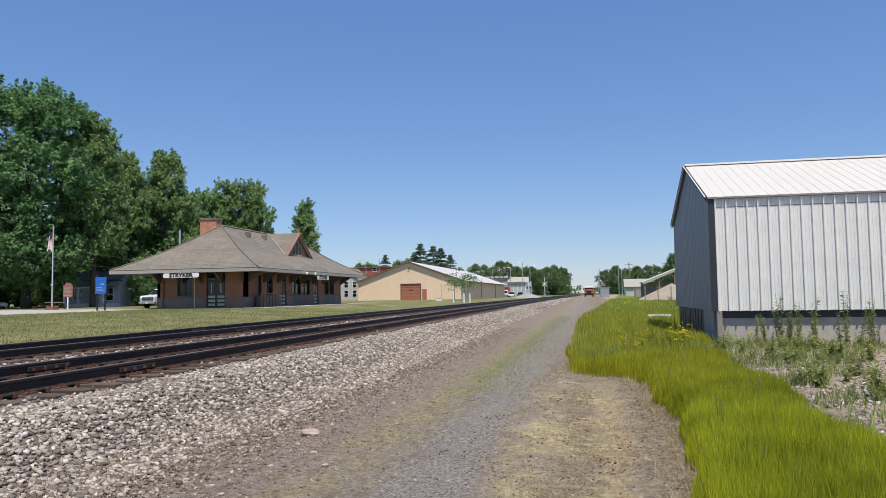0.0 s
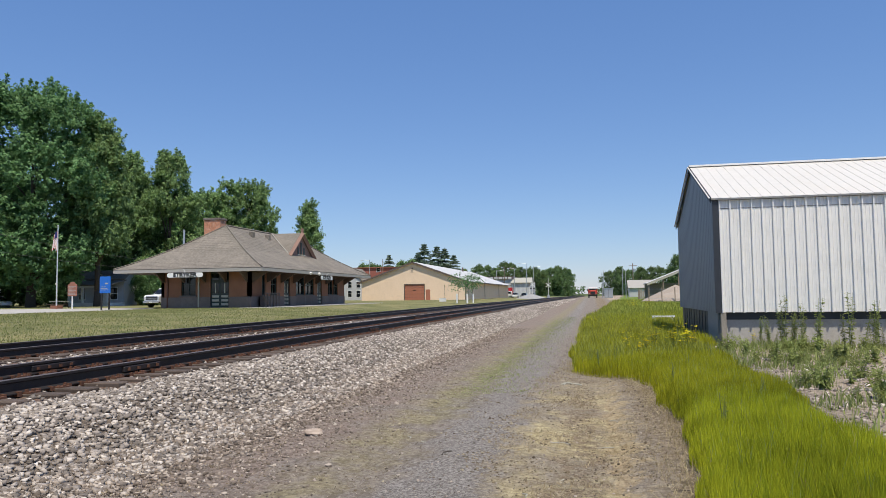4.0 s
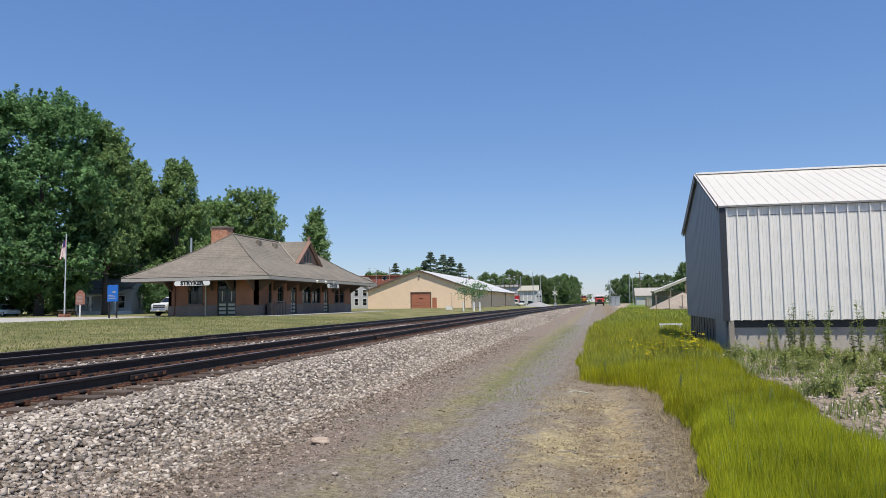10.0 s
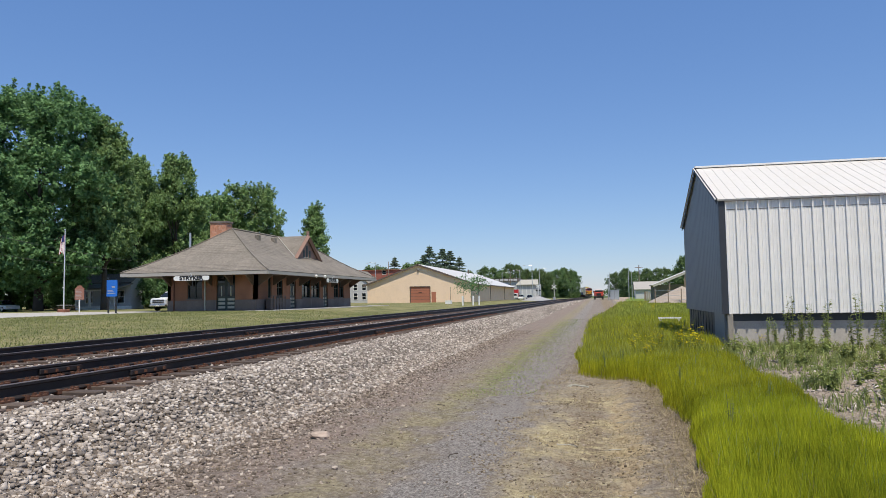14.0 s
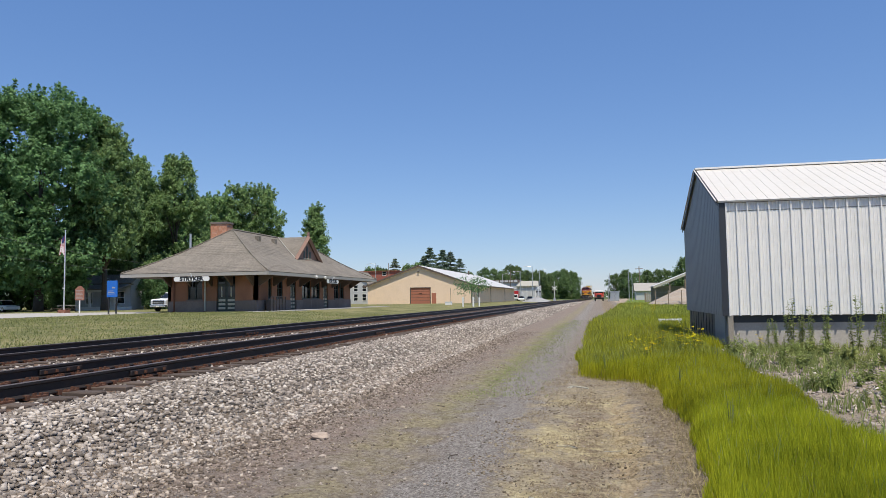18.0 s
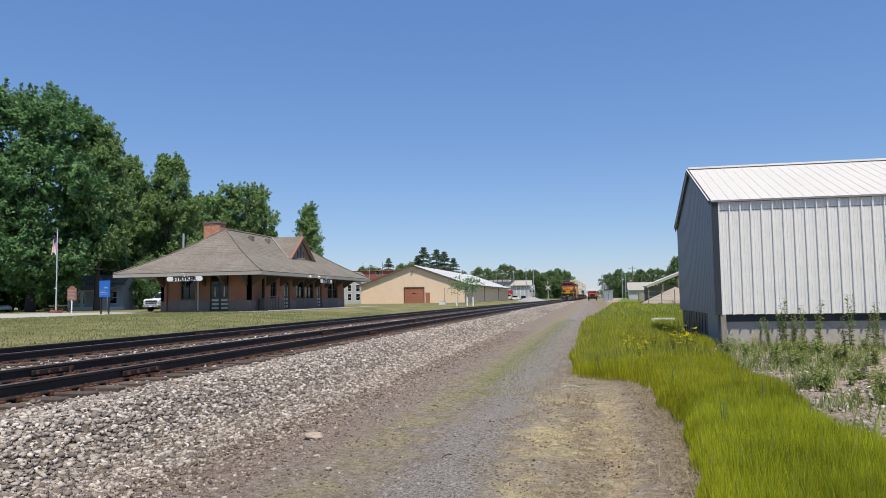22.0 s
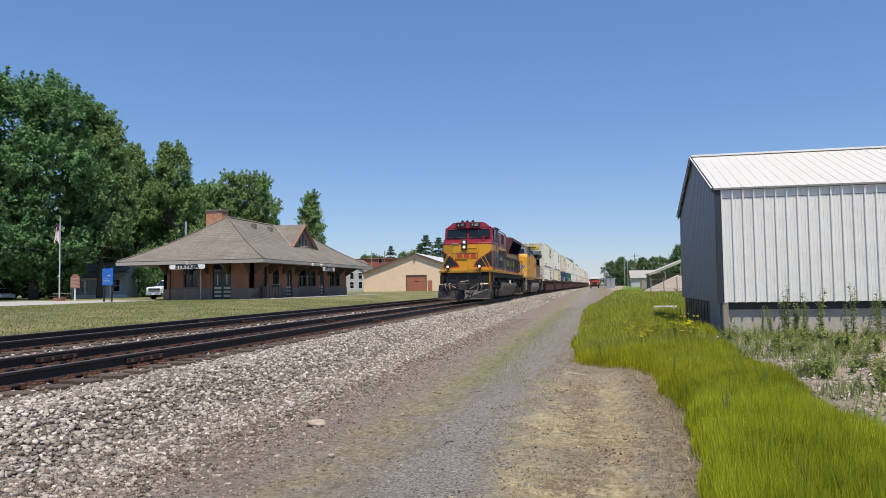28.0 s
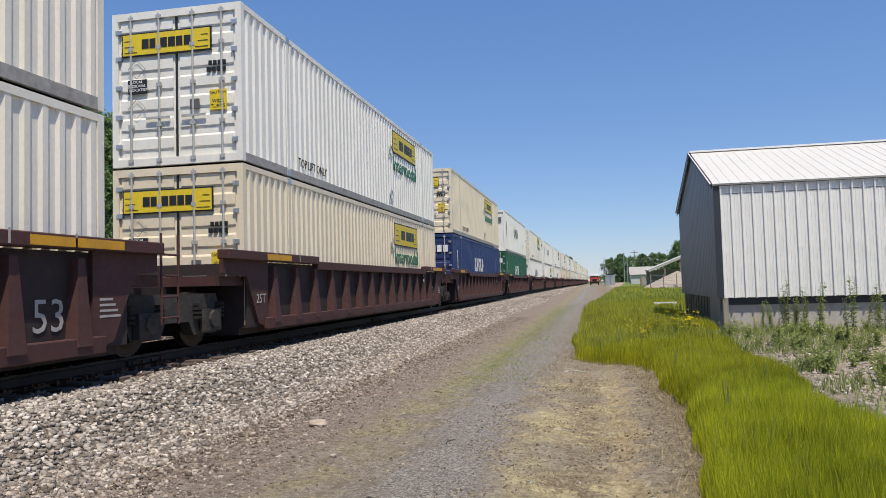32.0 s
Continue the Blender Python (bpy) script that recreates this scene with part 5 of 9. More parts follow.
M_WHEEL = mat("wheel_steel", (0.05, 0.038, 0.032), 0.5, 0.6, 0.3)
M_STENCIL = mat("stencil_white", (0.38, 0.36, 0.34), 0.7, 0, 0.2, 3, 30)
M_LOGOYEL = mat("panel_yellow", (0.74, 0.55, 0.02), 0.5, 0, 0.12, 1, 10, (0.5, 0.4, 0.1), 0.3, 0.02)
M_LOGOGREEN = mat("lettering_green", (0.02, 0.16, 0.07), 0.5, 0, 0.1)
M_CHROME = mat("lamp_rim", (0.5, 0.5, 0.5), 0.2, 0.9, 0.05)
M_LAMP, _t, _b = nodes_of("headlight", 0.3)
_b.inputs["Base Color"].default_value = (0.5, 0.45, 0.35, 1)
_b.inputs["Emission Color"].default_value = (1.0, 0.82, 0.55, 1)
_b.inputs["Emission Strength"].default_value = 0.9


def nose_paint():
    """Nose of the lead engine: yellow shield between dark corners edged in red, under a red brow."""
    m, t, b = nodes_of("nose_paint", 0.4)
    tc = t.nodes.new("ShaderNodeTexCoord")
    sp = t.nodes.new("ShaderNodeSeparateXYZ")
    t.links.new(tc.outputs["Object"], sp.inputs[0])
    ax, z = math_of(t, "ABSOLUTE", sp.outputs[0]), sp.outputs[2]
    u = math_of(t, "DIVIDE", math_of(t, "SUBTRACT", z, 2.02), 0.84, 0, True)
    edge = math_of(t, "MULTIPLY_ADD", math_of(t, "POWER", u, 1.6), 0.95, 0.52)
    low, top = math_of(t, "GREATER_THAN", z, 2.02), math_of(t, "LESS_THAN", z, 2.86)
    zone = math_of(t, "MULTIPLY", low, top)
    dark = math_of(t, "MULTIPLY", zone, math_of(t, "GREATER_THAN", ax, edge))
    rim = math_of(t, "MULTIPLY", math_of(t, "MULTIPLY", math_of(t, "GREATER_THAN", z, 1.95), math_of(t, "LESS_THAN", z, 2.93)),
                  math_of(t, "GREATER_THAN", ax, math_of(t, "SUBTRACT", edge, 0.09)))
    c = mix_of(t, rim, YEL, OUT)
    c = mix_of(t, dark, c, DKG)
    c = mix_of(t, math_of(t, "GREATER_THAN", z, 3.28), c, RED)
    d = noise_of(t, tc.outputs["Object"], 2.5, 6, 0.7)
    c = mix_of(t, math_of(t, "MULTIPLY", ramp_of(t, d, [(0.45, (0, 0, 0)), (0.75, (1, 1, 1))]), 0.3), c, (0.2, 0.12, 0.06))
    t.links.new(c, b.inputs["Base Color"])
    return m


def box_paint():
    """Container paint in the colour given to each box, with road grime and rust runs."""
    m, t, b = nodes_of("container_paint", 0.5)
    tc = t.nodes.new("ShaderNodeTexCoord")
    oi = t.nodes.new("ShaderNodeObjectInfo")
    st = t.nodes.new("ShaderNodeMapping")
    st.inputs["Scale"].default_value = (1.5, 1.5, 0.35)
    t.links.new(tc.outputs["Object"], st.inputs["Vector"])
    c = mix_of(t, 0.3, oi.outputs["Color"], ramp_of(t, noise_of(t, st.outputs[0], 1.3, 5, 0.65), [(0.3, (0.62, 0.60, 0.55)), (0.7, (1, 1, 1))]), "MULTIPLY")
    c = mix_of(t, 0.3, c, ramp_of(t, noise_of(t, tc.outputs["Object"], 16, 4), [(0.3, (0.8, 0.79, 0.77)), (0.6, (1, 1, 1))]), "MULTIPLY")
    k = math_of(t, "MULTIPLY", ramp_of(t, noise_of(t, st.outputs[0], 3.1, 6, 0.75), [(0.62, (0, 0, 0)), (0.8, (1, 1, 1))]), 0.4)
    c = mix_of(t, k, c, (0.32, 0.21, 0.13))
    t.links.new(c, b.inputs["Base Color"])
    return m


M_BOX = box_paint()
M_NOSE = nose_paint()


def hull(pts_lo, pts_hi):
    """A closed body between two polygons of 3D points with the same count."""
    bm = bmesh.new()
    a, b = [bm.verts.new(p) for p in pts_lo], [bm.verts.new(p) for p in pts_hi]
    n = len(a)
    bm.faces.new(a)
    bm.faces.new(b[::-1])
    for i in range(n):
        bm.faces.new((a[i], b[i], b[(i + 1) % n], a[(i + 1) % n]))
    return bm


def wheelset(parent, y, r=0.53):
    for s in (1, -1):
        bm = bmesh.new()
        tube(bm, (s * 0.69, y, r), (s * 0.82, y, r), r, n=20)
        tube(bm, (s * 0.82, y, r), (s * 0.86, y, r), r * 0.75, r * 0.45, 16)
        part("wheel", bm, M_WHEEL, parent)


def bogie(parent, yc, axles, r=0.53, xs=1.12):
    """A truck: side frames, axle boxes, springs, brake gear and wheels."""
    y0, y1 = yc + axles[0], yc + axles[-1]
    b = part("bogie", boxes((-xs + 0.12, xs - 0.12, y0 + 0.2, y1 - 0.2, r + 0.0, r + 0.3)), M_TRUCK, parent, "dusty three-axle truck" if len(axles) == 3 else "dusty two-axle truck")
    for s in (1, -1):
        bm = bmesh.new()
        x0, x1 = (xs - 0.1, xs + 0.08) if s > 0 else (-xs - 0.08, -xs + 0.1)
        prism(bm, [(y0 - 0.45, r + 0.12), (y0 - 0.3, r - 0.24), (y0 + 0.42, r - 0.24), (y0 + 0.55, r - 0.02), (y1 - 0.55, r - 0.02), (y1 - 0.42, r - 0.24),
                   (y1 + 0.3, r - 0.24), (y1 + 0.45, r + 0.12), (y1 + 0.3, r + 0.42), (y0 - 0.3, r + 0.42)], "x", x0, x1)
        if len(axles) == 3:
            prism(bm, [(yc - 0.5, r + 0.0), (yc - 0.4, r - 0.24), (yc + 0.4, r - 0.24), (yc + 0.5, r + 0.0)], "x", x0 + 0.002, x1 - 0.002)
        part("side_frame", bm, M_TRUCK, b)
        for a in axles:
            bm = bmesh.new()
            xo = s * (xs + 0.1)
            tube(bm, (xo, yc + a, r), (xo + s * 0.14, yc + a, r), 0.17, 0.14, 10)
            box(bm, min(xo, xo + s * 0.1), max(xo, xo + s * 0.1), yc + a - 0.26, yc + a + 0.26, r - 0.2, r + 0.16)
            part("axle_box", bm, M_TRUCK, b)
            bm = bmesh.new()
            for dy in (-0.36, 0.36):
                for k in range(4):
                    tube(bm, (xo, yc + a + dy, r + 0.02 + k * 0.07), (xo, yc + a + dy, r + 0.06 + k * 0.07), 0.085, n=8)
            tagged(part("spring_pack", bm, M_CHASSIS, b), kind="stuff")
    for a in axles:
        wheelset(b, yc + a, r)
    return b


def railing(parent, pts, m, r=0.02, posts=()):
    bm = bmesh.new()
    pipe(bm, pts, r)
    for p, q in posts:
        tube(bm, p, q, r, n=6)
    return part("handrail", bm, m, parent)


def louvre(parent, x, y0, y1, z0, z1, m=None, vertical=False, nm="louvre"):
    """A framed panel of slats standing proud of the side at x."""
    ob = part(nm, boxes((x, x + 0.012, y0, y1, z0, z1)), M_BLACK, parent)
    bm = bmesh.new()
    if vertical:
        n = int((y1 - y0) / 0.085)
        for i in range(n):
            a = y0 + (i + 0.3) * (y1 - y0) / n
            box(bm, x + 0.012, x + 0.045, a, a + 0.03, z0 + 0.02, z1 - 0.02)
    else:
        n = max(2, int((z1 - z0) / 0.075))
        for i in range(n):
            a = z0 + (i + 0.3) * (z1 - z0) / n
            box(bm, x + 0.012, x + 0.045, y0 + 0.02, y1 - 0.02, a, a + 0.022)
    part("grating", bm, m or M_CHASSIS, ob)
    return ob


def glyphs(parent, words, x, y0, pitch, z, h, m, nm="name_lettering", gap=0.2):
    """Rows of plain letter-sized blocks that stand for a company's name."""
    bm = bmesh.new()
    y = y0
    for w in words:
        for _ in range(w):
            box(bm, x, x + 0.006, y + pitch * random.uniform(0.0, 0.1), y + pitch * random.uniform(0.45, 0.62), z, z + h * random.uniform(0.92, 1.0))
            y += pitch
        y += pitch * 0.9
    return tagged(part(nm, bm, m, parent), "plain bars of a painted name", "", "", "stuff")


def underframe(e, y0, y1, sill_m, zs, front_y):
    part("frame", boxes((-1.38, 1.38, y0 + 0.1, y1 - 0.1, zs - 0.42, zs - 0.12)), M_CHASSIS, e)
    part("sill", bevel(boxes((-1.5, 1.5, y0, y1, zs - 0.12, zs)), 0.015), sill_m, e)
    # added filler boxes that stop light leaking through beneath the engine
    part("center_sill", boxes((-0.62, 0.62, y0 + 0.6, y1 - 0.6, 0.62, zs - 0.42)), M_CHASSIS, e)
    part("drip_pan", boxes((-0.5, 0.5, y0 + 1.2, y1 - 1.2, 0.22, 0.62)), M_CHASSIS, e)
    # reservoirs, brake rigging and junction boxes under the walkway
    for a, b, xo, zc, r in ((5.4, 7.2, 1.12, 1.24, 0.13), (8.0, 10.6, 1.1, 1.22, 0.12), (11.4, 14.0, 1.12, 1.24, 0.13)):
        part("air_reservoir", tube(bmesh.new(), (xo, y0 + a, zc), (xo, y0 + b, zc), r, n=12), M_CHASSIS, e)
    for a, w, z0, z1 in ((1.4, 0.5, 0.95, 1.4), (2.9, 0.35, 1.05, 1.4), (6.0, 0.4, 0.9, 1.35), (14.7, 0.55, 0.95, 1.38), (16.6, 0.35, 1.1, 1.4), (18.7, 0.5, 0.95, 1.4)):
        part("junction_box", bevel(boxes((0.95, 1.34, y0 + a, y0 + a + w, z0, z1)), 0.03), M_TRUCK, e)
    for a in (2.3, 4.2, 15.6, 17.7):
        part("brake_cylinder", tube(bmesh.new(), (1.2, y0 + a, 1.05), (1.2, y0 + a + 0.42, 1.05), 0.12, 0.10, 12), M_DUSTY, e)
    bm = bmesh.new()
    for yy_, zz, rr in ((y0 + 5.5, 1.15, 0.06), (y0 + 9, 1.2, 0.05), (y0 + 14, 1.18, 0.06)):
        pipe(bm, [(1.25, yy_, zz), (1.3, yy_ + 3.2, zz), (1.3, yy_ + 3.6, zz - 0.25)], rr)
    part("air_pipe", bm, M_CHASSIS, e)


def coupler(e, y, s):
    bm = bmesh.new()
    box(bm, -0.12, 0.12, min(y, y + s * 0.55), max(y, y + s * 0.55), 0.72, 0.98)
    box(bm, -0.22, 0.2, min(y + s * 0.5, y + s * 0.8), max(y + s * 0.5, y + s * 0.8), 0.66, 1.04)
    part("coupler", bevel(bm, 0.03), M_TRUCK, e)
    part("uncoupling_lever", pipe(bmesh.new(), [(-1.35, y + s * 0.05, 0.95), (-0.3, y + s * 0.3, 0.98), (0.0, y + s * 0.4, 1.05), (0.5, y + s * 0.3, 0.98), (1.35, y + s * 0.05, 0.95)], 0.018), M_DUSTY, e)
    part("draft_box", bevel(boxes((-0.34, 0.34, min(y, y + s * 0.2), max(y, y + s * 0.2), 0.58, 1.12)), 0.02), M_TRUCK, e)
    for k in range(4):
        part("jumper_hose", pipe(bmesh.new(), [((-0.95 + k * 0.62), y + s * 0.02, 1.42), (-0.95 + k * 0.62, y + s * 0.28, 1.3), (-0.9 + k * 0.62, y + s * 0.3, 1.0), (-0.86 + k * 0.62, y + s * 0.16, 0.82)], 0.026), M_BLACK, e)
    for dx in (-0.45, 0.45, 0.62):
        part("air_hose", pipe(bmesh.new(), [(dx, y, 0.85), (dx * 0.95, y + s * 0.25, 0.6), (dx * 0.8, y + s * 0.45, 0.42), (dx * 0.5, y + s * 0.7, 0.52)], 0.025), M_BLACK, e)


def steps_at(e, x, y, s, m):
    bm = bmesh.new()
    for k, z in enumerate((0.35, 0.66, 0.97, 1.28)):
        box(bm, min(x, x + math.copysign(0.55, -x)), max(x, x + math.copysign(0.55, -x)), y - 0.16, y + 0.14, z, z + 0.035)
    box(bm, x - 0.02, x + 0.02, y - 0.2, y - 0.14, 0.3, 1.45)
    part("steps", bm, m, e)
    for q in (-0.24, 0.16):
        part("step_panel", boxes((min(x, x - math.copysign(0.42, x)), max(x, x - math.copysign(0.42, x)), y + q, y + q + 0.035, 0.28 if q < 0 else 0.5, 1.5)), m, e)


def build_lead_engine():
    e = thing("locomotive", "red, yellow and black six-axle diesel locomotive with lit headlights", "locomotive")
    zs = 1.79
    underframe(e, -0.75, 20.35, M_SILL, zs, 0)
    # pilot, plough and end plate
    b2 = hull([(-1.5, -0.85, 0.95), (1.5, -0.85, 0.95), (1.5, -0.7, 0.95), (-1.5, -0.7, 0.95)], [(-1.55, -0.95, 0.18), (1.55, -0.95, 0.18), (1.55, -0.8, 0.18), (-1.55, -0.8, 0.18)])
    for v in b2.verts:
        if abs(v.co.x) < 0.1:
            v.co.y -= 0.3
    part("end_plate", b2, M_BLACK, e)
    b2 = hull([(-1.55, -0.95, 0.12), (0, -1.5, 0.12), (1.55, -0.95, 0.12), (1.55, -0.85, 0.12), (0, -1.35, 0.12), (-1.55, -0.85, 0.12)],
              [(-1.5, -0.9, 0.72), (0, -1.2, 0.66), (1.5, -0.9, 0.72), (1.5, -0.82, 0.72), (0, -1.1, 0.66), (-1.5, -0.82, 0.72)])
    part("plough", b2, M_PLOW, e, "scuffed steel snow plough")
    part("plough_edge", pipe(bmesh.new(), [(-1.55, -0.96, 0.16), (0, -1.5, 0.16), (1.55, -0.96, 0.16)], 0.045, 6), M_DUSTY, e, "worn bare lower edge")
    for sx in (-1, 1):
        for k in range(5):
            x = sx * (0.72 + 0.11 * k)
            part("jumper_cable", pipe(bmesh.new(), [(x, -0.86, 1.05), (x + 0.03 * sx, -1.08, 0.98), (x + 0.02, -1.12, 0.8), (x - 0.06 * sx, -1.04, 0.66)], 0.022, 6), M_SILVER if k % 2 else M_BLACK, e)
        part("grab_iron", pipe(bmesh.new(), [(sx * 0.62, -1.0, 0.86), (sx * 0.75, -1.12, 0.92), (sx * 1.3, -1.08, 0.98), (sx * 1.42, -0.95, 1.0)], 0.02, 6), M_KYEL, e)
    part("anchor_cable", pipe(bmesh.new(), [(-0.2, -1.05, 1.12), (-0.1, -1.25, 1.14), (0.15, -1.25, 1.16), (0.32, -1.05, 1.18)], 0.02, 6), M_CREAM, e)
    part("anticlimber", bevel(boxes((-1.0, 1.0, -0.95, -0.7, 1.62, 1.80)), 0.03), M_SILL, e)
    part("bulkhead", boxes((-1.0, 1.0, -0.8, -0.6, 0.9, 1.6)), M_BLACK, e)
    coupler(e, -0.95, -1)
    coupler(e, 20.35, 1)
    for s in (1, -1):
        steps_at(e, s * 1.45, -0.42, s, M_CHASSIS)
        railing(e, [(s * 1.45, -0.62, 0.55), (s * 1.45, -0.62, 1.75), (s * 0.82, -0.78, 2.78)], M_KYEL, 0.022)
        railing(e, [(s * 1.47, -0.2, 0.55), (s * 1.47, -0.2, 1.9), (s * 1.12, -0.3, 2.62), (s * 0.9, -0.2, 2.7)], M_KYEL, 0.022)
        railing(e, [(s * 0.3, -0.85, 0.72), (s * 0.9, -1.05, 0.98), (s * 1.4, -0.9, 1.02)], M_SILVER, 0.022)
        dl = part("ditch_light", tube(bmesh.new(), (s * 0.93, -0.86, 1.98), (s * 0.93, -1.02, 1.98), 0.12, 0.15, 14), M_BLACK, e)
        part("lens", tube(bmesh.new(), (s * 0.93, -1.02, 1.98), (s * 0.93, -1.03, 1.98), 0.075, n=14), M_LAMP, dl)
        part("lamp_post", boxes((s * 0.93 - 0.05, s * 0.93 + 0.05, -0.85, -0.75, 1.8, 1.95)), M_BLACK, e)
    railing(e, [(-0.75, -0.8, 2.72), (0.75, -0.8, 2.72)], M_KDK, 0.022)
    # nose
    prof = [(-1.46, 0.35), (-0.78, 0.0), (0.78, 0.0), (1.46, 0.35), (1.46, 1.1), (-1.46, 1.1)]
    lo = [(x, y, zs) for x, y in prof]
    hi = [(x, y + 0.05, 3.38 if y < 0.5 else 3.62) for x, y in prof]
    part("nose", bevel(hull(lo, hi), 0.03), M_NOSE, e, "yellow nose shield with red brow and dark corners")
    part("nose_door", bevel(boxes((0.05, 0.7, -0.02, 0.02, 1.85, 3.1)), 0.015), M_NOSE, e)
    railing(e, [(0.12, -0.06, 2.95), (0.12, -0.06, 3.12), (0.62, -0.06, 3.12), (0.62, -0.06, 2.95)], M_KYEL, 0.014)
    railing(e, [(0.12, -0.06, 3.22), (0.12, -0.06, 3.36), (0.62, -0.06, 3.36), (0.62, -0.06, 3.22)], M_KRED, 0.014)
    lp = part("headlight", bevel(boxes((-0.26, 0.06, -0.07, 0.02, 2.98, 3.56)), 0.03), M_BLACK, e, "pair of lit headlights in a black housing")
    for z in (3.12, 3.41):
        part("lens", tube(bmesh.new(), (-0.1, -0.07, z), (-0.1, -0.08, z), 0.07, n=14), M_LAMP, lp)
        part("lamp_rim", tube(bmesh.new(), (-0.1, -0.07, z), (-0.1, -0.074, z), 0.115, n=14), M_CHROME, lp)
    em = part("emblem", bevel(boxes((-0.66, 0.70, -0.03, 0.0, 2.44, 2.82)), 0.01), M_MAROON, e, "yellow emblem panel with dark red blocks")
    part("emblem_field", boxes((-0.64, 0.68, -0.036, -0.03, 2.46, 2.80)), M_KYEL, em)
    for a, b_ in ((-0.56, -0.22), (-0.14, 0.2), (0.28, 0.6)):
        part("emblem_block", prism(bmesh.new(), [(a, 2.5), (b_, 2.5), (b_, 2.6), (b_ - 0.06, 2.63), (b_, 2.67), (b_, 2.76), (a, 2.76)], "y", -0.042, -0.036), M_UPRED, em)
    part("front_plate", boxes((-0.85, -0.45, -0.0, 0.03, 3.30, 3.36)), M_STENCIL, e)
    bm = bmesh.new()
    tube(bm, (0.95, 0.6, 3.5), (0.95, 0.6, 3.72), 0.13, 0.1, 10)
    tube(bm, (0.95, 0.6, 3.72), (0.95, 0.6, 3.78), 0.15, n=10)
    part("nose_vent", bm, M_KRED, e)
    # cab
    cab = part("cab", bevel(hull([(-1.48, 0.8, 3.3), (1.48, 0.8, 3.3), (1.48, 3.5, 3.3), (-1.48, 3.5, 3.3)],
                                 [(-1.42, 0.98, 4.28), (1.42, 0.98, 4.28), (1.42, 3.5, 4.28), (-1.42, 3.5, 4.28)]), 0.02), M_KRED, e, "deep red cab with dark windows")
    b2 = hull([(-1.42, 0.98, 4.28), (1.42, 0.98, 4.28), (1.42, 3.5, 4.28), (-1.42, 3.5, 4.28)], [(-0.95, 1.05, 4.62), (0.95, 1.05, 4.62), (0.95, 3.5, 4.58), (-0.95, 3.5, 4.58)])
    part("cab_roof", bevel(b2, 0.02), M_KRED, cab)
    part("cab_base", boxes((-1.48, 1.48, 1.05, 3.5, zs, 3.34)), M_KCS, cab)
    for s in (1, -1):
        b2 = hull([(s * 0.10, 0.845, 3.74), (s * 1.30, 0.845, 3.74), (s * 1.30, 0.9, 3.74), (s * 0.10, 0.9, 3.74)],
                  [(s * 0.10, 0.925, 4.18), (s * 1.26, 0.925, 4.18), (s * 1.26, 0.98, 4.18), (s * 0.10, 0.98, 4.18)])
        w = part("windshield", b2, M_GLASS, cab, "dark windshield pane")
        b2 = bmesh.new()
        pipe(b2, [(s * 0.08, 0.84, 3.72), (s * 1.32, 0.84, 3.72), (s * 1.28, 0.92, 4.2), (s * 0.08, 0.92, 4.2), (s * 0.08, 0.84, 3.72)], 0.022, 4)
        part("gasket", b2, M_BLACK, w)
        part("wiper", pipe(bmesh.new(), [(s * 0.6, 0.9, 4.16), (s * 0.72, 0.83, 3.82)], 0.012, 4), M_BLACK, w)
        turn = pose(s * 0.43, 0.84, 4.47, 0, 0, s * 12)
        nb = part("number_board", bevel(boxes((-0.31, 0.31, -0.03, 0.05, -0.135, 0.135)), 0.02), M_KDK, cab, "dark number board with white figures", turn)
        writing("number", "4180", 0.21, M_PALE, nb, Matrix.Translation((0, -0.032, -0.01)) @ FRONT, 0.002)
        b2 = boxes((s * 1.47 - 0.02, s * 1.47 + 0.02, 1.45, 3.2, 3.58, 4.26))
        sw = part("side_window", b2, M_GLASS, cab, "dark sliding cab window")
        b2 = bmesh.new()
        for yy_ in (1.45, 2.0, 2.65, 3.2):
            box(b2, s * 1.5 - 0.012, s * 1.5 + 0.012, yy_ - 0.03, yy_ + 0.03, 3.55, 4.28)
        box(b2, s * 1.5 - 0.012, s * 1.5 + 0.012, 1.48, 3.17, 3.53, 3.58)
        box(b2, s * 1.5 - 0.03, s * 1.5 + 0.12, 1.4, 3.25, 4.28, 4.32)
        part("window_frame", b2, M_BLACK, sw)
    part("brow", bevel(hull([(-0.82, 0.94, 4.26), (-0.1, 0.79, 4.26), (0.1, 0.79, 4.26), (0.82, 0.94, 4.26), (0.95, 1.3, 4.26), (-0.95, 1.3, 4.26)],
                           [(-0.78, 0.96, 4.64), (-0.1, 0.82, 4.64), (0.1, 0.82, 4.64), (0.78, 0.96, 4.64), (0.9, 1.3, 4.63), (-0.9, 1.3, 4.63)]), 0.02), M_KRED, cab, "red brow over the windshield")
    b2 = bmesh.new()
    for q in (-0.5, -0.2, 0.15):
        tube(b2, (q, 2.2, 4.72), (q, 1.75, 4.74), 0.05, 0.09, 8)
    box(b2, -0.6, 0.3, 2.0, 2.2, 4.58, 4.74)
    part("horn", b2, M_BLACK, cab)
    # badge, number and doors on the cab side
    bg = part("badge", prism(bmesh.new(), [(0.5, 2.22), (0.62, 2.1), (0.98, 2.1), (1.1, 2.22), (1.1, 2.68), (0.98, 2.8), (0.62, 2.8), (0.5, 2.68)], "x", 1.462, 1.475), M_UPRED, e, "red octagonal badge with yellow marks")
    b2 = bmesh.new()
    for k, (a, b_) in enumerate(((0.6, 0.95), (0.64, 0.86), (0.58, 0.98))):
        box(b2, 1.475, 1.48, a, b_, 2.6 - k * 0.16, 2.65 - k * 0.16)
    part("badge_script", b2, M_WORNYEL, bg)
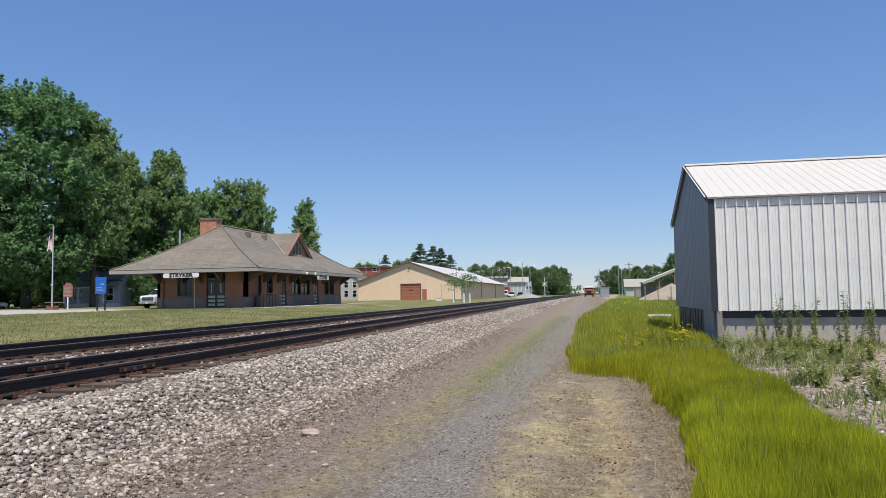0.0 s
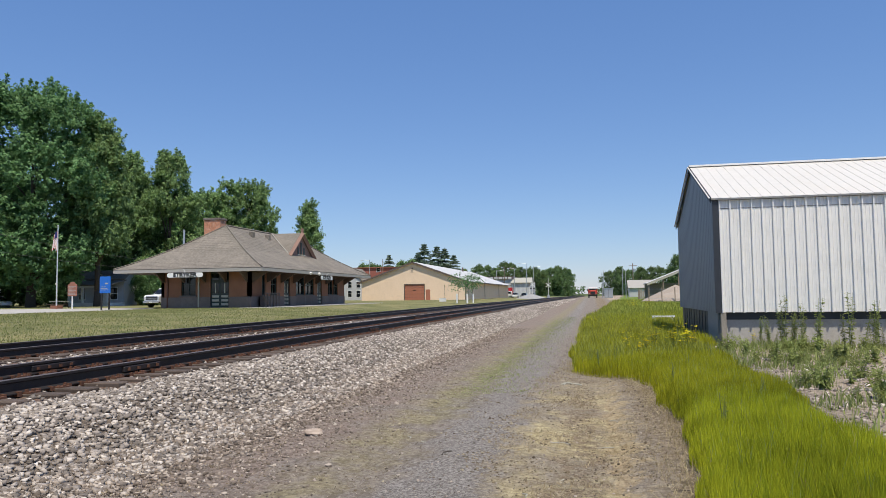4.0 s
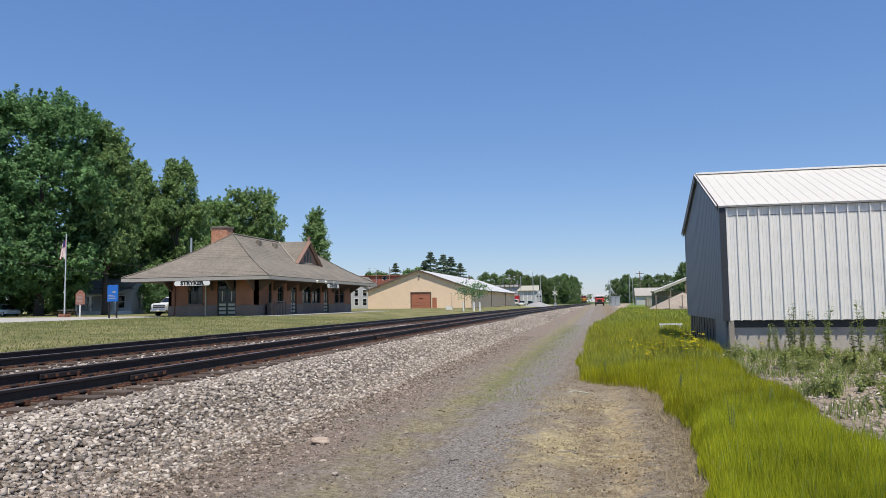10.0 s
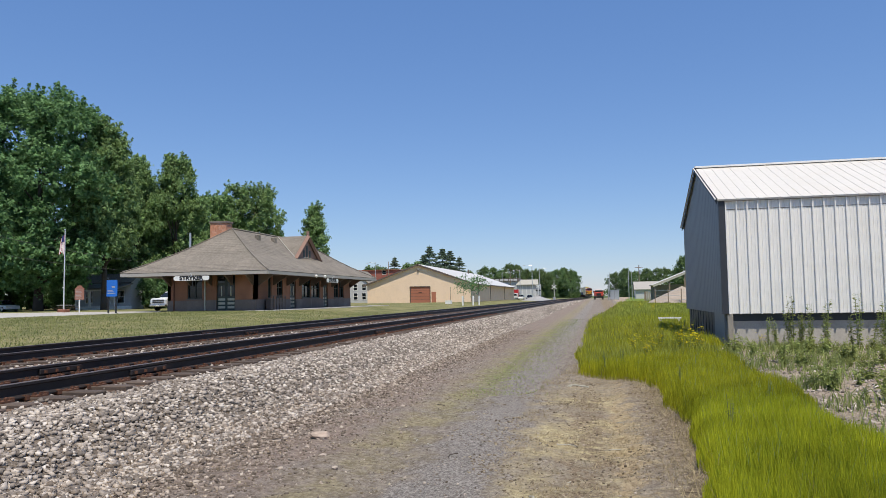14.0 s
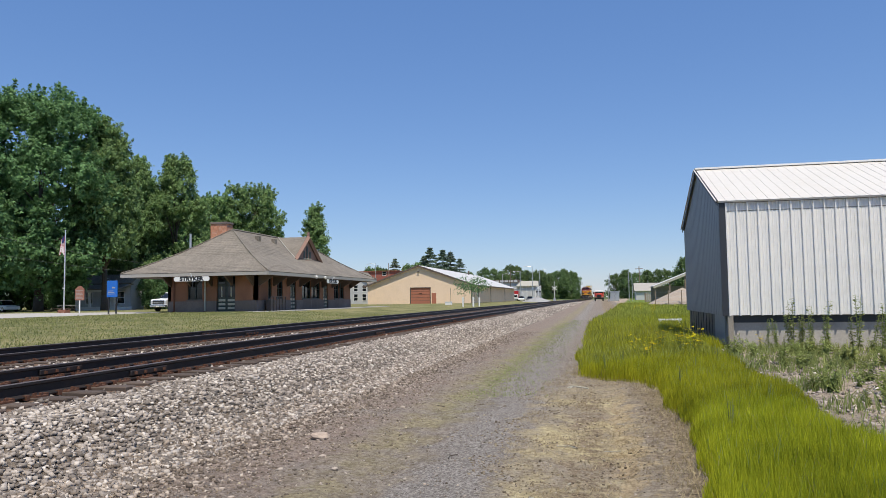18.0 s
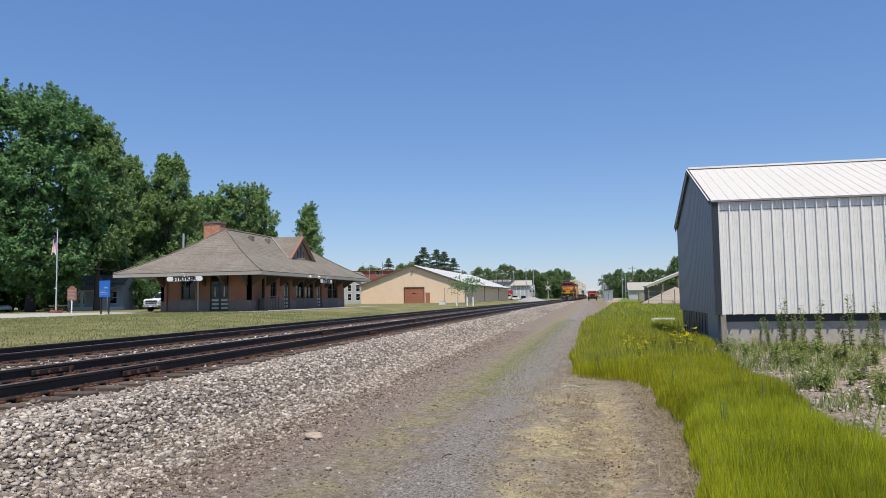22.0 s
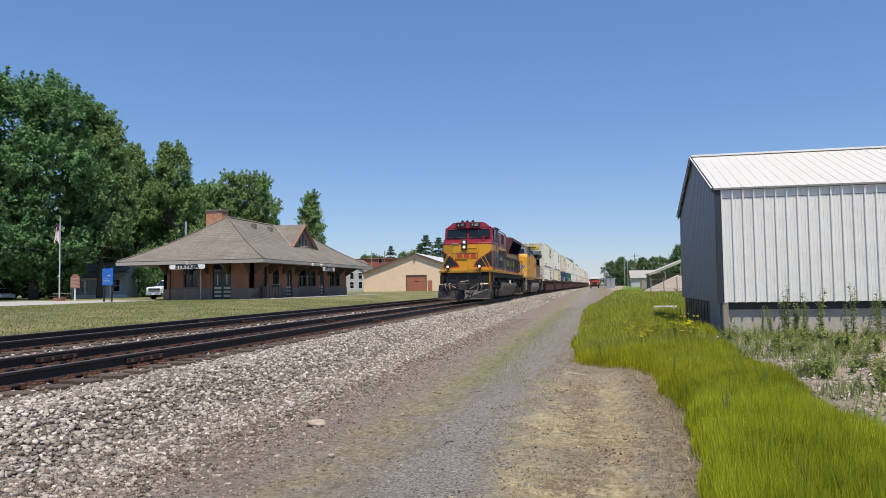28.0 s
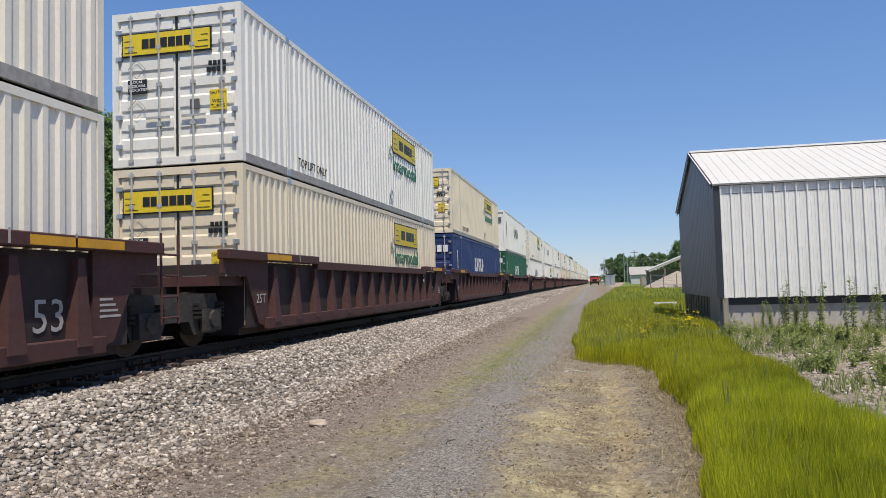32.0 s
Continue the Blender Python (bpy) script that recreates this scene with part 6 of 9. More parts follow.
    writing("road_number", "4180", 0.44, M_MAROON, e, Matrix.Translation((1.486, 2.5, 3.12)) @ SIDE, 0.003, "dark red road number", "CENTER", 1.0, 0.012)
    part("cab_door", bevel(boxes((1.47, 1.492, 1.75, 3.3, 1.85, 2.8)), 0.01), M_KCS, e)
    louvre(e, 1.49, 2.1, 2.5, 2.15, 2.55)
    for q in (1.42, 3.46, 5.9):
        part("panel_joint", boxes((1.478, 1.492, q - 0.02, q + 0.02, zs, 4.2)), M_BLACK, e)
    # equipment hood behind the cab
    eq = part("equipment_hood", bevel(boxes((-1.47, 1.47, 3.52, 7.75, zs, 4.22)), 0.03), M_KCS, e, "banded hood with louvred panels")
    part("hood_roof", hull([(-1.4, 3.52, 4.22), (1.4, 3.52, 4.22), (1.4, 7.75, 4.22), (-1.4, 7.75, 4.22)], [(-0.9, 3.6, 4.5), (0.9, 3.6, 4.5), (0.9, 7.7, 4.45), (-0.9, 7.7, 4.45)]), M_KRED, eq)
    for y0, y1, z0, z1 in ((3.75, 5.85, 2.75, 3.1), (3.75, 5.85, 2.02, 2.45), (6.0, 7.35, 2.6, 3.15), (5.2, 6.3, 3.55, 4.1)):
        louvre(eq, 1.472, y0, y1, z0, z1, M_TRUCK, True)
    part("data_plate", boxes((1.472, 1.485, 4.6, 5.0, 3.2, 3.36), (1.472, 1.485, 4.6, 5.05, 2.5, 2.63)), M_PALE, eq)
    part("hood_panel", bevel(boxes((1.47, 1.49, 3.62, 4.9, 3.5, 4.12)), 0.01), M_KRED, eq)
    part("hood_panel", bevel(boxes((1.47, 1.49, 6.5, 7.6, 3.5, 4.12)), 0.01), M_KRED, eq)
    railing(eq, [(1.44, 3.5, 4.3), (1.44, 7.6, 4.3), (1.46, 7.82, 4.2), (1.46, 7.85, 2.9), (1.4, 8.0, 2.8)], M_BLACK, 0.025)
    # long hood with doors, walkway and railing
    lh = part("long_hood", bevel(boxes((-1.08, 1.08, 7.75, 20.0, zs, 3.72)), 0.05), M_KCS, e, "narrow engine hood with access doors")
    part("hood_top", hull([(-1.08, 7.75, 3.72), (1.08, 7.75, 3.72), (1.08, 12.0, 3.72), (-1.08, 12.0, 3.72)], [(-0.7, 7.75, 3.98), (0.7, 7.75, 3.98), (0.7, 12.0, 3.98), (-0.7, 12.0, 3.98)]), M_KRED, lh)
    door = None
    for i in range(10):
        y = 8.0 + i * 1.17
        m = pose(1.08, y, 0)
        if door is None:
            door = part("access_door", bevel(boxes((0, 0.02, 0, 1.05, 2.02, 2.9)), 0.008), M_KDK, lh, "", m)
        else:
            again(door, m)
    bm = bmesh.new()
    for i in range(10):
        for z in (2.15, 2.75):
            box(bm, 1.1, 1.13, 8.06 + i * 1.17, 8.12 + i * 1.17, z, z + 0.1)
    part("latch_row", bm, M_CHASSIS, lh)
    for y0 in (17.0, 18.4):
        louvre(lh, 1.1, y0, y0 + 0.9, 2.05, 2.9)
    glyphs(lh, (6, 4, 8), 1.102, 8.15, 0.44, 2.28, 0.40, M_WORNYEL)
    rad = part("radiator_wing", hull([(-1.12, 11.7, 3.15), (1.12, 11.7, 3.15), (1.12, 18.9, 3.3), (-1.12, 18.9, 3.3)],
                                     [(-1.5, 11.9, 4.18), (1.5, 11.9, 4.18), (1.5, 18.9, 4.18), (-1.5, 18.9, 4.18)]), M_MAROON, e, "sooty maroon flared radiator housing")
    part("radiator_roof", bevel(hull([(-1.5, 11.9, 4.18), (1.5, 11.9, 4.18), (1.5, 18.9, 4.18), (-1.5, 18.9, 4.18)], [(-1.46, 11.95, 4.36), (1.46, 11.95, 4.36), (1.46, 18.9, 4.36), (-1.46, 18.9, 4.36)]), 0.03), M_MAROON, rad)
    part("radiator_lid", hull([(-1.4, 12.0, 4.36), (1.4, 12.0, 4.36), (1.4, 18.8, 4.36), (-1.4, 18.8, 4.36)], [(-0.9, 12.1, 4.46), (0.9, 12.1, 4.46), (0.9, 18.7, 4.46), (-0.9, 18.7, 4.46)]), M_MAROON, rad)
    part("rear_bay", bevel(boxes((-1.13, 1.13, 18.6, 20.02, zs + 0.02, 4.3)), 0.03), M_KRED, rad, "deep red rear bay with vents")
    for k in range(4):
        louvre(rad, 1.132, 18.85 + k * 0.27, 19.03 + k * 0.27, 3.75, 4.05, M_KRED)
    louvre(rad, 1.132, 18.8, 19.9, 1.95, 2.85, M_TRUCK, True)
    for s in (1, -1):
        part("radiator_screen", hull([(s * 1.14, 12.1, 3.22), (s * 1.185, 12.1, 3.21), (s * 1.185, 18.7, 3.36), (s * 1.14, 18.7, 3.37)],
                                     [(s * 1.46, 12.3, 4.10), (s * 1.51, 12.3, 4.09), (s * 1.51, 18.6, 4.09), (s * 1.46, 18.6, 4.10)]), M_SCREEN, rad, "black radiator screen")
    posts = [((1.44, y, zs), (1.44, y, zs + 1.02)) for y in np.arange(8.2, 20.2, 1.32)]
    railing(e, [(1.44, 8.1, zs + 1.02), (1.44, 20.1, zs + 1.02)], M_DUSTY, 0.022, posts)
    railing(e, [(1.44, 20.1, zs + 1.02), (1.4, 20.5, 1.5), (1.4, 20.5, 0.5)], M_SILL, 0.022)
    steps_at(e, 1.45, 20.2, 1, M_CHASSIS)
    # tank, trucks
    b2 = prism(bmesh.new(), [(-1.5, 1.07), (1.5, 1.07), (1.5, 0.86), (1.2, 0.2), (-1.2, 0.2), (-1.5, 0.86)], "y", 5.75, 13.9)
    tk = part("fuel_tank", bevel(b2, 0.02), M_TANK, e, "dusty slant-sided fuel tank")
    part("tank_gauge", boxes((1.45, 1.53, 9.6, 9.75, 1.0, 1.25)), M_WHITE, tk)
    bogie(e, 3.35, (-1.85, 0, 1.75))
    bogie(e, 16.7, (-1.75, 0, 1.85))
    part("sand_filler", bevel(boxes((1.3, 1.46, 1.0, 1.35, 1.1, 1.5)), 0.03), M_TRUCK, e)
    return e


def build_second_engine():
    e = thing("locomotive", "faded yellow and grey six-axle diesel locomotive", "locomotive")
    o = 22.9                    # nose
    zs = 1.63
    underframe(e, o - 0.6, 43.3, M_UPD, zs, 0)
    part("sill_stripe", boxes((1.5, 1.508, 36, 43.25, zs - 0.1, zs - 0.03)), M_KYEL, e)
    part("low_skirt", bevel(boxes((-1.485, 1.485, 24.4, 31.5, 1.36, zs - 0.12)), 0.01), M_UPD, e)
    coupler(e, o - 0.8, -1)
    coupler(e, 43.3, 1)
    b2 = hull([(-1.22, o - 0.95, 0.12), (0, o - 1.3, 0.12), (1.22, o - 0.95, 0.12), (1.22, o - 0.8, 0.12), (0, o - 1.1, 0.12), (-1.22, o - 0.8, 0.12)],
              [(-1.15, o - 0.85, 0.74), (0, o - 1.0, 0.7), (1.15, o - 0.85, 0.74), (1.15, o - 0.72, 0.74), (0, o - 0.9, 0.7), (-1.15, o - 0.72, 0.74)])
    part("plough", b2, M_DUSTY, e, "dusty steel snow plough")
    part("bulkhead", boxes((-1.2, 1.2, o - 0.75, o - 0.6, 0.8, 1.5)), M_DUSTY, e)
    for s in (1, -1):
        steps_at(e, s * 1.45, o - 0.2, s, M_DUSTY)
        railing(e, [(s * 1.45, o - 0.45, 0.5), (s * 1.45, o - 0.45, 1.5), (s * 0.9, o - 0.3, 2.6)], M_CREAM, 0.024)
        railing(e, [(s * 1.48, o + 0.1, 0.5), (s * 1.48, o + 0.1, 1.6), (s * 1.0, o + 0.0, 2.6)], M_CREAM, 0.024)
        railing(e, [(s * 0.35, o - 0.85, 0.8), (s * 1.0, o - 0.95, 1.02), (s * 1.4, o - 0.8, 1.0)], M_SILVER, 0.022)
    railing(e, [(-0.6, o - 0.6, 2.55), (0.6, o - 0.6, 2.55)], M_TRUCK, 0.022, [((q, o - 0.6, zs), (q, o - 0.6, 2.55)) for q in (-0.6, 0.6)])
    prof = [(-1.48, o + 0.55), (-0.7, o), (0.7, o), (1.48, o + 0.55), (1.48, o + 1.6), (-1.48, o + 1.6)]
    lo = [(x, y, zs) for x, y in prof]
    hi = [(x, y + 0.06, 3.55 if abs(x) < 1 else 3.35 if y < o + 1 else 3.7) for x, y in prof]
    part("nose", bevel(hull(lo, hi), 0.04), M_UPY, e, "yellow nose with winged emblem shape")
    lp = part("headlight", bevel(boxes((-0.22, 0.06, o - 0.05, o + 0.1, 2.9, 3.4)), 0.03), M_CHASSIS, e)
    for z in (3.02, 3.27):
        part("lens", tube(bmesh.new(), (-0.08, o - 0.05, z), (-0.08, o - 0.065, z), 0.09, n=12), M_CHROME, lp)
    em = part("emblem", prism(bmesh.new(), [(-0.24, 2.06), (0, 1.94), (0.24, 2.06), (0.26, 2.6), (-0.26, 2.6)], "y", o - 0.03, o), M_UPBLUE, e, "winged shield shape in blue, white and red")
    part("emblem_field", boxes((-0.23, 0.23, o - 0.04, o - 0.03, 2.38, 2.57)), M_UPBLUE, em)
    b2 = bmesh.new()
    for k in range(4):
        box(b2, -0.2 + k * 0.11, -0.15 + k * 0.11, o - 0.04, o - 0.03, 2.08, 2.36)
    part("emblem_field_lower", b2, M_WHITE, em)
    for s in (1, -1):
        for k, (ln, zz) in enumerate(((0.98, 2.50), (0.86, 2.38), (0.72, 2.26), (0.5, 2.14))):
            def at(u, z):
                x = 0.36 + u
                y = o - 0.012 if x < 0.7 else o - 0.012 + (x - 0.7) * 0.705
                return (s * x, y, z)
            for za, zb_, mm in ((zz, zz + 0.10, M_UPBLUE), (zz + 0.1, zz + 0.12, M_WHITE)):
                bm = bmesh.new()
                for u0, u1 in ((0.0, 0.34), (0.34, ln)):
                    if u1 > u0:
                        vs = [bm.verts.new(at(*q)) for q in ((u0, za), (u1, za), (u1, zb_), (u0, zb_))]
                        ws = [bm.verts.new(Vector(at(*q)) + Vector((0, 0.02, 0))) for q in ((u0, za), (u1, za), (u1, zb_), (u0, zb_))]
                        for i in range(4):
                            bm.faces.new((vs[i], vs[(i + 1) % 4], ws[(i + 1) % 4], ws[i]))
                        bm.faces.new(vs)
                part("wing_feather", bm, mm, em)
    part("flag_plate", boxes((0.45, 0.72, o - 0.02, o, 3.15, 3.28)), M_UPRED, e)
    cab = part("cab", bevel(hull([(-1.48, o + 1.35, 3.4), (1.48, o + 1.35, 3.4), (1.48, o + 4.05, 3.4), (-1.48, o + 4.05, 3.4)],
                                 [(-1.42, o + 1.7, 4.3), (1.42, o + 1.7, 4.3), (1.42, o + 4.05, 4.3), (-1.42, o + 4.05, 4.3)]), 0.02), M_UPG, e, "grey-topped cab with dark windows")
    part("cab_roof", hull([(-1.42, o + 1.7, 4.3), (1.42, o + 1.7, 4.3), (1.42, o + 4.05, 4.3), (-1.42, o + 4.05, 4.3)], [(-0.9, o + 1.75, 4.62), (0.9, o + 1.75, 4.62), (0.9, o + 4.0, 4.62), (-0.9, o + 4.0, 4.62)]), M_UPG, cab)
    part("cab_base", boxes((-1.485, 1.485, o + 1.5, o + 4.05, zs, 3.42)), M_UP, cab)
    for s in (1, -1):
        b2 = hull([(s * 0.12, o + 1.38, 3.66), (s * 1.22, o + 1.38, 3.66), (s * 1.22, o + 1.46, 3.66), (s * 0.12, o + 1.46, 3.66)],
                  [(s * 0.12, o + 1.58, 4.14), (s * 1.2, o + 1.58, 4.14), (s * 1.2, o + 1.66, 4.14), (s * 0.12, o + 1.66, 4.14)])
        w = part("windshield", b2, M_GLASS, cab, "dark windshield pane")
        part("gasket", pipe(bmesh.new(), [(s * 0.1, o + 1.36, 3.64), (s * 1.25, o + 1.36, 3.64), (s * 1.22, o + 1.57, 4.17), (s * 0.1, o + 1.57, 4.17), (s * 0.1, o + 1.36, 3.64)], 0.025, 4), M_SILVER, w)
        turn = pose(s * 0.46, o + 1.56, 4.44, 0, 0, s * 14)
        nb = part("number_board", bevel(boxes((-0.36, 0.36, -0.03, 0.1, -0.14, 0.14)), 0.02), M_BLACK, cab, "black number board with white figures", turn)
        writing("number", "6317", 0.22, M_PALE, nb, Matrix.Translation((0, -0.032, -0.01)) @ FRONT, 0.002)
        sw = part("side_window", boxes((s * 1.465 - 0.02, s * 1.465 + 0.02, o + 2.35, o + 3.85, 3.6, 4.3)), M_GLASS, cab)
        b2 = bmesh.new()
        for yy_ in (2.35, 2.85, 3.35, 3.85):
            box(b2, s * 1.495 - 0.012, s * 1.495 + 0.012, o + yy_ - 0.03, o + yy_ + 0.03, 3.58, 4.3)
        box(b2, s * 1.5 - 0.03, s * 1.5 + 0.14, o + 2.3, o + 3.95, 4.3, 4.34)
        part("window_frame", b2, M_UPG, sw)
    part("window_shade", boxes((1.49, 1.52, o + 2.5, o + 2.8, 3.7, 4.2)), M_WHITE, cab)
    writing("road_number", "6317", 0.74, M_UPRED, e, Matrix.Translation((1.492, o + 3.0, 2.98)) @ SIDE, 0.003, "faded red road number", "CENTER", 1.0, 0.012)
    part("tool_locker", bevel(boxes((1.485, 1.51, o + 1.9, o + 3.9, 1.75, 2.35)), 0.01), M_UPY, e)
    louvre(e, 1.512, o + 2.1, o + 2.45, 1.85, 2.3)
    eq = part("equipment_hood", bevel(boxes((-1.485, 1.485, o + 4.07, 31.5, zs, 3.68)), 0.02), M_UP, e, "flush yellow equipment compartment")
    part("grey_top", bevel(hull([(-1.48, o + 4.07, 3.68), (1.48, o + 4.07, 3.68), (1.48, 31.5, 3.68), (-1.48, 31.5, 3.68)], [(-1.2, o + 4.07, 4.45), (1.2, o + 4.07, 4.45), (1.2, 31.5, 4.42), (-1.2, 31.5, 4.42)]), 0.02), M_UPG, eq)
    for y in (27.9, 28.9, 30.2, 31.42):
        part("panel_joint", boxes((1.484, 1.494, y - 0.015, y + 0.015, zs, 3.66)), M_UPD, eq)
    for y in (28.0, 29.2, 30.3):
        louvre(eq, 1.395, y, y + 0.75, 3.8, 4.2, M_TRUCK)
    bm = bmesh.new()
    for y in (27.2, 28.0, 28.8, 29.0, 30.1, 30.3, 31.3):
        for k in range(9):
            box(bm, 1.484, 1.494, y, y + 0.018, 1.75 + k * 0.215, 1.768 + k * 0.215)
    tagged(part("panel_bolts", bm, M_CHASSIS, eq), kind="stuff")
    part("roof_rail", pipe(bmesh.new(), [(1.3, 27.2, 4.3), (1.22, 31.4, 4.5)], 0.03), M_CHASSIS, eq)
    lh = part("long_hood", bevel(boxes((-1.12, 1.12, 31.5, 38.6, zs, 3.75)), 0.05), M_UP, e, "yellow engine hood with doors")
    part("hood_top", hull([(-1.12, 31.5, 3.75), (1.12, 31.5, 3.75), (1.12, 38.6, 3.75), (-1.12, 38.6, 3.75)], [(-0.75, 31.5, 4.0), (0.75, 31.5, 4.0), (0.75, 38.6, 4.0), (-0.75, 38.6, 4.0)]), M_UPG, lh)
    part("exhaust_stack", boxes((-0.4, 0.4, 34.0, 35.0, 3.98, 4.25)), M_CHASSIS, lh)
    door = None
    for i in range(8):
        m = pose(1.12, 31.7 + i * 0.86, 0)
        if door is None:
            door = part("access_door", bevel(boxes((0, 0.018, 0, 0.78, 1.75, 3.5)), 0.008), M_UP, lh, "", m)
        else:
            again(door, m)
    glyphs(lh, (5, 7), 1.139, 31.75, 0.52, 2.66, 0.56, M_UPRED)
    rc = part("radiator_cab", bevel(boxes((-1.2, 1.2, 38.6, 42.9, zs, 3.85)), 0.03), M_RADTAN, e, "weathered tan rear radiator section, darkened for the overhang's shade")
    part("radiator_wing", bevel(hull([(-1.5, 37.8, 4.1), (1.5, 37.8, 4.1), (1.5, 43.4, 4.1), (-1.5, 43.4, 4.1)], [(-1.35, 37.9, 4.5), (1.35, 37.9, 4.5), (1.35, 43.35, 4.5), (-1.35, 43.35, 4.5)]), 0.03), M_SOOT, rc)
    part("wing_flare", hull([(-1.2, 38.6, 3.8), (1.2, 38.6, 3.8), (1.2, 43.0, 3.8), (-1.2, 43.0, 3.8)], [(-1.48, 37.9, 4.1), (1.48, 37.9, 4.1), (1.48, 43.3, 4.1), (-1.48, 43.3, 4.1)]), M_CHASSIS, rc)
    for ya in (39.0, 40.85):
        part("radiator_screen", prism(bmesh.new(), [(ya, 3.06), (ya + 1.6, 3.06), (ya + 1.82, 3.66), (ya + 0.22, 3.66)], "x", 1.19, 1.222), M_SCREEN, rc, "slanted black radiator screen")
    louvre(rc, 1.2, 38.65, 38.85, 2.55, 2.95, M_RADTAN, True)
    louvre(rc, 1.2, 40.75, 41.3, 1.85, 2.9, M_RADTAN, True)
    part("panel_rib", boxes((1.2, 1.225, 40.05, 40.12, zs, 2.98)), M_RADTAN, rc)
    part("panel_rib", boxes((1.2, 1.225, 42.2, 42.27, zs, 2.98)), M_RADTAN, rc)
    for y in (38.9, 40.2, 41.5):
        part("rear_door", bevel(boxes((1.2, 1.22, y, y + 0.55, 2.0, 2.9)), 0.01), M_CHASSIS, rc)
    posts = [((1.44, y, zs), (1.44, y, zs + 1.05)) for y in np.arange(31.8, 43.4, 1.28)]
    railing(e, [(1.44, 31.5, zs + 1.05), (1.44, 43.2, zs + 1.05)], M_RAILGREY, 0.022, posts)
    railing(e, [(1.44, 43.2, zs + 1.05), (1.44, 43.4, 1.6), (1.44, 43.5, 0.5)], M_RAILGREY, 0.024)
    steps_at(e, 1.45, 43.2, 1, M_DUSTY)
    b2 = prism(bmesh.new(), [(-1.48, 1.1), (1.48, 1.1), (1.5, 0.7), (1.25, 0.2), (-1.25, 0.2), (-1.5, 0.7)], "y", 29.3, 37.1)
    part("fuel_tank", bevel(b2, 0.03), M_PALETANK, e, "dusty grey fuel tank")
    bogie(e, 26.4, (-1.95, 0, 1.95))
    bogie(e, 40.2, (-1.95, 0, 1.95))
    part("chain", pipe(bmesh.new(), [(1.4, 39.2 + 0.1 * k, 1.12 + 0.32 * ((k % 9) / 4 - 1) ** 2) for k in range(18)], 0.012), M_CREAM, e)
    return e


BOX_L, BOX_W, BOX_H = 16.15, 1.30, 2.896


def container_side(x, s, y0, y1, z0, z1, pitch, depth):
    """Corrugated sheet: trapezoid ribs along the side at x, standing out towards s."""
    bm = bmesh.new()
    n = int((y1 - y0) / pitch)
    p = (y1 - y0) / n
    prof = []
    for i in range(n):
        a = y0 + i * p
        prof += [(a, 0), (a + p * 0.42, 0), (a + p * 0.56, depth), (a + p * 0.88, depth)]
    prof.append((y1, 0))
    lo = [bm.verts.new((x + s * (d - depth), y, z0)) for y, d in prof]
    hi = [bm.verts.new((x + s * (d - depth), y, z1)) for y, d in prof]
    for i in range(len(prof) - 1):
        bm.faces.new((lo[i], lo[i + 1], hi[i + 1], hi[i]))
    return bm


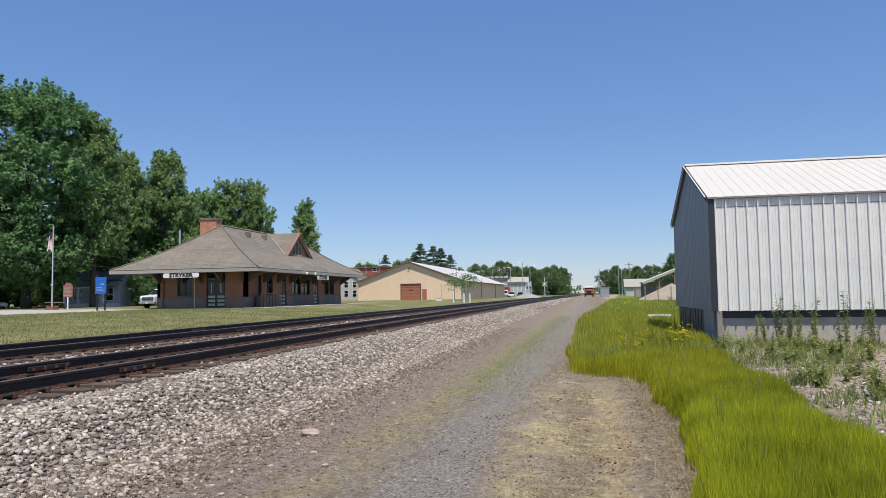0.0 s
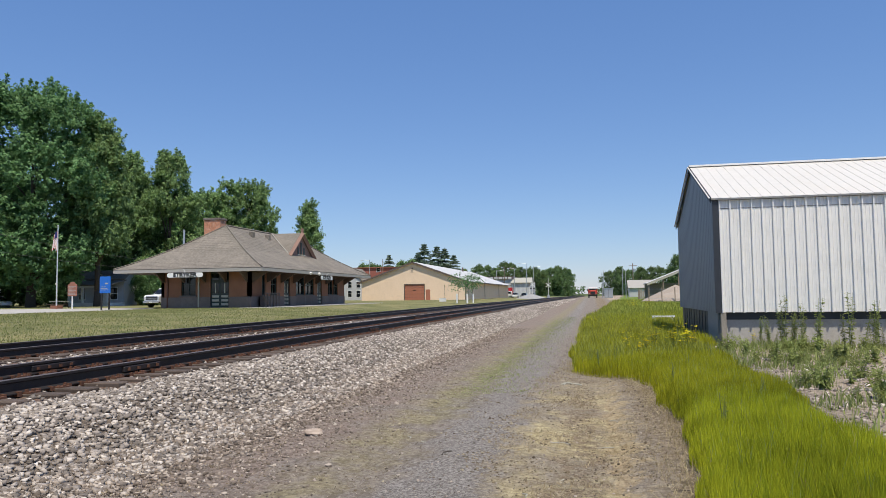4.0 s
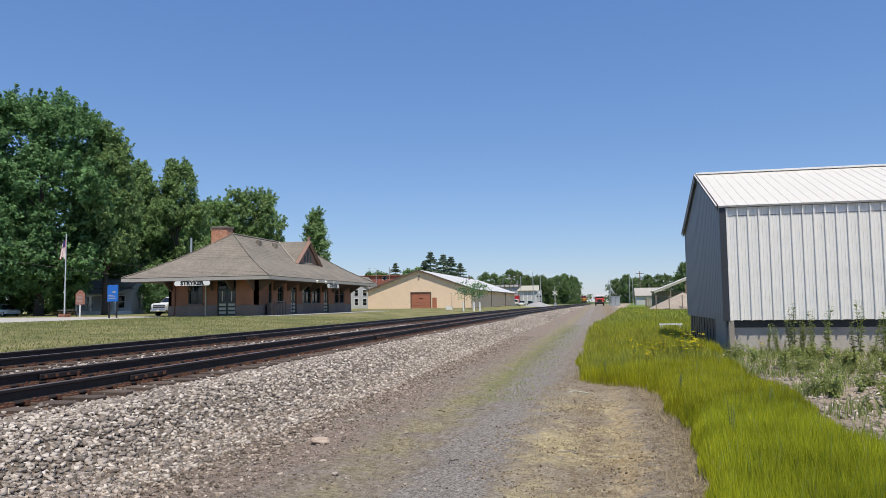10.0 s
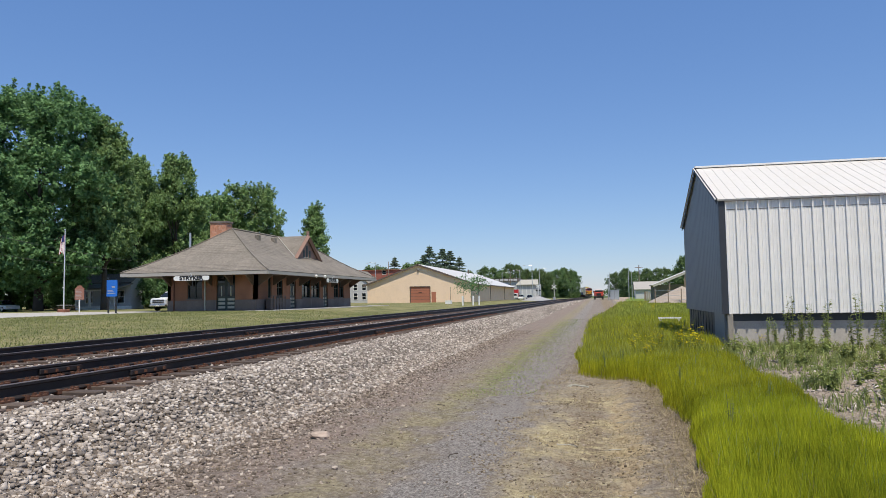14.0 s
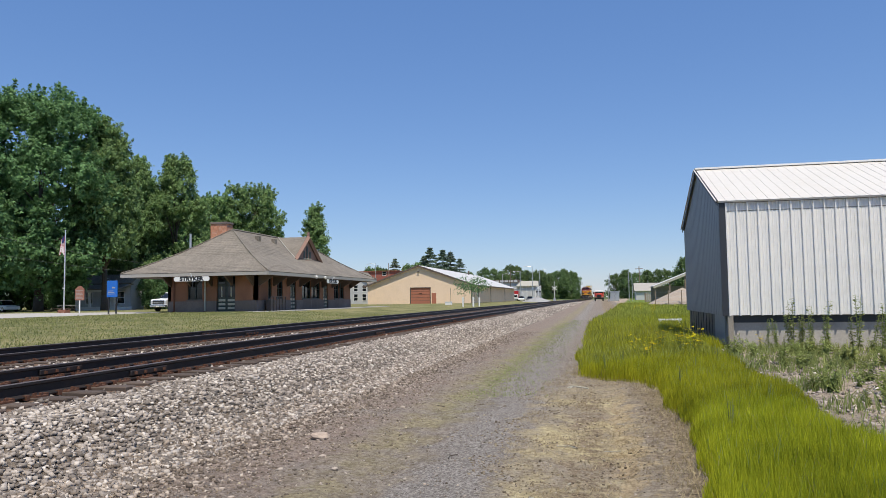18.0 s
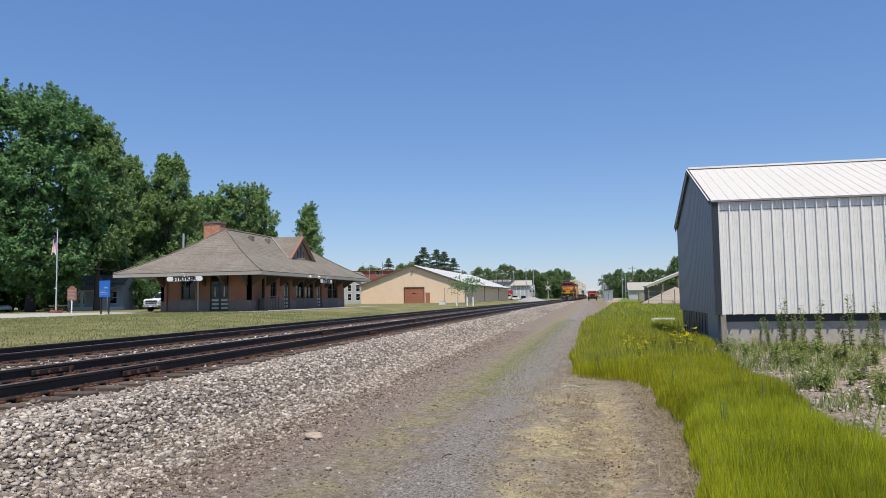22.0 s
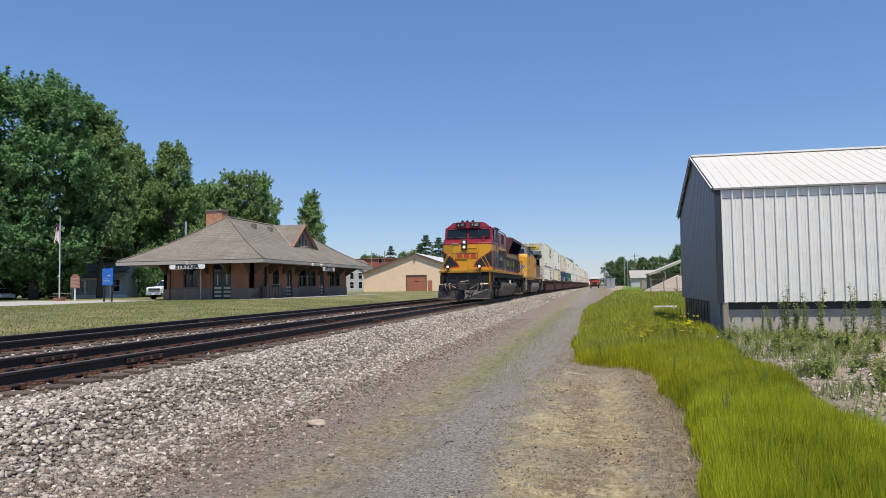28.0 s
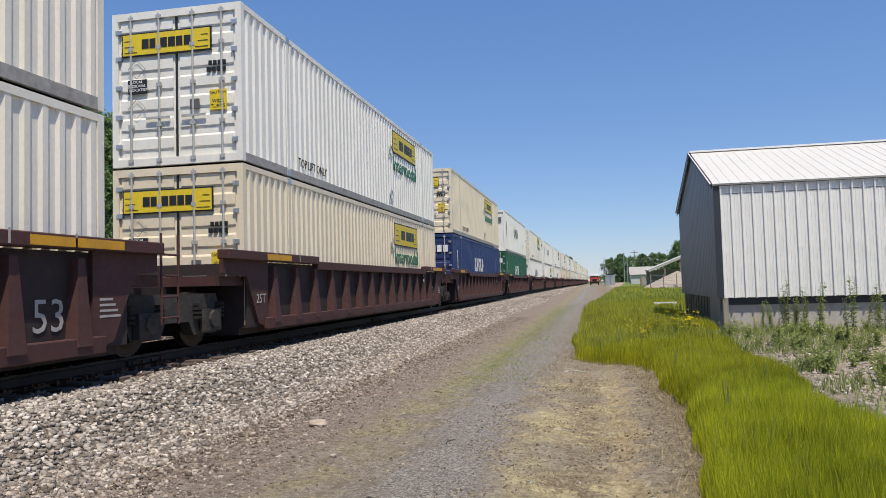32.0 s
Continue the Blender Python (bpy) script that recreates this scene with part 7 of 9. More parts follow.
def build_container(plain=False):
    """A 53-foot box: posts, rails, corrugated sides, doors with lock rods, and its signs."""
    c = thing("container", "x", "container")
    W, L, H = BOX_W, BOX_L, BOX_H
    for s in (1, -1):
        part("side_panel", container_side(s * W, s, 0.12, L - 0.12, 0.16, H - 0.1, 0.27, 0.035), M_BOX, c)
        part("top_rail", boxes((s * W - 0.05, s * W + 0.006, 0.1, L - 0.1, H - 0.1, H)), M_BOX, c)
        part("bottom_rail", boxes((s * W - 0.06, s * W + 0.006, 0.1, L - 0.1, 0.0, 0.16)), M_RAILGREY, c)
        for y in (0.0, L - 0.12):
            part("corner_post", boxes((s * W - 0.11 if s > 0 else -W - 0.008, W + 0.008 if s > 0 else -W + 0.11, y, y + 0.12, 0, H)), M_BOX, c)
        for y in (1.98, L - 2.1):
            part("lifting_post", boxes((s * W - 0.05 if s > 0 else -W - 0.012, W + 0.012 if s > 0 else -W + 0.05, y, y + 0.12, 0, H)), M_BOX, c)
            for z in (0, H - 0.12):
                part("casting", bevel(boxes((s * W - 0.1 if s > 0 else -W - 0.02, W + 0.02 if s > 0 else -W + 0.1, y - 0.03, y + 0.15, z - 0.01, z + 0.13)), 0.01), M_GALV, c)
    part("roof", boxes((-W + 0.05, W - 0.05, 0.1, L - 0.1, H - 0.05, H - 0.01)), M_BOX, c)
    part("floor", boxes((-W + 0.06, W - 0.06, 0.1, L - 0.1, 0.05, 0.14)), M_CHASSIS, c)
    part("front_panel", boxes((-W + 0.1, W - 0.1, L - 0.08, L - 0.04, 0.1, H - 0.08)), M_BOX, c)
    part("header", boxes((-W + 0.1, W - 0.1, 0.0, 0.1, H - 0.14, H)), M_BOX, c)
    part("threshold", boxes((-W + 0.1, W - 0.1, 0.0, 0.1, 0, 0.14)), M_BOX, c)
    for s in (1, -1):
        x0, x1 = (0.02, W - 0.11) if s > 0 else (-W + 0.11, -0.02)
        d = part("door", boxes((x0, x1, 0.05, 0.09, 0.14, H - 0.14)), M_BOX, c, "ribbed steel door leaf")
        if not plain:
            for k in range(7):
                z = 0.28 + k * 0.37
                b2 = hull([(x0 + 0.05, 0.05, z), (x1 - 0.05, 0.05, z), (x1 - 0.05, 0.05, z + 0.26), (x0 + 0.05, 0.05, z + 0.26)],
                          [(x0 + 0.05, 0.028, z + 0.04), (x1 - 0.05, 0.028, z + 0.04), (x1 - 0.05, 0.028, z + 0.22), (x0 + 0.05, 0.028, z + 0.22)])
                part("door_rib", b2, M_BOX, d)
            for q in (0.28, 0.78):
                x = s * (0.02 + q * 1.15)
                b2 = bmesh.new()
                tube(b2, (x, 0.0, 0.06), (x, 0.0, H - 0.05), 0.022, n=7)
                for z in (0.1, 0.75, 1.5, 2.2, H - 0.12):
                    box(b2, x - 0.05, x + 0.05, -0.02, 0.05, z - 0.035, z + 0.035)
                part("lock_rod", b2, M_SILVER, d)
            b2 = bmesh.new()
            for z in (0.35, 0.9, 1.45, 2.0, 2.5):
                box(b2, s * (W - 0.13) - 0.06, s * (W - 0.13) + 0.06, -0.012, 0.05, z, z + 0.08)
            tagged(part("hinge", b2, M_GALV, d), "", "", "", "stuff")
            part("handle", boxes((min(s * 0.12, s * 0.6), max(s * 0.12, s * 0.6), -0.03, -0.005, 0.86, 0.9)), M_SILVER, d)
    part("door_seam", boxes((-0.02, 0.02, 0.03, 0.06, 0.14, H - 0.14)), M_BLACK, c)
    return c


def dress(c, style):
    """Signs and lettering of one box."""
    W, L, H = BOX_W, BOX_L, BOX_H
    if style in ("yellow", "outline"):
        pm = M_LOGOYEL if style == "yellow" else M_WHITE
        # side panel near the far end, end panel across the doors
        pn = part("name_panel", boxes((W + 0.006, W + 0.012, 10.15, 13.15, 1.9, 2.62)), M_BLACK, c, "framed panel with plain name bars")
        part("panel_field", boxes((W + 0.012, W + 0.016, 10.19, 13.11, 1.94, 2.58)), pm, pn)
        b2 = bmesh.new()
        y = 10.95
        for k in range(6):
            box(b2, W + 0.016, W + 0.02, y, y + (0.24, 0.2, 0.23, 0.24, 0.22, 0.23)[k], 2.11, 2.41)
            y += 0.27 if k != 1 else 0.36
        tagged(part("name_block", b2, M_BLACK, pn), "", "", "", "stuff")
        b2 = bmesh.new()
        for k in range(3):
            box(b2, W + 0.016, W + 0.02, 10.3, 10.8 - k * 0.1, 2.05 + k * 0.16, 2.07 + k * 0.16)
            box(b2, W + 0.016, W + 0.02, 12.6 + k * 0.1, 13.0, 2.05 + k * 0.16, 2.07 + k * 0.16)
        tagged(part("scroll_mark", b2, M_BLACK, pn), "", "", "", "stuff")
        writing("word", "Intermodal", 0.66, M_LOGOGREEN, c, Matrix.Translation((W + 0.008, 11.7, 1.54)) @ SIDE, 0.003, "green painted word", "CENTER", 1.06, 0.012)
        ep = part("door_sign", boxes((-1.1, 0.72, -0.004, 0.02, 2.06, 2.5)), M_BLACK, c, "framed panel with plain name bars")
        part("sign_field", boxes((-1.075, 0.695, -0.012, -0.004, 2.085, 2.475)), pm, ep)
        b2 = bmesh.new()
        x = -0.68
        for k in range(6):
            box(b2, x, x + (0.14, 0.12, 0.135, 0.14, 0.13, 0.135)[k], -0.018, -0.012, 2.19, 2.37)
            x += 0.16 if k != 1 else 0.22
        for k in range(3):
            box(b2, -1.04, -0.78 - k * 0.06, -0.018, -0.012, 2.13 + k * 0.11, 2.14 + k * 0.11)
            box(b2, 0.4 + k * 0.06, 0.66, -0.018, -0.012, 2.13 + k * 0.11, 2.14 + k * 0.11)
        tagged(part("name_block", b2, M_BLACK, ep), "", "", "", "stuff")
        st = part("caution_sign", boxes((0.68, 1.0, -0.004, 0.03, 0.95, 1.32)), M_LOGOYEL, c, "yellow caution sticker")
        writing("caution", "CAUTION", 0.075, M_BLACK, st, Matrix.Translation((0.84, -0.006, 1.26)) @ FRONT, 0.002)
        writing("wide", "WIDE\nTURNS", 0.09, M_BLACK, st, Matrix.Translation((0.84, -0.006, 1.06)) @ FRONT, 0.002)
        part("grey_patch", boxes((0.28, 0.46, -0.004, 0.03, 1.0, 1.18)), M_UPG, c)
        st = part("notice", boxes((-0.98, -0.6, -0.004, 0.03, 1.36, 1.62)), M_BLACK, c, "black notice with white words")
        writing("notice_words", "LOCAL\nREGIONAL\nDEDICATED", 0.075, M_WHITE, st, Matrix.Translation((-0.79, -0.006, 1.5)) @ FRONT, 0.002)
        for z in (1.82, 1.08):
            b2 = bmesh.new()
            pipe(b2, [(-0.98, 0.0, z), (-0.8, 0.0, z + 0.18), (-0.62, 0.0, z), (-0.8, 0.0, z - 0.18), (-0.98, 0.0, z)], 0.005, 4)
            part("placard_holder", b2, M_UPG, c)
        b2 = bmesh.new()
        for k in range(4):
            box(b2, 0.66 + k * 0.09, 0.72 + k * 0.09, -0.002, 0.03, 1.78, 1.86)
            box(b2, 0.62 + k * 0.1, 0.69 + k * 0.1, -0.002, 0.03, 1.66, 1.74)
        tagged(part("serial_block", b2, M_BLACK, c), "", "", "", "stuff")
        for z, y in ((1.9, 9.9), (0.5, 9.9)):
            part("placard_holder", pipe(bmesh.new(), [(W + 0.02, y - 0.18, z), (W + 0.02, y, z + 0.2), (W + 0.02, y + 0.18, z), (W + 0.02, y, z - 0.2), (W + 0.02, y - 0.18, z)], 0.015, 4), M_GALV, c)
        writing("top_lift", "TOP LIFT ONLY", 0.27, M_CHASSIS, c, Matrix.Translation((W + 0.008, 3.4, 0.36)) @ SIDE, 0.003, "", "CENTER", 0.9)
        if style == "outline":
            writing("lift_note", "WT\nOR", 0.2, M_UPG, c, Matrix.Translation((W + 0.004, 1.15, 2.25)) @ SIDE, 0.003)
        b2 = bmesh.new()
        for k in range(9 if style == "outline" else 0):
            box(b2, W + 0.003, W + 0.007, 0.5 + k * 0.15, 0.54 + k * 0.15, 1.84, 1.98)
        if style == "outline":
            tagged(part("note_block", b2, M_UPG, c), "", "", "", "stuff")
    else:
        b2 = bmesh.new()
        for k in range(5):
            box(b2, W + 0.006, W + 0.012, 6.0 + k * 0.62, 6.25 + k * 0.62, 1.3, 2.0)
            box(b2, W + 0.006, W + 0.012, 6.25 + k * 0.62, 6.48 + k * 0.62, 1.3 + 0.25 * (k % 3), 1.5 + 0.25 * (k % 3))
        part("name_block", b2, M_UPG if style == "white" else M_WHITE, c, "plain lettering bars")
        part("edge_block", boxes((W + 0.006, W + 0.012, 1.0, 1.12, 1.1, 2.2), (W + 0.006, W + 0.012, 13.2, 13.4, 0.7, 1.1)), M_UPG if style == "white" else M_WHITE, c)
        b2 = bmesh.new()
        for k in range(3):
            box(b2, 0.3 + k * 0.28, 0.5 + k * 0.28, -0.02, 0.03, 2.1, 2.4)
        part("door_block", b2, M_WHITE if style != "white" else M_UPG, c)


def build_well_car(first=False):
    """One unit of an articulated well car, from truck centre to truck centre."""
    c = thing("well_car", "rust-red well car with dark ribbed sides on dusty trucks", "railway car")
    S = 19.95
    y0, y1 = 1.75, 18.3
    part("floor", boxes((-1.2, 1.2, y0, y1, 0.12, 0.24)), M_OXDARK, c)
    for s in (1, -1):
        xa, xb = sorted((s * 1.36, s * 1.50))
        part("top_chord", bevel(boxes((xa, xb, y0 + 3.1, y1 - 2.9, 1.32, 1.50)), 0.012), M_OXIDE, c)
        for q0, q1 in ((y0 - 0.95, y0 + 3.1), (y1 - 2.9, y1 + 0.6)):
            part("raised_chord", bevel(boxes((xa - 0.04, xb + 0.04, q0, q1, 1.44, 1.60)), 0.012), M_OXIDE, c)
        part("bottom_sill", bevel(boxes((xa, xb, y0 + 0.6, y1 - 0.6, 0.19, 0.40)), 0.012), M_OXIDE, c)
        x = s * 1.36
        part("side_sheet", boxes((min(x, x - s * 0.03), max(x, x - s * 0.03), y0, y1, 0.25, 1.42)), M_OXDARK, c, "dark side sheet with the inset shade in its colour")
        b2 = prism(bmesh.new(), [(y0 - 0.95, 1.44), (y0 - 0.95, 1.2), (y0 - 0.1, 1.15), (y0 + 0.35, 0.32), (y0 + 0.75, 0.2), (y0 + 0.75, 1.44)], "x", min(s * 1.36, s * 1.42), max(s * 1.36, s * 1.42))
        part("end_plate", b2, M_OXIDE, c)
        b2 = prism(bmesh.new(), [(y1 + 0.6, 1.44), (y1 + 0.6, 1.2), (y1 + 0.1, 1.15), (y1 - 0.35, 0.32), (y1 - 0.75, 0.2), (y1 - 0.75, 1.44)], "x", min(s * 1.36, s * 1.42), max(s * 1.36, s * 1.42))
        part("end_plate", b2, M_OXIDE, c)
    rib = None
    n = 15
    for i in range(n):
        y = y0 + 1.0 + i * (y1 - y0 - 2.0) / (n - 1)
        for s in (1, -1):
            m = pose(0, y, 0) if s > 0 else pose(0, y, 0, 0, 0, 180)
            if rib is None:
                b2 = hull([(1.36, -0.16, 0.3), (1.52, -0.13, 0.3), (1.52, 0.13, 0.3), (1.36, 0.16, 0.3)], [(1.36, -0.07, 1.34), (1.46, -0.06, 1.34), (1.46, 0.06, 1.34), (1.36, 0.07, 1.34)])
                rib = part("side_post", b2, M_OXIDE, c, "", m)
            elif s > 0 or i % 3 == 0:
                again(rib, m)
    part("end_platform", boxes((-1.3, 1.3, 0.75, y0, 1.0, 1.16)), M_OXIDE, c)
    part("end_platform", boxes((-1.3, 1.3, y1, S - 0.75, 1.0, 1.16)), M_OXIDE, c)
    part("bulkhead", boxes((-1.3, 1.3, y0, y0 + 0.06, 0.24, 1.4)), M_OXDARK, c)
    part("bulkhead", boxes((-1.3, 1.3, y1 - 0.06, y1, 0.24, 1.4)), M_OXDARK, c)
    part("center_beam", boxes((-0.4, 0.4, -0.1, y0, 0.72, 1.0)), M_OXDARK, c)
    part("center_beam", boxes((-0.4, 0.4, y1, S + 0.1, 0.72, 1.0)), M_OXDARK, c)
    b2 = bmesh.new()
    for q in (0.0, 0.42):
        tube(b2, (1.42, 19.0 + q, 0.45), (1.42, 19.0 + q, 1.75), 0.018, n=6)
    for z in (0.55, 0.85, 1.15, 1.45):
        tube(b2, (1.42, 19.0, z), (1.42, 19.42, z), 0.018, n=6)
    part("ladder", b2, M_OXIDE, c)
    railing(c, [(1.4, 0.95, 1.15), (1.4, 0.95, 1.6), (1.4, 1.45, 1.6), (1.4, 1.45, 1.15)], M_SILVER, 0.018)
    bogie(c, 0.0, (-0.88, 0.88), 0.46, 1.0)
    # stencils
    part("yellow_stripe", boxes((1.541, 1.545, y1 - 1.9, y1 - 0.3, 1.46, 1.57)), M_KYEL, c)
    part("yellow_stripe", boxes((1.541, 1.545, y0 + 0.5, y0 + 1.6, 1.46, 1.57)), M_KYEL, c)
    writing("car_size", "53", 0.54, M_STENCIL, c, Matrix.Translation((1.37, y1 - 1.42, 0.66)) @ SIDE, 0.002, "white stencilled figures")
    writing("load_mark", "20\n40", 0.2, M_STENCIL, c, Matrix.Translation((1.475, y1 - 3.22, 1.18)) @ SIDE, 0.002)
    writing("axle_mark", "25T", 0.24, M_STENCIL, c, Matrix.Translation((1.425, y0 + 0.45, 0.75)) @ SIDE, 0.002)
    b2 = bmesh.new()
    for k in range(4):
        box(b2, 1.42, 1.424, y1 - 0.62, y1 - 0.22 - 0.05 * k, 0.62 + k * 0.07, 0.65 + k * 0.07)
    part("data_block", b2, M_STENCIL, c)
    for q in (0.9, 2.0, y1 - y0 - 1.2, y1 - y0 - 2.2):
        part("tick", boxes((1.541, 1.545, y0 + q, y0 + q + 0.03, 1.46, 1.62)), M_STENCIL, c)
    return c


WHITE_BOX, CREAM_BOX, NAVY_BOX, GREEN_BOX = (0.86, 0.84, 0.78, 1), (0.80, 0.70, 0.53, 1), (0.018, 0.038, 0.14, 1), (0.015, 0.11, 0.055, 1)
OLDW_BOX = (0.83, 0.78, 0.68, 1)
LABELS = {WHITE_BOX: "white corrugated freight container on a well car", CREAM_BOX: "cream corrugated freight container on a well car",
          NAVY_BOX: "navy blue corrugated freight container on a well car", GREEN_BOX: "green corrugated freight container on a well car",
          OLDW_BOX: "stained off-white corrugated freight container on a well car"}


def tint(c, col):
    for o in (c, *c.children_recursive):
        o.color = col
    return tagged(c, LABELS[col], "container", "containers of the train")


def build_train():
    second = build_second_engine()
    for o in second.children:
        o.matrix_basis = Matrix.Translation((0, -22.9, 0)) @ o.matrix_basis
    lead = build_lead_engine()
    lead.scale = second.scale = (1, 1, 1.03)
    out = [(lead, 0.0), (second, 22.9)]
    car = build_well_car()
    first = build_well_car()
    tagged(first, "rust-red well car with pale chalked loops along its ribbed side", "railway car", "well cars of the train")
    for k in range(9):
        y = 7.1 + k * 1.04
        part("chalk_loop", pipe(bmesh.new(), [(1.385 + 0.004 * q, y + 0.3 * math.sin(q * 0.7), 0.75 + (0.38 if k % 3 else 0.46) * math.cos(q * 0.7)) for q in range(7 if k % 2 else 9)], 0.012, 4), M_STENCIL, first)
    teal = mat("teal_spray_paint", (0.06, 0.14, 0.13), 0.7, 0, 0.3)
    for y, w in ((3.98, 0.66), (5.02, 0.66)):
        part("spray_patch", prism(bmesh.new(), [(y, 0.36), (y + w, 0.34), (y + w, 0.6), (y + w * 0.7, 0.52), (y + w * 0.45, 0.64), (y + w * 0.2, 0.55), (y, 0.62)], "x", 1.362, 1.37), teal, first)
    tagged(car, "", "", "well cars of the train")
    stock = {}
    for style in ("yellow", "outline", "white", "name"):
        stock[style] = build_container(style in ("white",))
        dress(stock[style], style)
    used = set()
    plan = [((OLDW_BOX, "outline"), (OLDW_BOX, "yellow")), ((CREAM_BOX, "yellow"), (WHITE_BOX, "yellow")), ((NAVY_BOX, "name"), (CREAM_BOX, "yellow")),
            ((GREEN_BOX, "name"), (WHITE_BOX, "white")), ((WHITE_BOX, "white"), (OLDW_BOX, "yellow")), ((WHITE_BOX, "yellow"), (WHITE_BOX, "white"))]
    for i in range(24):
        at = 46.55 + 19.95 * i
        out.append((first if i == 0 else car if i == 1 else copy_thing(car, pose(0, 0, 0)), at))
        lo, hi = plan[i] if i < len(plan) else ((random.choice((WHITE_BOX, CREAM_BOX, OLDW_BOX, OLDW_BOX)), random.choice(("yellow", "white"))), (random.choice((WHITE_BOX, OLDW_BOX, CREAM_BOX)), random.choice(("yellow", "white", "yellow"))))
        for (col, style), z in ((lo, 0.30), (hi, 0.30 + BOX_H + 0.05)):
            if style not in used:
                used.add(style)
                c = stock[style]
            else:
                c = copy_thing(stock[style], pose(0, 0, 0))
            tint(c, col)
            c["lift"] = z
            out.append((c, at + 1.78))
    # rear truck of the last unit
    return out


TRAIN = build_train()
NOSE_AT, SPEED = 29.73, 24.76
RAIL_TOP = RAIL_Z + RAIL_H


def motions():
    """The train runs towards the camera at an even speed, following the bend."""
    for o, dy in TRAIN:
        lift = o.get("lift", 0.0)
        rows = []
        for k in range(33):
            y = SPEED * (NOSE_AT - k) + dy
            off, s = bend(y)
            rows.append((float(k), pose(TRACK_X + off, y, RAIL_TOP + lift, 0, 0, -math.degrees(math.atan(s)))))
        walk(o, rows)


# ---- things on the lawn and round the depot ----
def build_paths():
    bm = bmesh.new()
    prism(bm, [(-38.6, 20), (-37.4, 57.5), (-41.5, 64.3), (-60, 64.0), (-100, 61.0), (-100, 20)], "z", 0.50, 0.755)
    structure("pavement", bm, M_CONC, "pale concrete drive beside the lawn", "driveway")
    bm = boxes((-29.4, -26.6, 57.4, 92.0, 0.45, 0.775))
    structure("platform", bm, M_CONC, "pale concrete apron along the depot", "platform")


def build_flagpole():
    f = thing("flagpole", "white aluminium flagpole with a limp striped flag", "flagpole", "", pose(-53.3, 65.4, 0.70))
    part("plinth", bevel(boxes((-0.42, 0.42, -0.42, 0.42, 0, 0.36)), 0.04), M_PLAQUE, f, "brick-coloured plinth")
    bm = bmesh.new()
    tube(bm, (0, 0, 0.36), (0, 0, 8.4), 0.075, 0.045, 10)
    part("pole", bm, M_ALU, f)
    bm = bmesh.new()
    bmesh.ops.create_uvsphere(bm, u_segments=10, v_segments=6, radius=0.08, matrix=Matrix.Translation((0, 0, 8.47)))
    part("finial", bm, M_ALU, f)
    part("cleat", boxes((-0.14, 0.02, -0.1, -0.06, 2.5, 2.62)), M_WHITE, f)
    cl = part("flag", boxes((-0.02, -0.01, -0.03, 0.0, 6.1, 8.0)), M_WHITE, f, "limp red, white and blue flag")
    red, blue = mat("flag_red", (0.42, 0.02, 0.03), 0.8), mat("flag_blue", (0.02, 0.03, 0.14), 0.8)
    for k in range(9):
        top, low = 7.95 - 0.05 * k, 6.25 - 0.11 * abs(k - 4) + 0.05 * (k % 3)
        x = -0.04 - 0.075 * k
        b2 = hull([(x, -0.03 + 0.05 * (k % 2), low), (x - 0.08, -0.05 + 0.05 * ((k + 1) % 2), low), (x - 0.08, 0.02, low + 0.05), (x, 0.03, low)],
                  [(x * 0.6, -0.02, top), (x * 0.6 - 0.05, -0.03, top), (x * 0.6 - 0.05, 0.02, top), (x * 0.6, 0.02, top)])
        part("fold", b2, (red, M_WHITE)[k % 2], cl)
    part("canton", hull([(-0.1, -0.08, 7.25), (-0.36, -0.08, 7.15), (-0.36, -0.04, 7.15), (-0.1, -0.04, 7.25)], [(-0.06, -0.07, 7.9), (-0.25, -0.07, 7.85), (-0.25, -0.03, 7.85), (-0.06, -0.03, 7.9)]), blue, cl)


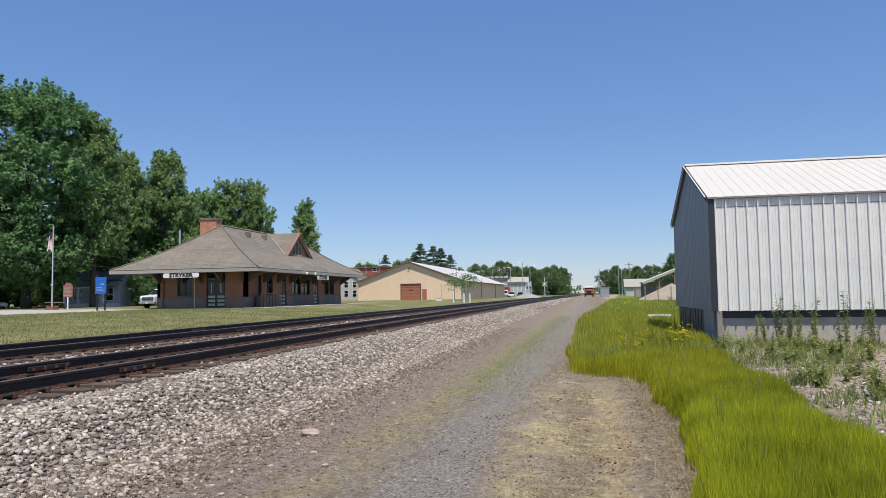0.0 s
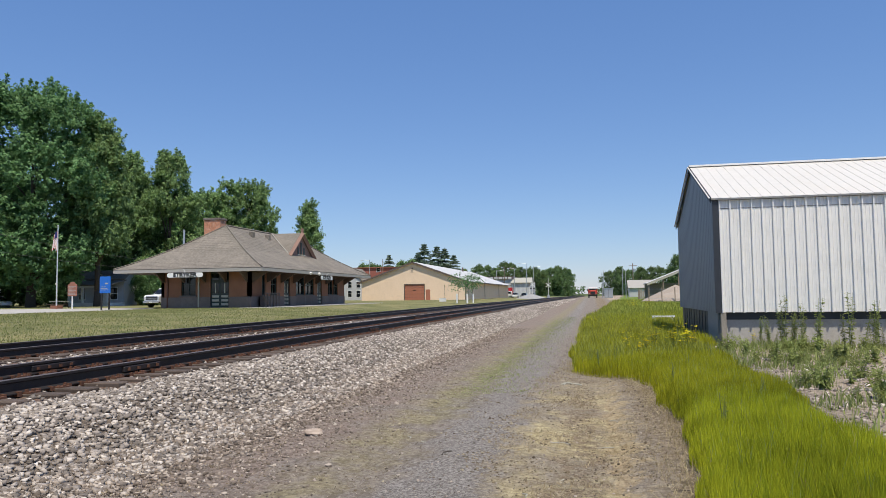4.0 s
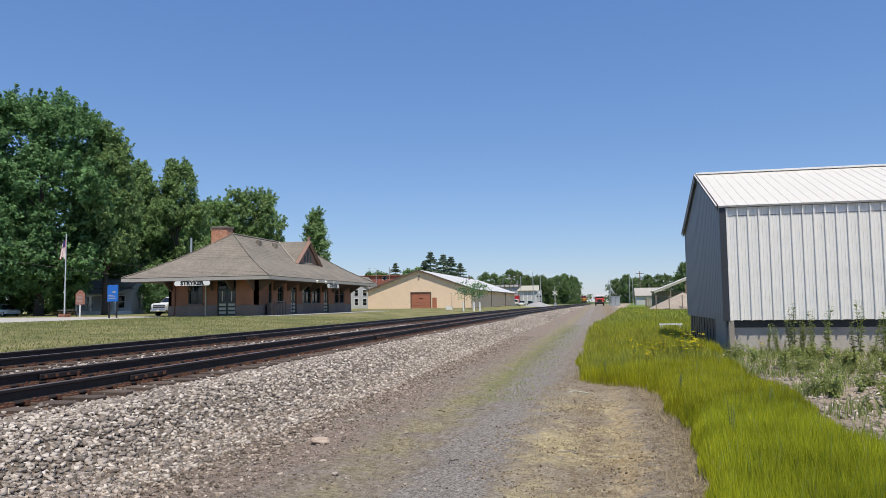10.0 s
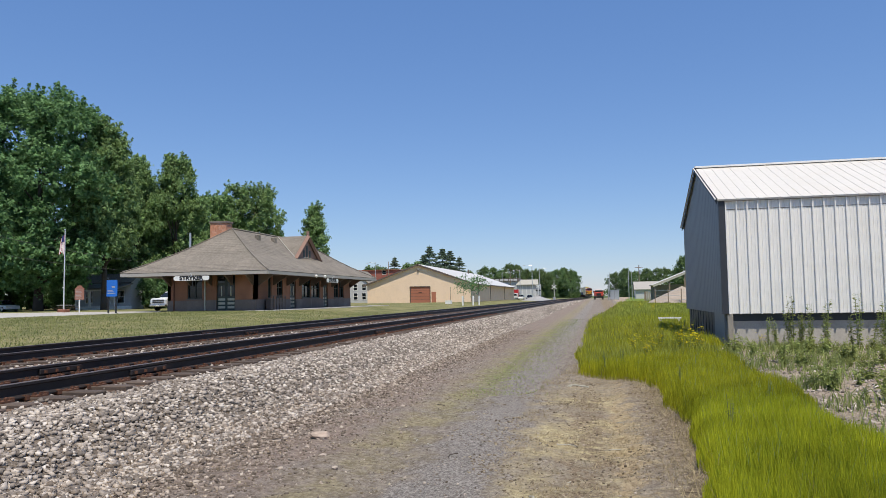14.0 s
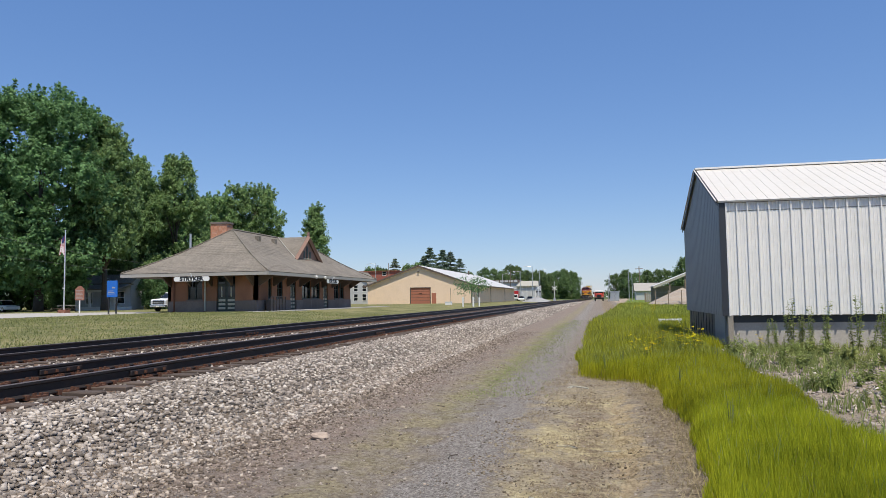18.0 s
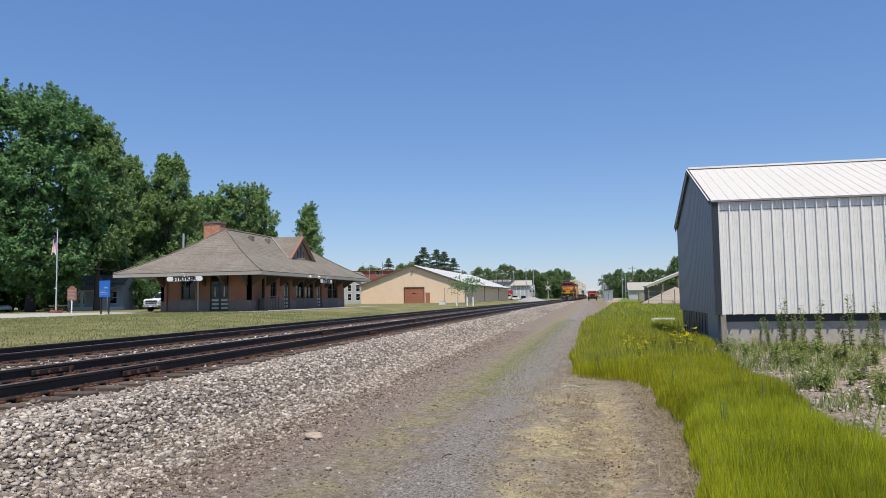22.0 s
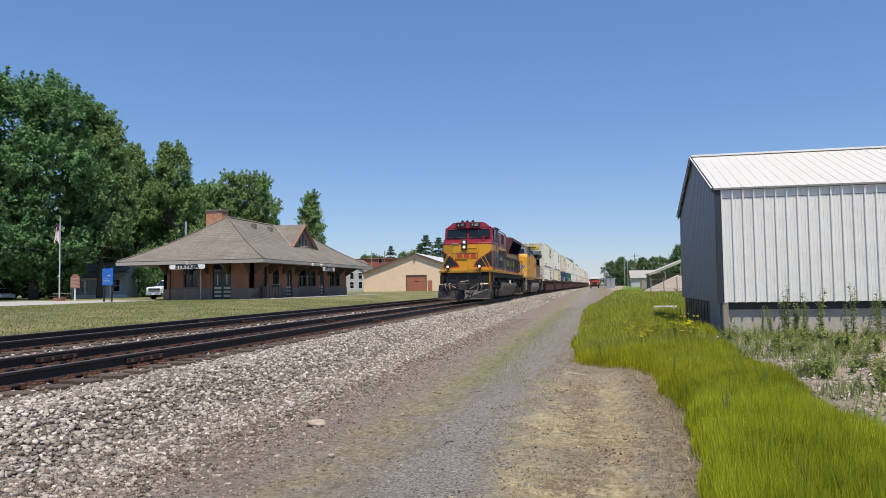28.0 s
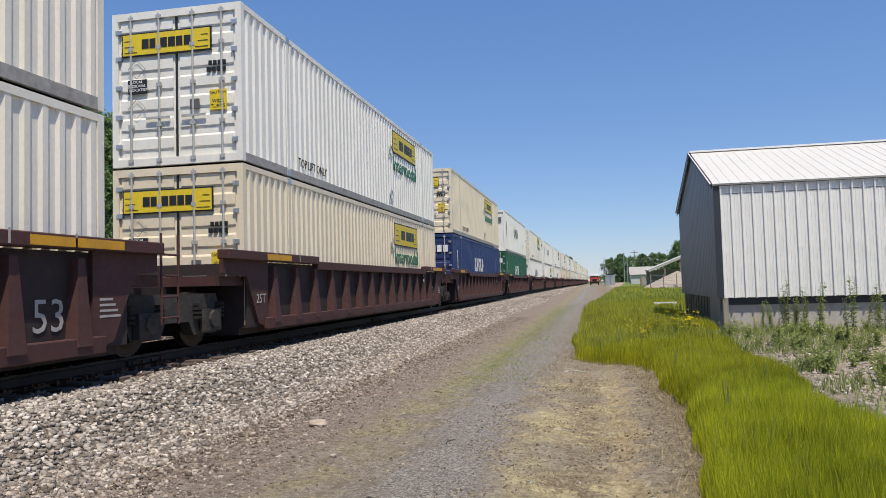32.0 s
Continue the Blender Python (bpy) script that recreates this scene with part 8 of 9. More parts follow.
def build_signs():
    s = thing("marker_sign", "brown cast historical marker on a white post", "sign", "", pose(-48.5, 61.6, 0.72))
    pl = [(-0.5, 1.25), (0.5, 1.25), (0.5, 2.35), (0.3, 2.42), (0.2, 2.6), (-0.2, 2.6), (-0.3, 2.42), (-0.5, 2.35)]
    p = part("plate", bevel(prism(bmesh.new(), pl, "y", -0.03, 0.03), 0.012), M_PLAQUE, s)
    b2 = bmesh.new()
    for k in range(7):
        box(b2, -0.4, 0.4 - 0.1 * (k % 3), -0.036, -0.03, 1.38 + k * 0.13, 1.42 + k * 0.13)
    part("text_block", b2, M_STENCIL, p)
    part("post", tube(bmesh.new(), (0, 0, -0.05), (0, 0, 1.25), 0.06, n=10), M_WHITE, s)
    s = thing("notice_board", "bright blue notice board on two dark posts", "sign", "", pose(-40.25, 55.1, 0.70))
    p = part("panel", bevel(boxes((-0.50, 0.50, -0.04, 0.04, 1.45, 2.85)), 0.01), M_BLUE, s)
    b2 = bmesh.new()
    box(b2, 0.0, 0.3, -0.046, -0.04, 2.2, 2.32)
    for k in range(3):
        box(b2, -0.4, 0.35 - 0.12 * k, -0.046, -0.04, 1.7 + 0.13 * k, 1.74 + 0.13 * k)
    part("text_block", b2, M_STENCIL, p)
    for x in (-0.36, 0.36):
        part("post", boxes((x - 0.05, x + 0.05, -0.0, 0.1, -0.05, 2.95)), M_BLACK, s)
    # picnic table in the shade
    t = thing("picnic_table", "dark picnic table in the shade of the maples", "table", "", pose(-57.5, 71, 0.72))
    part("tabletop", boxes((-0.95, 0.95, -0.4, 0.4, 0.7, 0.76)), M_FASCIA, t)
    for y in (-0.75, 0.75):
        part("bench", boxes((-0.95, 0.95, y - 0.14, y + 0.14, 0.42, 0.46)), M_SOFFIT, t)
    for x in (-0.7, 0.7):
        b2 = bmesh.new()
        tube(b2, (x, -0.7, 0), (x, 0.3, 0.72), 0.04, n=6)
        tube(b2, (x, 0.7, 0), (x, -0.3, 0.72), 0.04, n=6)
        part("leg", b2, M_SOFFIT, t)


def wheel_parts(parent, x, y, r, w):
    s = 1 if x > 0 else -1
    wh = part("wheel", bevel(tube(bmesh.new(), (x - w / 2, y, r), (x + w / 2, y, r), r, n=20), 0.03), M_BLACK, parent)
    part("rim", tube(bmesh.new(), (x + s * w * 0.5, y, r), (x + s * (w * 0.5 + 0.01), y, r), r * 0.6, n=14), M_ALU, wh)
    return wh


def build_pickup():
    body = mat("white_car_paint", (0.70, 0.71, 0.72), 0.25, 0, 0.03)
    p = thing("pickup_truck", "white full-size pickup truck parked beside the depot", "truck", "", Matrix.Translation((-43.9, 67.4, 0.72)) @ pose(0, 0, 0, 0, 0, -6))
    b2 = prism(bmesh.new(), [(0.0, 0.55), (0.0, 1.18), (0.15, 1.28), (1.35, 1.36), (6.0, 1.36), (6.0, 0.6), (5.0, 0.5), (0.4, 0.45)], "x", -0.98, 0.98)
    part("body", bevel(b2, 0.05, 2), body, p)
    b2 = hull([(-0.95, 1.3, 1.34), (0.95, 1.3, 1.34), (0.95, 4.3, 1.34), (-0.95, 4.3, 1.34)], [(-0.74, 2.0, 1.98), (0.74, 2.0, 1.98), (0.76, 4.0, 1.98), (-0.76, 4.0, 1.98)])
    part("cab", bevel(b2, 0.04), body, p)
    part("windshield", hull([(-0.86, 1.36, 1.40), (0.86, 1.36, 1.40), (0.86, 1.42, 1.38), (-0.86, 1.42, 1.38)], [(-0.70, 1.88, 1.90), (0.70, 1.88, 1.90), (0.70, 1.94, 1.90), (-0.70, 1.94, 1.90)]), M_GLASS, p)
    g = part("grille", bevel(boxes((-0.72, 0.72, -0.04, 0.03, 0.78, 1.16)), 0.03), M_CHROME, p, "chrome-framed dark grille")
    for k in range(2):
        part("grille_bar", boxes((-0.66, 0.66, -0.055, -0.04, 0.83 + k * 0.16, 0.94 + k * 0.16)), M_BLACK, g)
    part("bumper", bevel(boxes((-0.98, 0.98, -0.14, 0.1, 0.46, 0.70)), 0.04), M_CHROME, p)
    part("plate", boxes((-0.16, 0.16, -0.15, -0.14, 0.5, 0.62)), M_WHITE, p)
    for s in (-1, 1):
        part("headlight", bevel(boxes((s * 0.84 - 0.12, s * 0.84 + 0.12, -0.03, 0.12, 0.8, 1.14)), 0.03), M_ALU, p)
        part("mirror", bevel(boxes((s * 1.12 - 0.1, s * 1.12 + 0.1, 1.75, 1.85, 1.32, 1.68)), 0.03), M_BLACK, p)
        part("side_glass", hull([(s * 0.93, 1.9, 1.40), (s * 0.955, 1.9, 1.40), (s * 0.955, 3.9, 1.40), (s * 0.93, 3.9, 1.40)], [(s * 0.76, 2.2, 1.88), (s * 0.80, 2.2, 1.88), (s * 0.80, 3.8, 1.88), (s * 0.76, 3.8, 1.88)]), M_GLASS, p)
        for y in (1.0, 4.8):
            wheel_parts(p, s * 0.88, y, 0.42, 0.26)
    return p


def build_car(name, label, x, y, turn, paint):
    c = thing(name, label, "car", "", Matrix.Translation((x, y, land(x, y))) @ pose(0, 0, 0, 0, 0, turn))
    b2 = prism(bmesh.new(), [(0.0, 0.3), (0.0, 0.7), (0.9, 0.85), (4.3, 0.88), (4.5, 0.75), (4.5, 0.32)], "x", -0.88, 0.88)
    part("body", bevel(b2, 0.05), paint, c)
    part("cabin", bevel(hull([(-0.82, 0.95, 0.84), (0.82, 0.95, 0.84), (0.82, 4.1, 0.86), (-0.82, 4.1, 0.86)], [(-0.62, 1.6, 1.42), (0.62, 1.6, 1.42), (0.62, 3.6, 1.42), (-0.62, 3.6, 1.42)]), 0.03), M_GLASS, c)
    part("roof", boxes((-0.62, 0.62, 1.62, 3.58, 1.42, 1.46)), paint, c)
    for s in (-1, 1):
        part("headlight", boxes((s * 0.65 - 0.15, s * 0.65 + 0.15, -0.02, 0.05, 0.55, 0.68)), M_ALU, c)
        for q in (0.85, 3.6):
            wheel_parts(c, s * 0.8, q, 0.31, 0.2)


def build_house(name, label, x0, x1, y0, y1, gz, ze, zp, wall_m, roof_m, axis="x", windows=(), chimney=False):
    """A plain gabled house; windows as (x, z, width, height) on its front."""
    h = thing(name, label, "house", "", pose(x0, y0, gz))
    W, L, E, P = x1 - x0, y1 - y0, ze - gz, zp - gz
    if axis == "x":
        prism_poly = [(0, 0), (L, 0), (L, E), (L / 2, P), (0, E)]
        part("wall", prism(bmesh.new(), prism_poly, "x", 0, W), wall_m, h)
        for a, b in ((-0.4, L / 2), (L + 0.4, L / 2)):
            za = E - 0.4 * (P - E) / (L / 2)
            part("roof", slab(bmesh.new(), [(-0.3, a, za + 0.1), (W + 0.3, a, za + 0.1), (W + 0.3, b, P + 0.1), (-0.3, b, P + 0.1)], 0.14), roof_m, h)
    else:
        part("wall", prism(bmesh.new(), [(0, 0), (W, 0), (W, E), (W / 2, P), (0, E)], "y", 0, L), wall_m, h)
        for a, b in ((-0.4, W / 2), (W + 0.4, W / 2)):
            za = E - 0.4 * (P - E) / (W / 2)
            part("roof", slab(bmesh.new(), [(a, -0.3, za + 0.1), (a, L + 0.3, za + 0.1), (b, L + 0.3, P + 0.1), (b, -0.3, P + 0.1)], 0.14), roof_m, h)
    for wx, wz, ww, wh in windows:
        w = part("window", boxes((wx - ww / 2, wx + ww / 2, -0.03, 0.02, wz, wz + wh)), M_GLASS, h)
        b2 = boxes((wx - ww / 2 - 0.08, wx + ww / 2 + 0.08, -0.06, -0.03, wz + wh, wz + wh + 0.1), (wx - ww / 2 - 0.08, wx + ww / 2 + 0.08, -0.06, -0.03, wz - 0.1, wz),
                   (wx - ww / 2 - 0.08, wx - ww / 2, -0.06, -0.03, wz, wz + wh), (wx + ww / 2, wx + ww / 2 + 0.08, -0.06, -0.03, wz, wz + wh), (wx - ww / 2, wx + ww / 2, -0.05, -0.03, wz + wh / 2 - 0.03, wz + wh / 2 + 0.03))
        part("window_frame", b2, M_WHITE, w)
    return h


def build_porch_house():
    h = build_house("porch_house", "grey clapboard house with a white front porch", -71.9, -63.2, 90.5, 93.5, 0.74, 4.6, 5.6, M_GREYWALL, M_SHINGLE, "x",
                    ((2.2, 0.9, 1.0, 1.6), (7.2, 0.9, 1.0, 1.6), (4.8, 2.9, 0.9, 1.4)))
    part("porch_floor", boxes((2.8, 8.9, -3.4, -0.02, 0, 0.45)), M_WHITE, h)
    part("porch_roof", slab(bmesh.new(), [(2.4, -3.8, 2.85), (9.1, -3.8, 2.85), (9.1, 0.0, 3.6), (2.4, 0.0, 3.6)], 0.15), M_SHINGLE, h)
    part("porch_beam", boxes((2.7, 8.9, -3.6, -3.4, 2.5, 2.75)), M_WHITE, h)
    for x in (2.9, 4.9, 7.2, 8.7):
        part("porch_post", boxes((x - 0.13, x + 0.13, -3.6, -3.35, 0.45, 2.5)), M_WHITE, h)
    part("front_door", boxes((5.5, 6.4, -0.05, 0, 0.45, 2.5)), M_WHITE, h)


def build_depot_yard():
    b = thing("fenced_unit", "small grey fenced air-conditioning unit beside the depot wall", "equipment", "", pose(-29.25, 60.7, 0.775))
    part("unit", bevel(boxes((0.1, 0.6, 0.5, 1.4, 0, 1.0)), 0.03), M_BROWNTRIM, b)
    for k in range(6):
        part("rail_post", boxes((0.75, 0.83, k * 0.62, k * 0.62 + 0.07, 0, 1.25)), M_BROWNTRIM, b)
    part("top_rail", boxes((0.74, 0.84, 0, 3.2, 1.2, 1.27)), M_BROWNTRIM, b)
    part("mid_rail", boxes((0.74, 0.84, 0, 3.2, 0.6, 0.66)), M_BROWNTRIM, b)
    for x, y, nm in ((-34.35, 59.5, "corner"), (-37.4, 59.5, "x")):
        d = thing("downspout", "rust-brown iron downspout on the depot wall", "pipe", "downspouts", pose(x, y, 0.70))
        part("pipe", boxes((-0.06, 0.06, 0.3, 0.42, 0.1, 3.3)), M_PALE if nm == "corner" else M_SPIKE, d)
        part("shoe", boxes((-0.07, 0.07, 0.2, 0.42, 0.0, 0.12)), M_SPIKE, d)
    for x, y in ((-27.9, 69.2), (-27.9, 71.6)):
        l = thing("flood_lamp", "small white flood lamp under the depot eave", "lamp", "eave lamps", pose(x, y, 3.9))
        part("arm", pipe(bmesh.new(), [(0, 0, 0.1), (0.35, 0, 0.12)], 0.03), M_WHITE, l)
        part("head", bevel(tube(bmesh.new(), (0.35, -0.05, 0.14), (0.5, -0.1, 0.02), 0.12, 0.16, 10), 0.02), M_WHITE, l)


build_paths()
build_flagpole()
build_signs()
build_pickup()
build_car("parked_car", "white car parked in the shade of the maples", -71.2, 78.5, 70, M_WHITE)
build_porch_house()
build_depot_yard()


# ---- street side beyond the depot ----
def pole(name, label, x, y, h, m, r=0.13, arm=None, cat="pole", base=None):
    p = thing(name, label, cat, "", pose(x, y, land(x, y) if base is None else base))
    part("shaft", tube(bmesh.new(), (0, 0, -0.1), (0, 0, h), r, r * 0.65, 9), m, p)
    if arm:
        part("arm", pipe(bmesh.new(), [(0, 0, h * 0.97), (arm * 0.6, 0, h * 1.0), (arm, 0, h * 0.985)], 0.05), M_GALV, p)
        part("lamp_head", bevel(boxes((min(arm, arm * 1.15), max(arm, arm * 1.15), -0.16, 0.16, h * 0.985 - 0.12, h * 0.985 + 0.05)), 0.03), M_WHITE, p)
    return p


def build_street():
    build_house("brick_building", "dark red brick building with a flat roof", -78, -61.5, 221, 240, 0.7, 10.6, 10.9, M_REDBRICK, M_BARNDOOR, "x", ((12.6, 8.6, 1.2, 1.2),))
    build_house("white_house", "grey-white clapboard house with sash windows", -60.0, -53.6, 167, 177, 0.72, 5.6, 8.4, M_GREYWALL, M_SHINGLE, "y", ((3.5, 0.8, 0.9, 1.5), (3.5, 3.0, 0.9, 1.4), (5.6, 0.8, 0.9, 1.5), (5.6, 3.0, 0.9, 1.4)))
    b = thing("shop_building", "grey two-part building with a flat front and low pitched annex", "building", "", pose(-37, 256, 0.7))
    part("front_block", boxes((0, 9.8, 0, 14, 0, 6.3)), M_GREYWALL, b)
    part("parapet", boxes((-0.6, 9.9, -0.5, 14, 6.3, 7.3)), M_BROWNTRIM, b)
    for k in range(6):
        part("sign_panel", boxes((0.2 + k * 1.6, 1.5 + k * 1.6, -0.55, -0.5, 6.45, 7.1)), M_GREYWALL, b)
    part("annex", boxes((9.8, 16.6, -4, 14, 0, 5.0)), M_GREYWALL, b)
    part("annex_roof", slab(bmesh.new(), [(9.4, -4.6, 5.0), (17.2, -4.6, 5.0), (16.2, 5, 6.9), (10.2, 5, 6.9)], 0.2), M_PALE, b)
    for k in range(5):
        part("pilaster", boxes((10.2 + k * 1.4, 10.35 + k * 1.4, -4.06, -4, 0, 4.8)), M_WHITE, b)
    for k in range(2):
        part("window", boxes((1.2 + k * 4, 3.2 + k * 4, -0.05, 0, 3.6, 5.2)), M_GLASS, b)
    redp = mat("red_car_paint", (0.35, 0.02, 0.025), 0.3, 0, 0.1)
    v = thing("red_van", "dark red box truck parked by the crossing", "truck", "", pose(-25.6, 228, land(-25.6, 228)))
    part("box_body", bevel(boxes((-1.1, 1.1, 1.2, 5.5, 0.7, 3.1)), 0.04), redp, v)
    part("cab", bevel(boxes((-1.0, 1.0, 0, 1.2, 0.5, 2.0)), 0.12), M_WHITE, v)
    part("windshield", boxes((-0.85, 0.85, -0.02, 0.02, 1.2, 1.85)), M_GLASS, v)
    for s in (-1, 1):
        for q in (0.8, 4.5):
            wheel_parts(v, s * 0.95, q, 0.4, 0.25)
    build_car("parked_car", "white car parked beside the crossing", -23.2, 224, 0, M_WHITE)
    build_car("parked_car", "dark car waiting near the crossing", -20.8, 226, 0, M_BLACK)
    build_car("parked_car", "white car waiting near the crossing", -18.8, 234, 0, M_WHITE)
    # heap of grey gravel
    bm = bmesh.new()
    bmesh.ops.create_icosphere(bm, subdivisions=3, radius=1)
    for q in bm.verts:
        r = math.hypot(q.co.x, q.co.y)
        q.co = Vector((q.co.x * 4.6, q.co.y * 3.0, max(-0.1, 1.5 * (1 - r) + 0.12 * noise.noise(q.co * 5))))
    tagged(part("gravel_heap", bm, mat("grey_gravel", (0.30, 0.30, 0.30), 0.95, 0, 0.3, 1, 8, None, 0, 0.8), None, "", pose(-16.4, 201, land(-16.4, 201))), "low heap of grey gravel beside the track", "gravel heap")
    for x, y, h, a in ((-57.3, 198, 11.2, None), (-28.8, 246, 10.3, None), (-21.2, 243, 11.4, -2.5), (-18.8, 243, 10.3, 2.0), (-24.5, 236, 9.5, -2.0), (-30.5, 238, 8.8, 2.0)):
        pole("street_lamp" if a else "utility_pole", "tall slim pole beside the street" if not a else "tall street lamp with a bent arm", x, y, h, M_GALV if a else M_WOODPOLE, 0.14, a, "street lamp" if a else "pole")
    pole("street_lamp", "tall street lamp with a bent arm behind the hall", -59.6, 193, 10.9, M_GALV, 0.1, -2.2, "street lamp")
    # crossing signals
    for x, y in ((-13.3, 229), (-17.4, 219)):
        s = pole("crossing_signal", "railway crossing signal with crossbuck and paired lamps", x, y, 6.3, M_GALV, 0.09, None, "signal")
        part("crossbuck", prism(bmesh.new(), [(-0.8, 3.6), (-0.65, 3.45), (0.8, 4.6), (0.65, 4.75)], "y", -0.12, -0.09), M_WHITE, s)
        part("crossbuck", prism(bmesh.new(), [(-0.8, 4.6), (-0.65, 4.75), (0.8, 3.6), (0.65, 3.45)], "y", -0.16, -0.13), M_WHITE, s)
        for q in (-0.45, 0.45):
            part("lamp_hood", tube(bmesh.new(), (q, -0.2, 2.9), (q, -0.06, 2.9), 0.26, n=12), M_BLACK, s)
        part("gate_arm", boxes((-0.06, 0.06, -0.25, -0.15, 1.0, 6.0)), M_WHITE, s)
        part("relay_base", boxes((-0.4, 0.4, -0.3, 0.3, 0, 1.0)), M_GALV, s)
    # white bollards beside the hall
    for x, y in ((-19.0, 103.5), (-17.9, 106), (-18.3, 108), (-17.6, 109.5)):
        p = tagged(part("bollard", bevel(tube(bmesh.new(), (0, 0, -0.1), (0, 0, 1.35), 0.13, n=10), 0.02), M_WHITE, None, "", pose(x, y, land(x, y))), "white painted post on the grass by the hall", "bollard", "white posts")
    # service boxes along the hall lawn
    p = thing("utility_cabinet", "small pale steel cabinet on the grass", "cabinet", "", pose(-22.8, 112, land(-22.8, 112)))
    part("case", bevel(boxes((-0.5, 0.5, -0.3, 0.3, 0, 0.5)), 0.03), M_WHITE, p)
    part("lid", boxes((-0.54, 0.54, -0.34, 0.34, 0.5, 0.55)), M_WHITE, p)


def build_right_far():
    # red tractor unit facing the camera on the road
    redp = mat("bright_red_paint", (0.50, 0.05, 0.03), 0.35, 0, 0.1)
    t = thing("red_truck", "bright red heavy truck standing on the dirt road", "truck", "", pose(0.1, 204, land(0.1, 204)))
    part("cab", bevel(boxes((-1.2, 1.2, 1.0, 3.2, 1.0, 2.3)), 0.1), redp, t)
    part("cab_top", bevel(boxes((-1.1, 1.1, 1.05, 3.1, 2.3, 2.95)), 0.1), M_WHITE, t)
    part("hood", bevel(boxes((-0.95, 0.95, -0.6, 1.0, 1.0, 2.1)), 0.12), redp, t)
    part("windshield", boxes((-1.05, 1.05, 0.96, 1.0, 2.0, 2.55)), M_GLASS, t)
    part("grille", boxes((-0.6, 0.6, -0.64, -0.6, 1.1, 1.75)), M_BLACK, t)
    part("bumper", bevel(boxes((-1.25, 1.25, -0.85, -0.6, 0.5, 0.95)), 0.05), M_CHASSIS, t)
    part("box_body", bevel(boxes((-1.25, 1.25, 3.3, 11, 1.1, 2.5)), 0.05), redp, t)
    part("chassis", boxes((-0.5, 0.5, -0.5, 11, 0.55, 1.1)), M_CHASSIS, t)
    for s in (-1, 1):
        part("headlight", boxes((s * 0.85 - 0.1, s * 0.85 + 0.1, -0.66, -0.6, 1.2, 1.35)), M_PALE, t)
        part("mirror", boxes((s * 1.45 - 0.12, s * 1.45 + 0.12, 1.0, 1.1, 1.9, 2.5)), M_BLACK, t)
        for q in (0.4, 8.2, 9.4):
            wheel_parts(t, s * 1.05, q, 0.5, 0.3)
    g = thing("signal_cabinet", "grey steel equipment cabinet beside the crossing", "cabinet", "", pose(3.25, 154, land(3.25, 154)))
    part("case", bevel(boxes((-0.85, 0.85, -0.7, 0.7, 0.1, 1.95)), 0.03), M_GALV, g)
    part("roof", boxes((-0.95, 0.95, -0.8, 0.8, 1.95, 2.03)), M_GALV, g)
    part("door_seam", boxes((-0.02, 0.02, -0.71, -0.7, 0.2, 1.9)), M_BLACK, g)
    part("base", boxes((-0.9, 0.9, -0.75, 0.75, -0.1, 0.1)), M_CONC, g)
    for x, y, h, m in ((2.0, 153.8, 5.3, M_GALV), (2.35, 158, 5.8, M_GALV), (6.1, 154.5, 6.3, M_GALV), (6.75, 154.8, 5.8, M_GALV)):
        pole("slim_mast", "slim grey steel mast beside the crossing", x, y, h, m, 0.08)
    p = pole("utility_pole", "wooden power pole with a grey transformer can", 10.4, 196, 8.6, M_WOODPOLE, 0.15)
    part("crossarm", boxes((-1.0, 1.0, -0.06, 0.06, 7.9, 8.05)), M_WOODPOLE, p)
    part("transformer", tube(bmesh.new(), (0.35, -0.1, 6.3), (0.35, -0.1, 7.2), 0.28, n=12), M_GALV, p)
    build_house("shack", "small grey shack with a bright tin roof", 8.4, 14.0, 176, 181, 0.6, 3.0, 4.6, M_GREYWALL, M_FASCIA, "x", ())
    # lean-to with sloping roof over heaps of sand
    s = thing("lean_to", "open lean-to with a long sloping tin roof", "shed", "", pose(7.4, 103, 0.6))
    part("roof", slab(bmesh.new(), [(-0.2, 0, 2.35), (8.0, 0, 5.6), (8.0, 7, 5.6), (-0.2, 7, 2.35)], 0.14), M_BARNROOF, s)
    part("fascia", slab(bmesh.new(), [(-0.2, -0.06, 2.3), (8.0, -0.06, 5.55), (8.0, 0, 5.55), (-0.2, 0, 2.3)], 0.3), M_PALE, s)
    for x in (0.1, 2.0, 4.0, 6.0):
        part("post", boxes((x - 0.08, x + 0.08, 0.1, 0.26, 0, 2.2 + x * 0.39)), M_WOODPOLE, s)
    part("back_wall", boxes((0, 8, 6.8, 6.9, 0, 2.4)), M_POST, s)
    bm = bmesh.new()
    bmesh.ops.create_icosphere(bm, subdivisions=3, radius=1)
    for q in bm.verts:
        r = math.hypot(q.co.x, q.co.y)
        q.co = Vector((q.co.x * 4.2, q.co.y * 2.8, max(-0.1, 2.0 * (1 - r) ** 1.0 + 0.1 * noise.noise(q.co * 4))))
    tagged(part("sand_mound", bm, mat("pale_sand", (0.34, 0.285, 0.235), 0.95, 0, 0.15, 1, 6, None, 0, 0.5), None, "", pose(10.0, 93.8, 0.6)), "pale heap of sand behind a wire fence", "sand heap")
    f = thing("fence", "wire fence on dark timber posts", "fence", "", pose(6.6, 91, 0.55))
    for k in range(7):
        part("post", boxes((k * 1.5 - 0.05, k * 1.5 + 0.05, -0.05, 0.05, -0.1, 1.7)), M_WOODPOLE, f)
    for z in (0.4, 0.9, 1.5):
        part("wire", boxes((0, 9, -0.012, 0.012, z, z + 0.025)), M_GALV, f)
    w = thing("board_fence", "short fence of dark upright boards", "fence", "", pose(7.3, 124, 0.6))
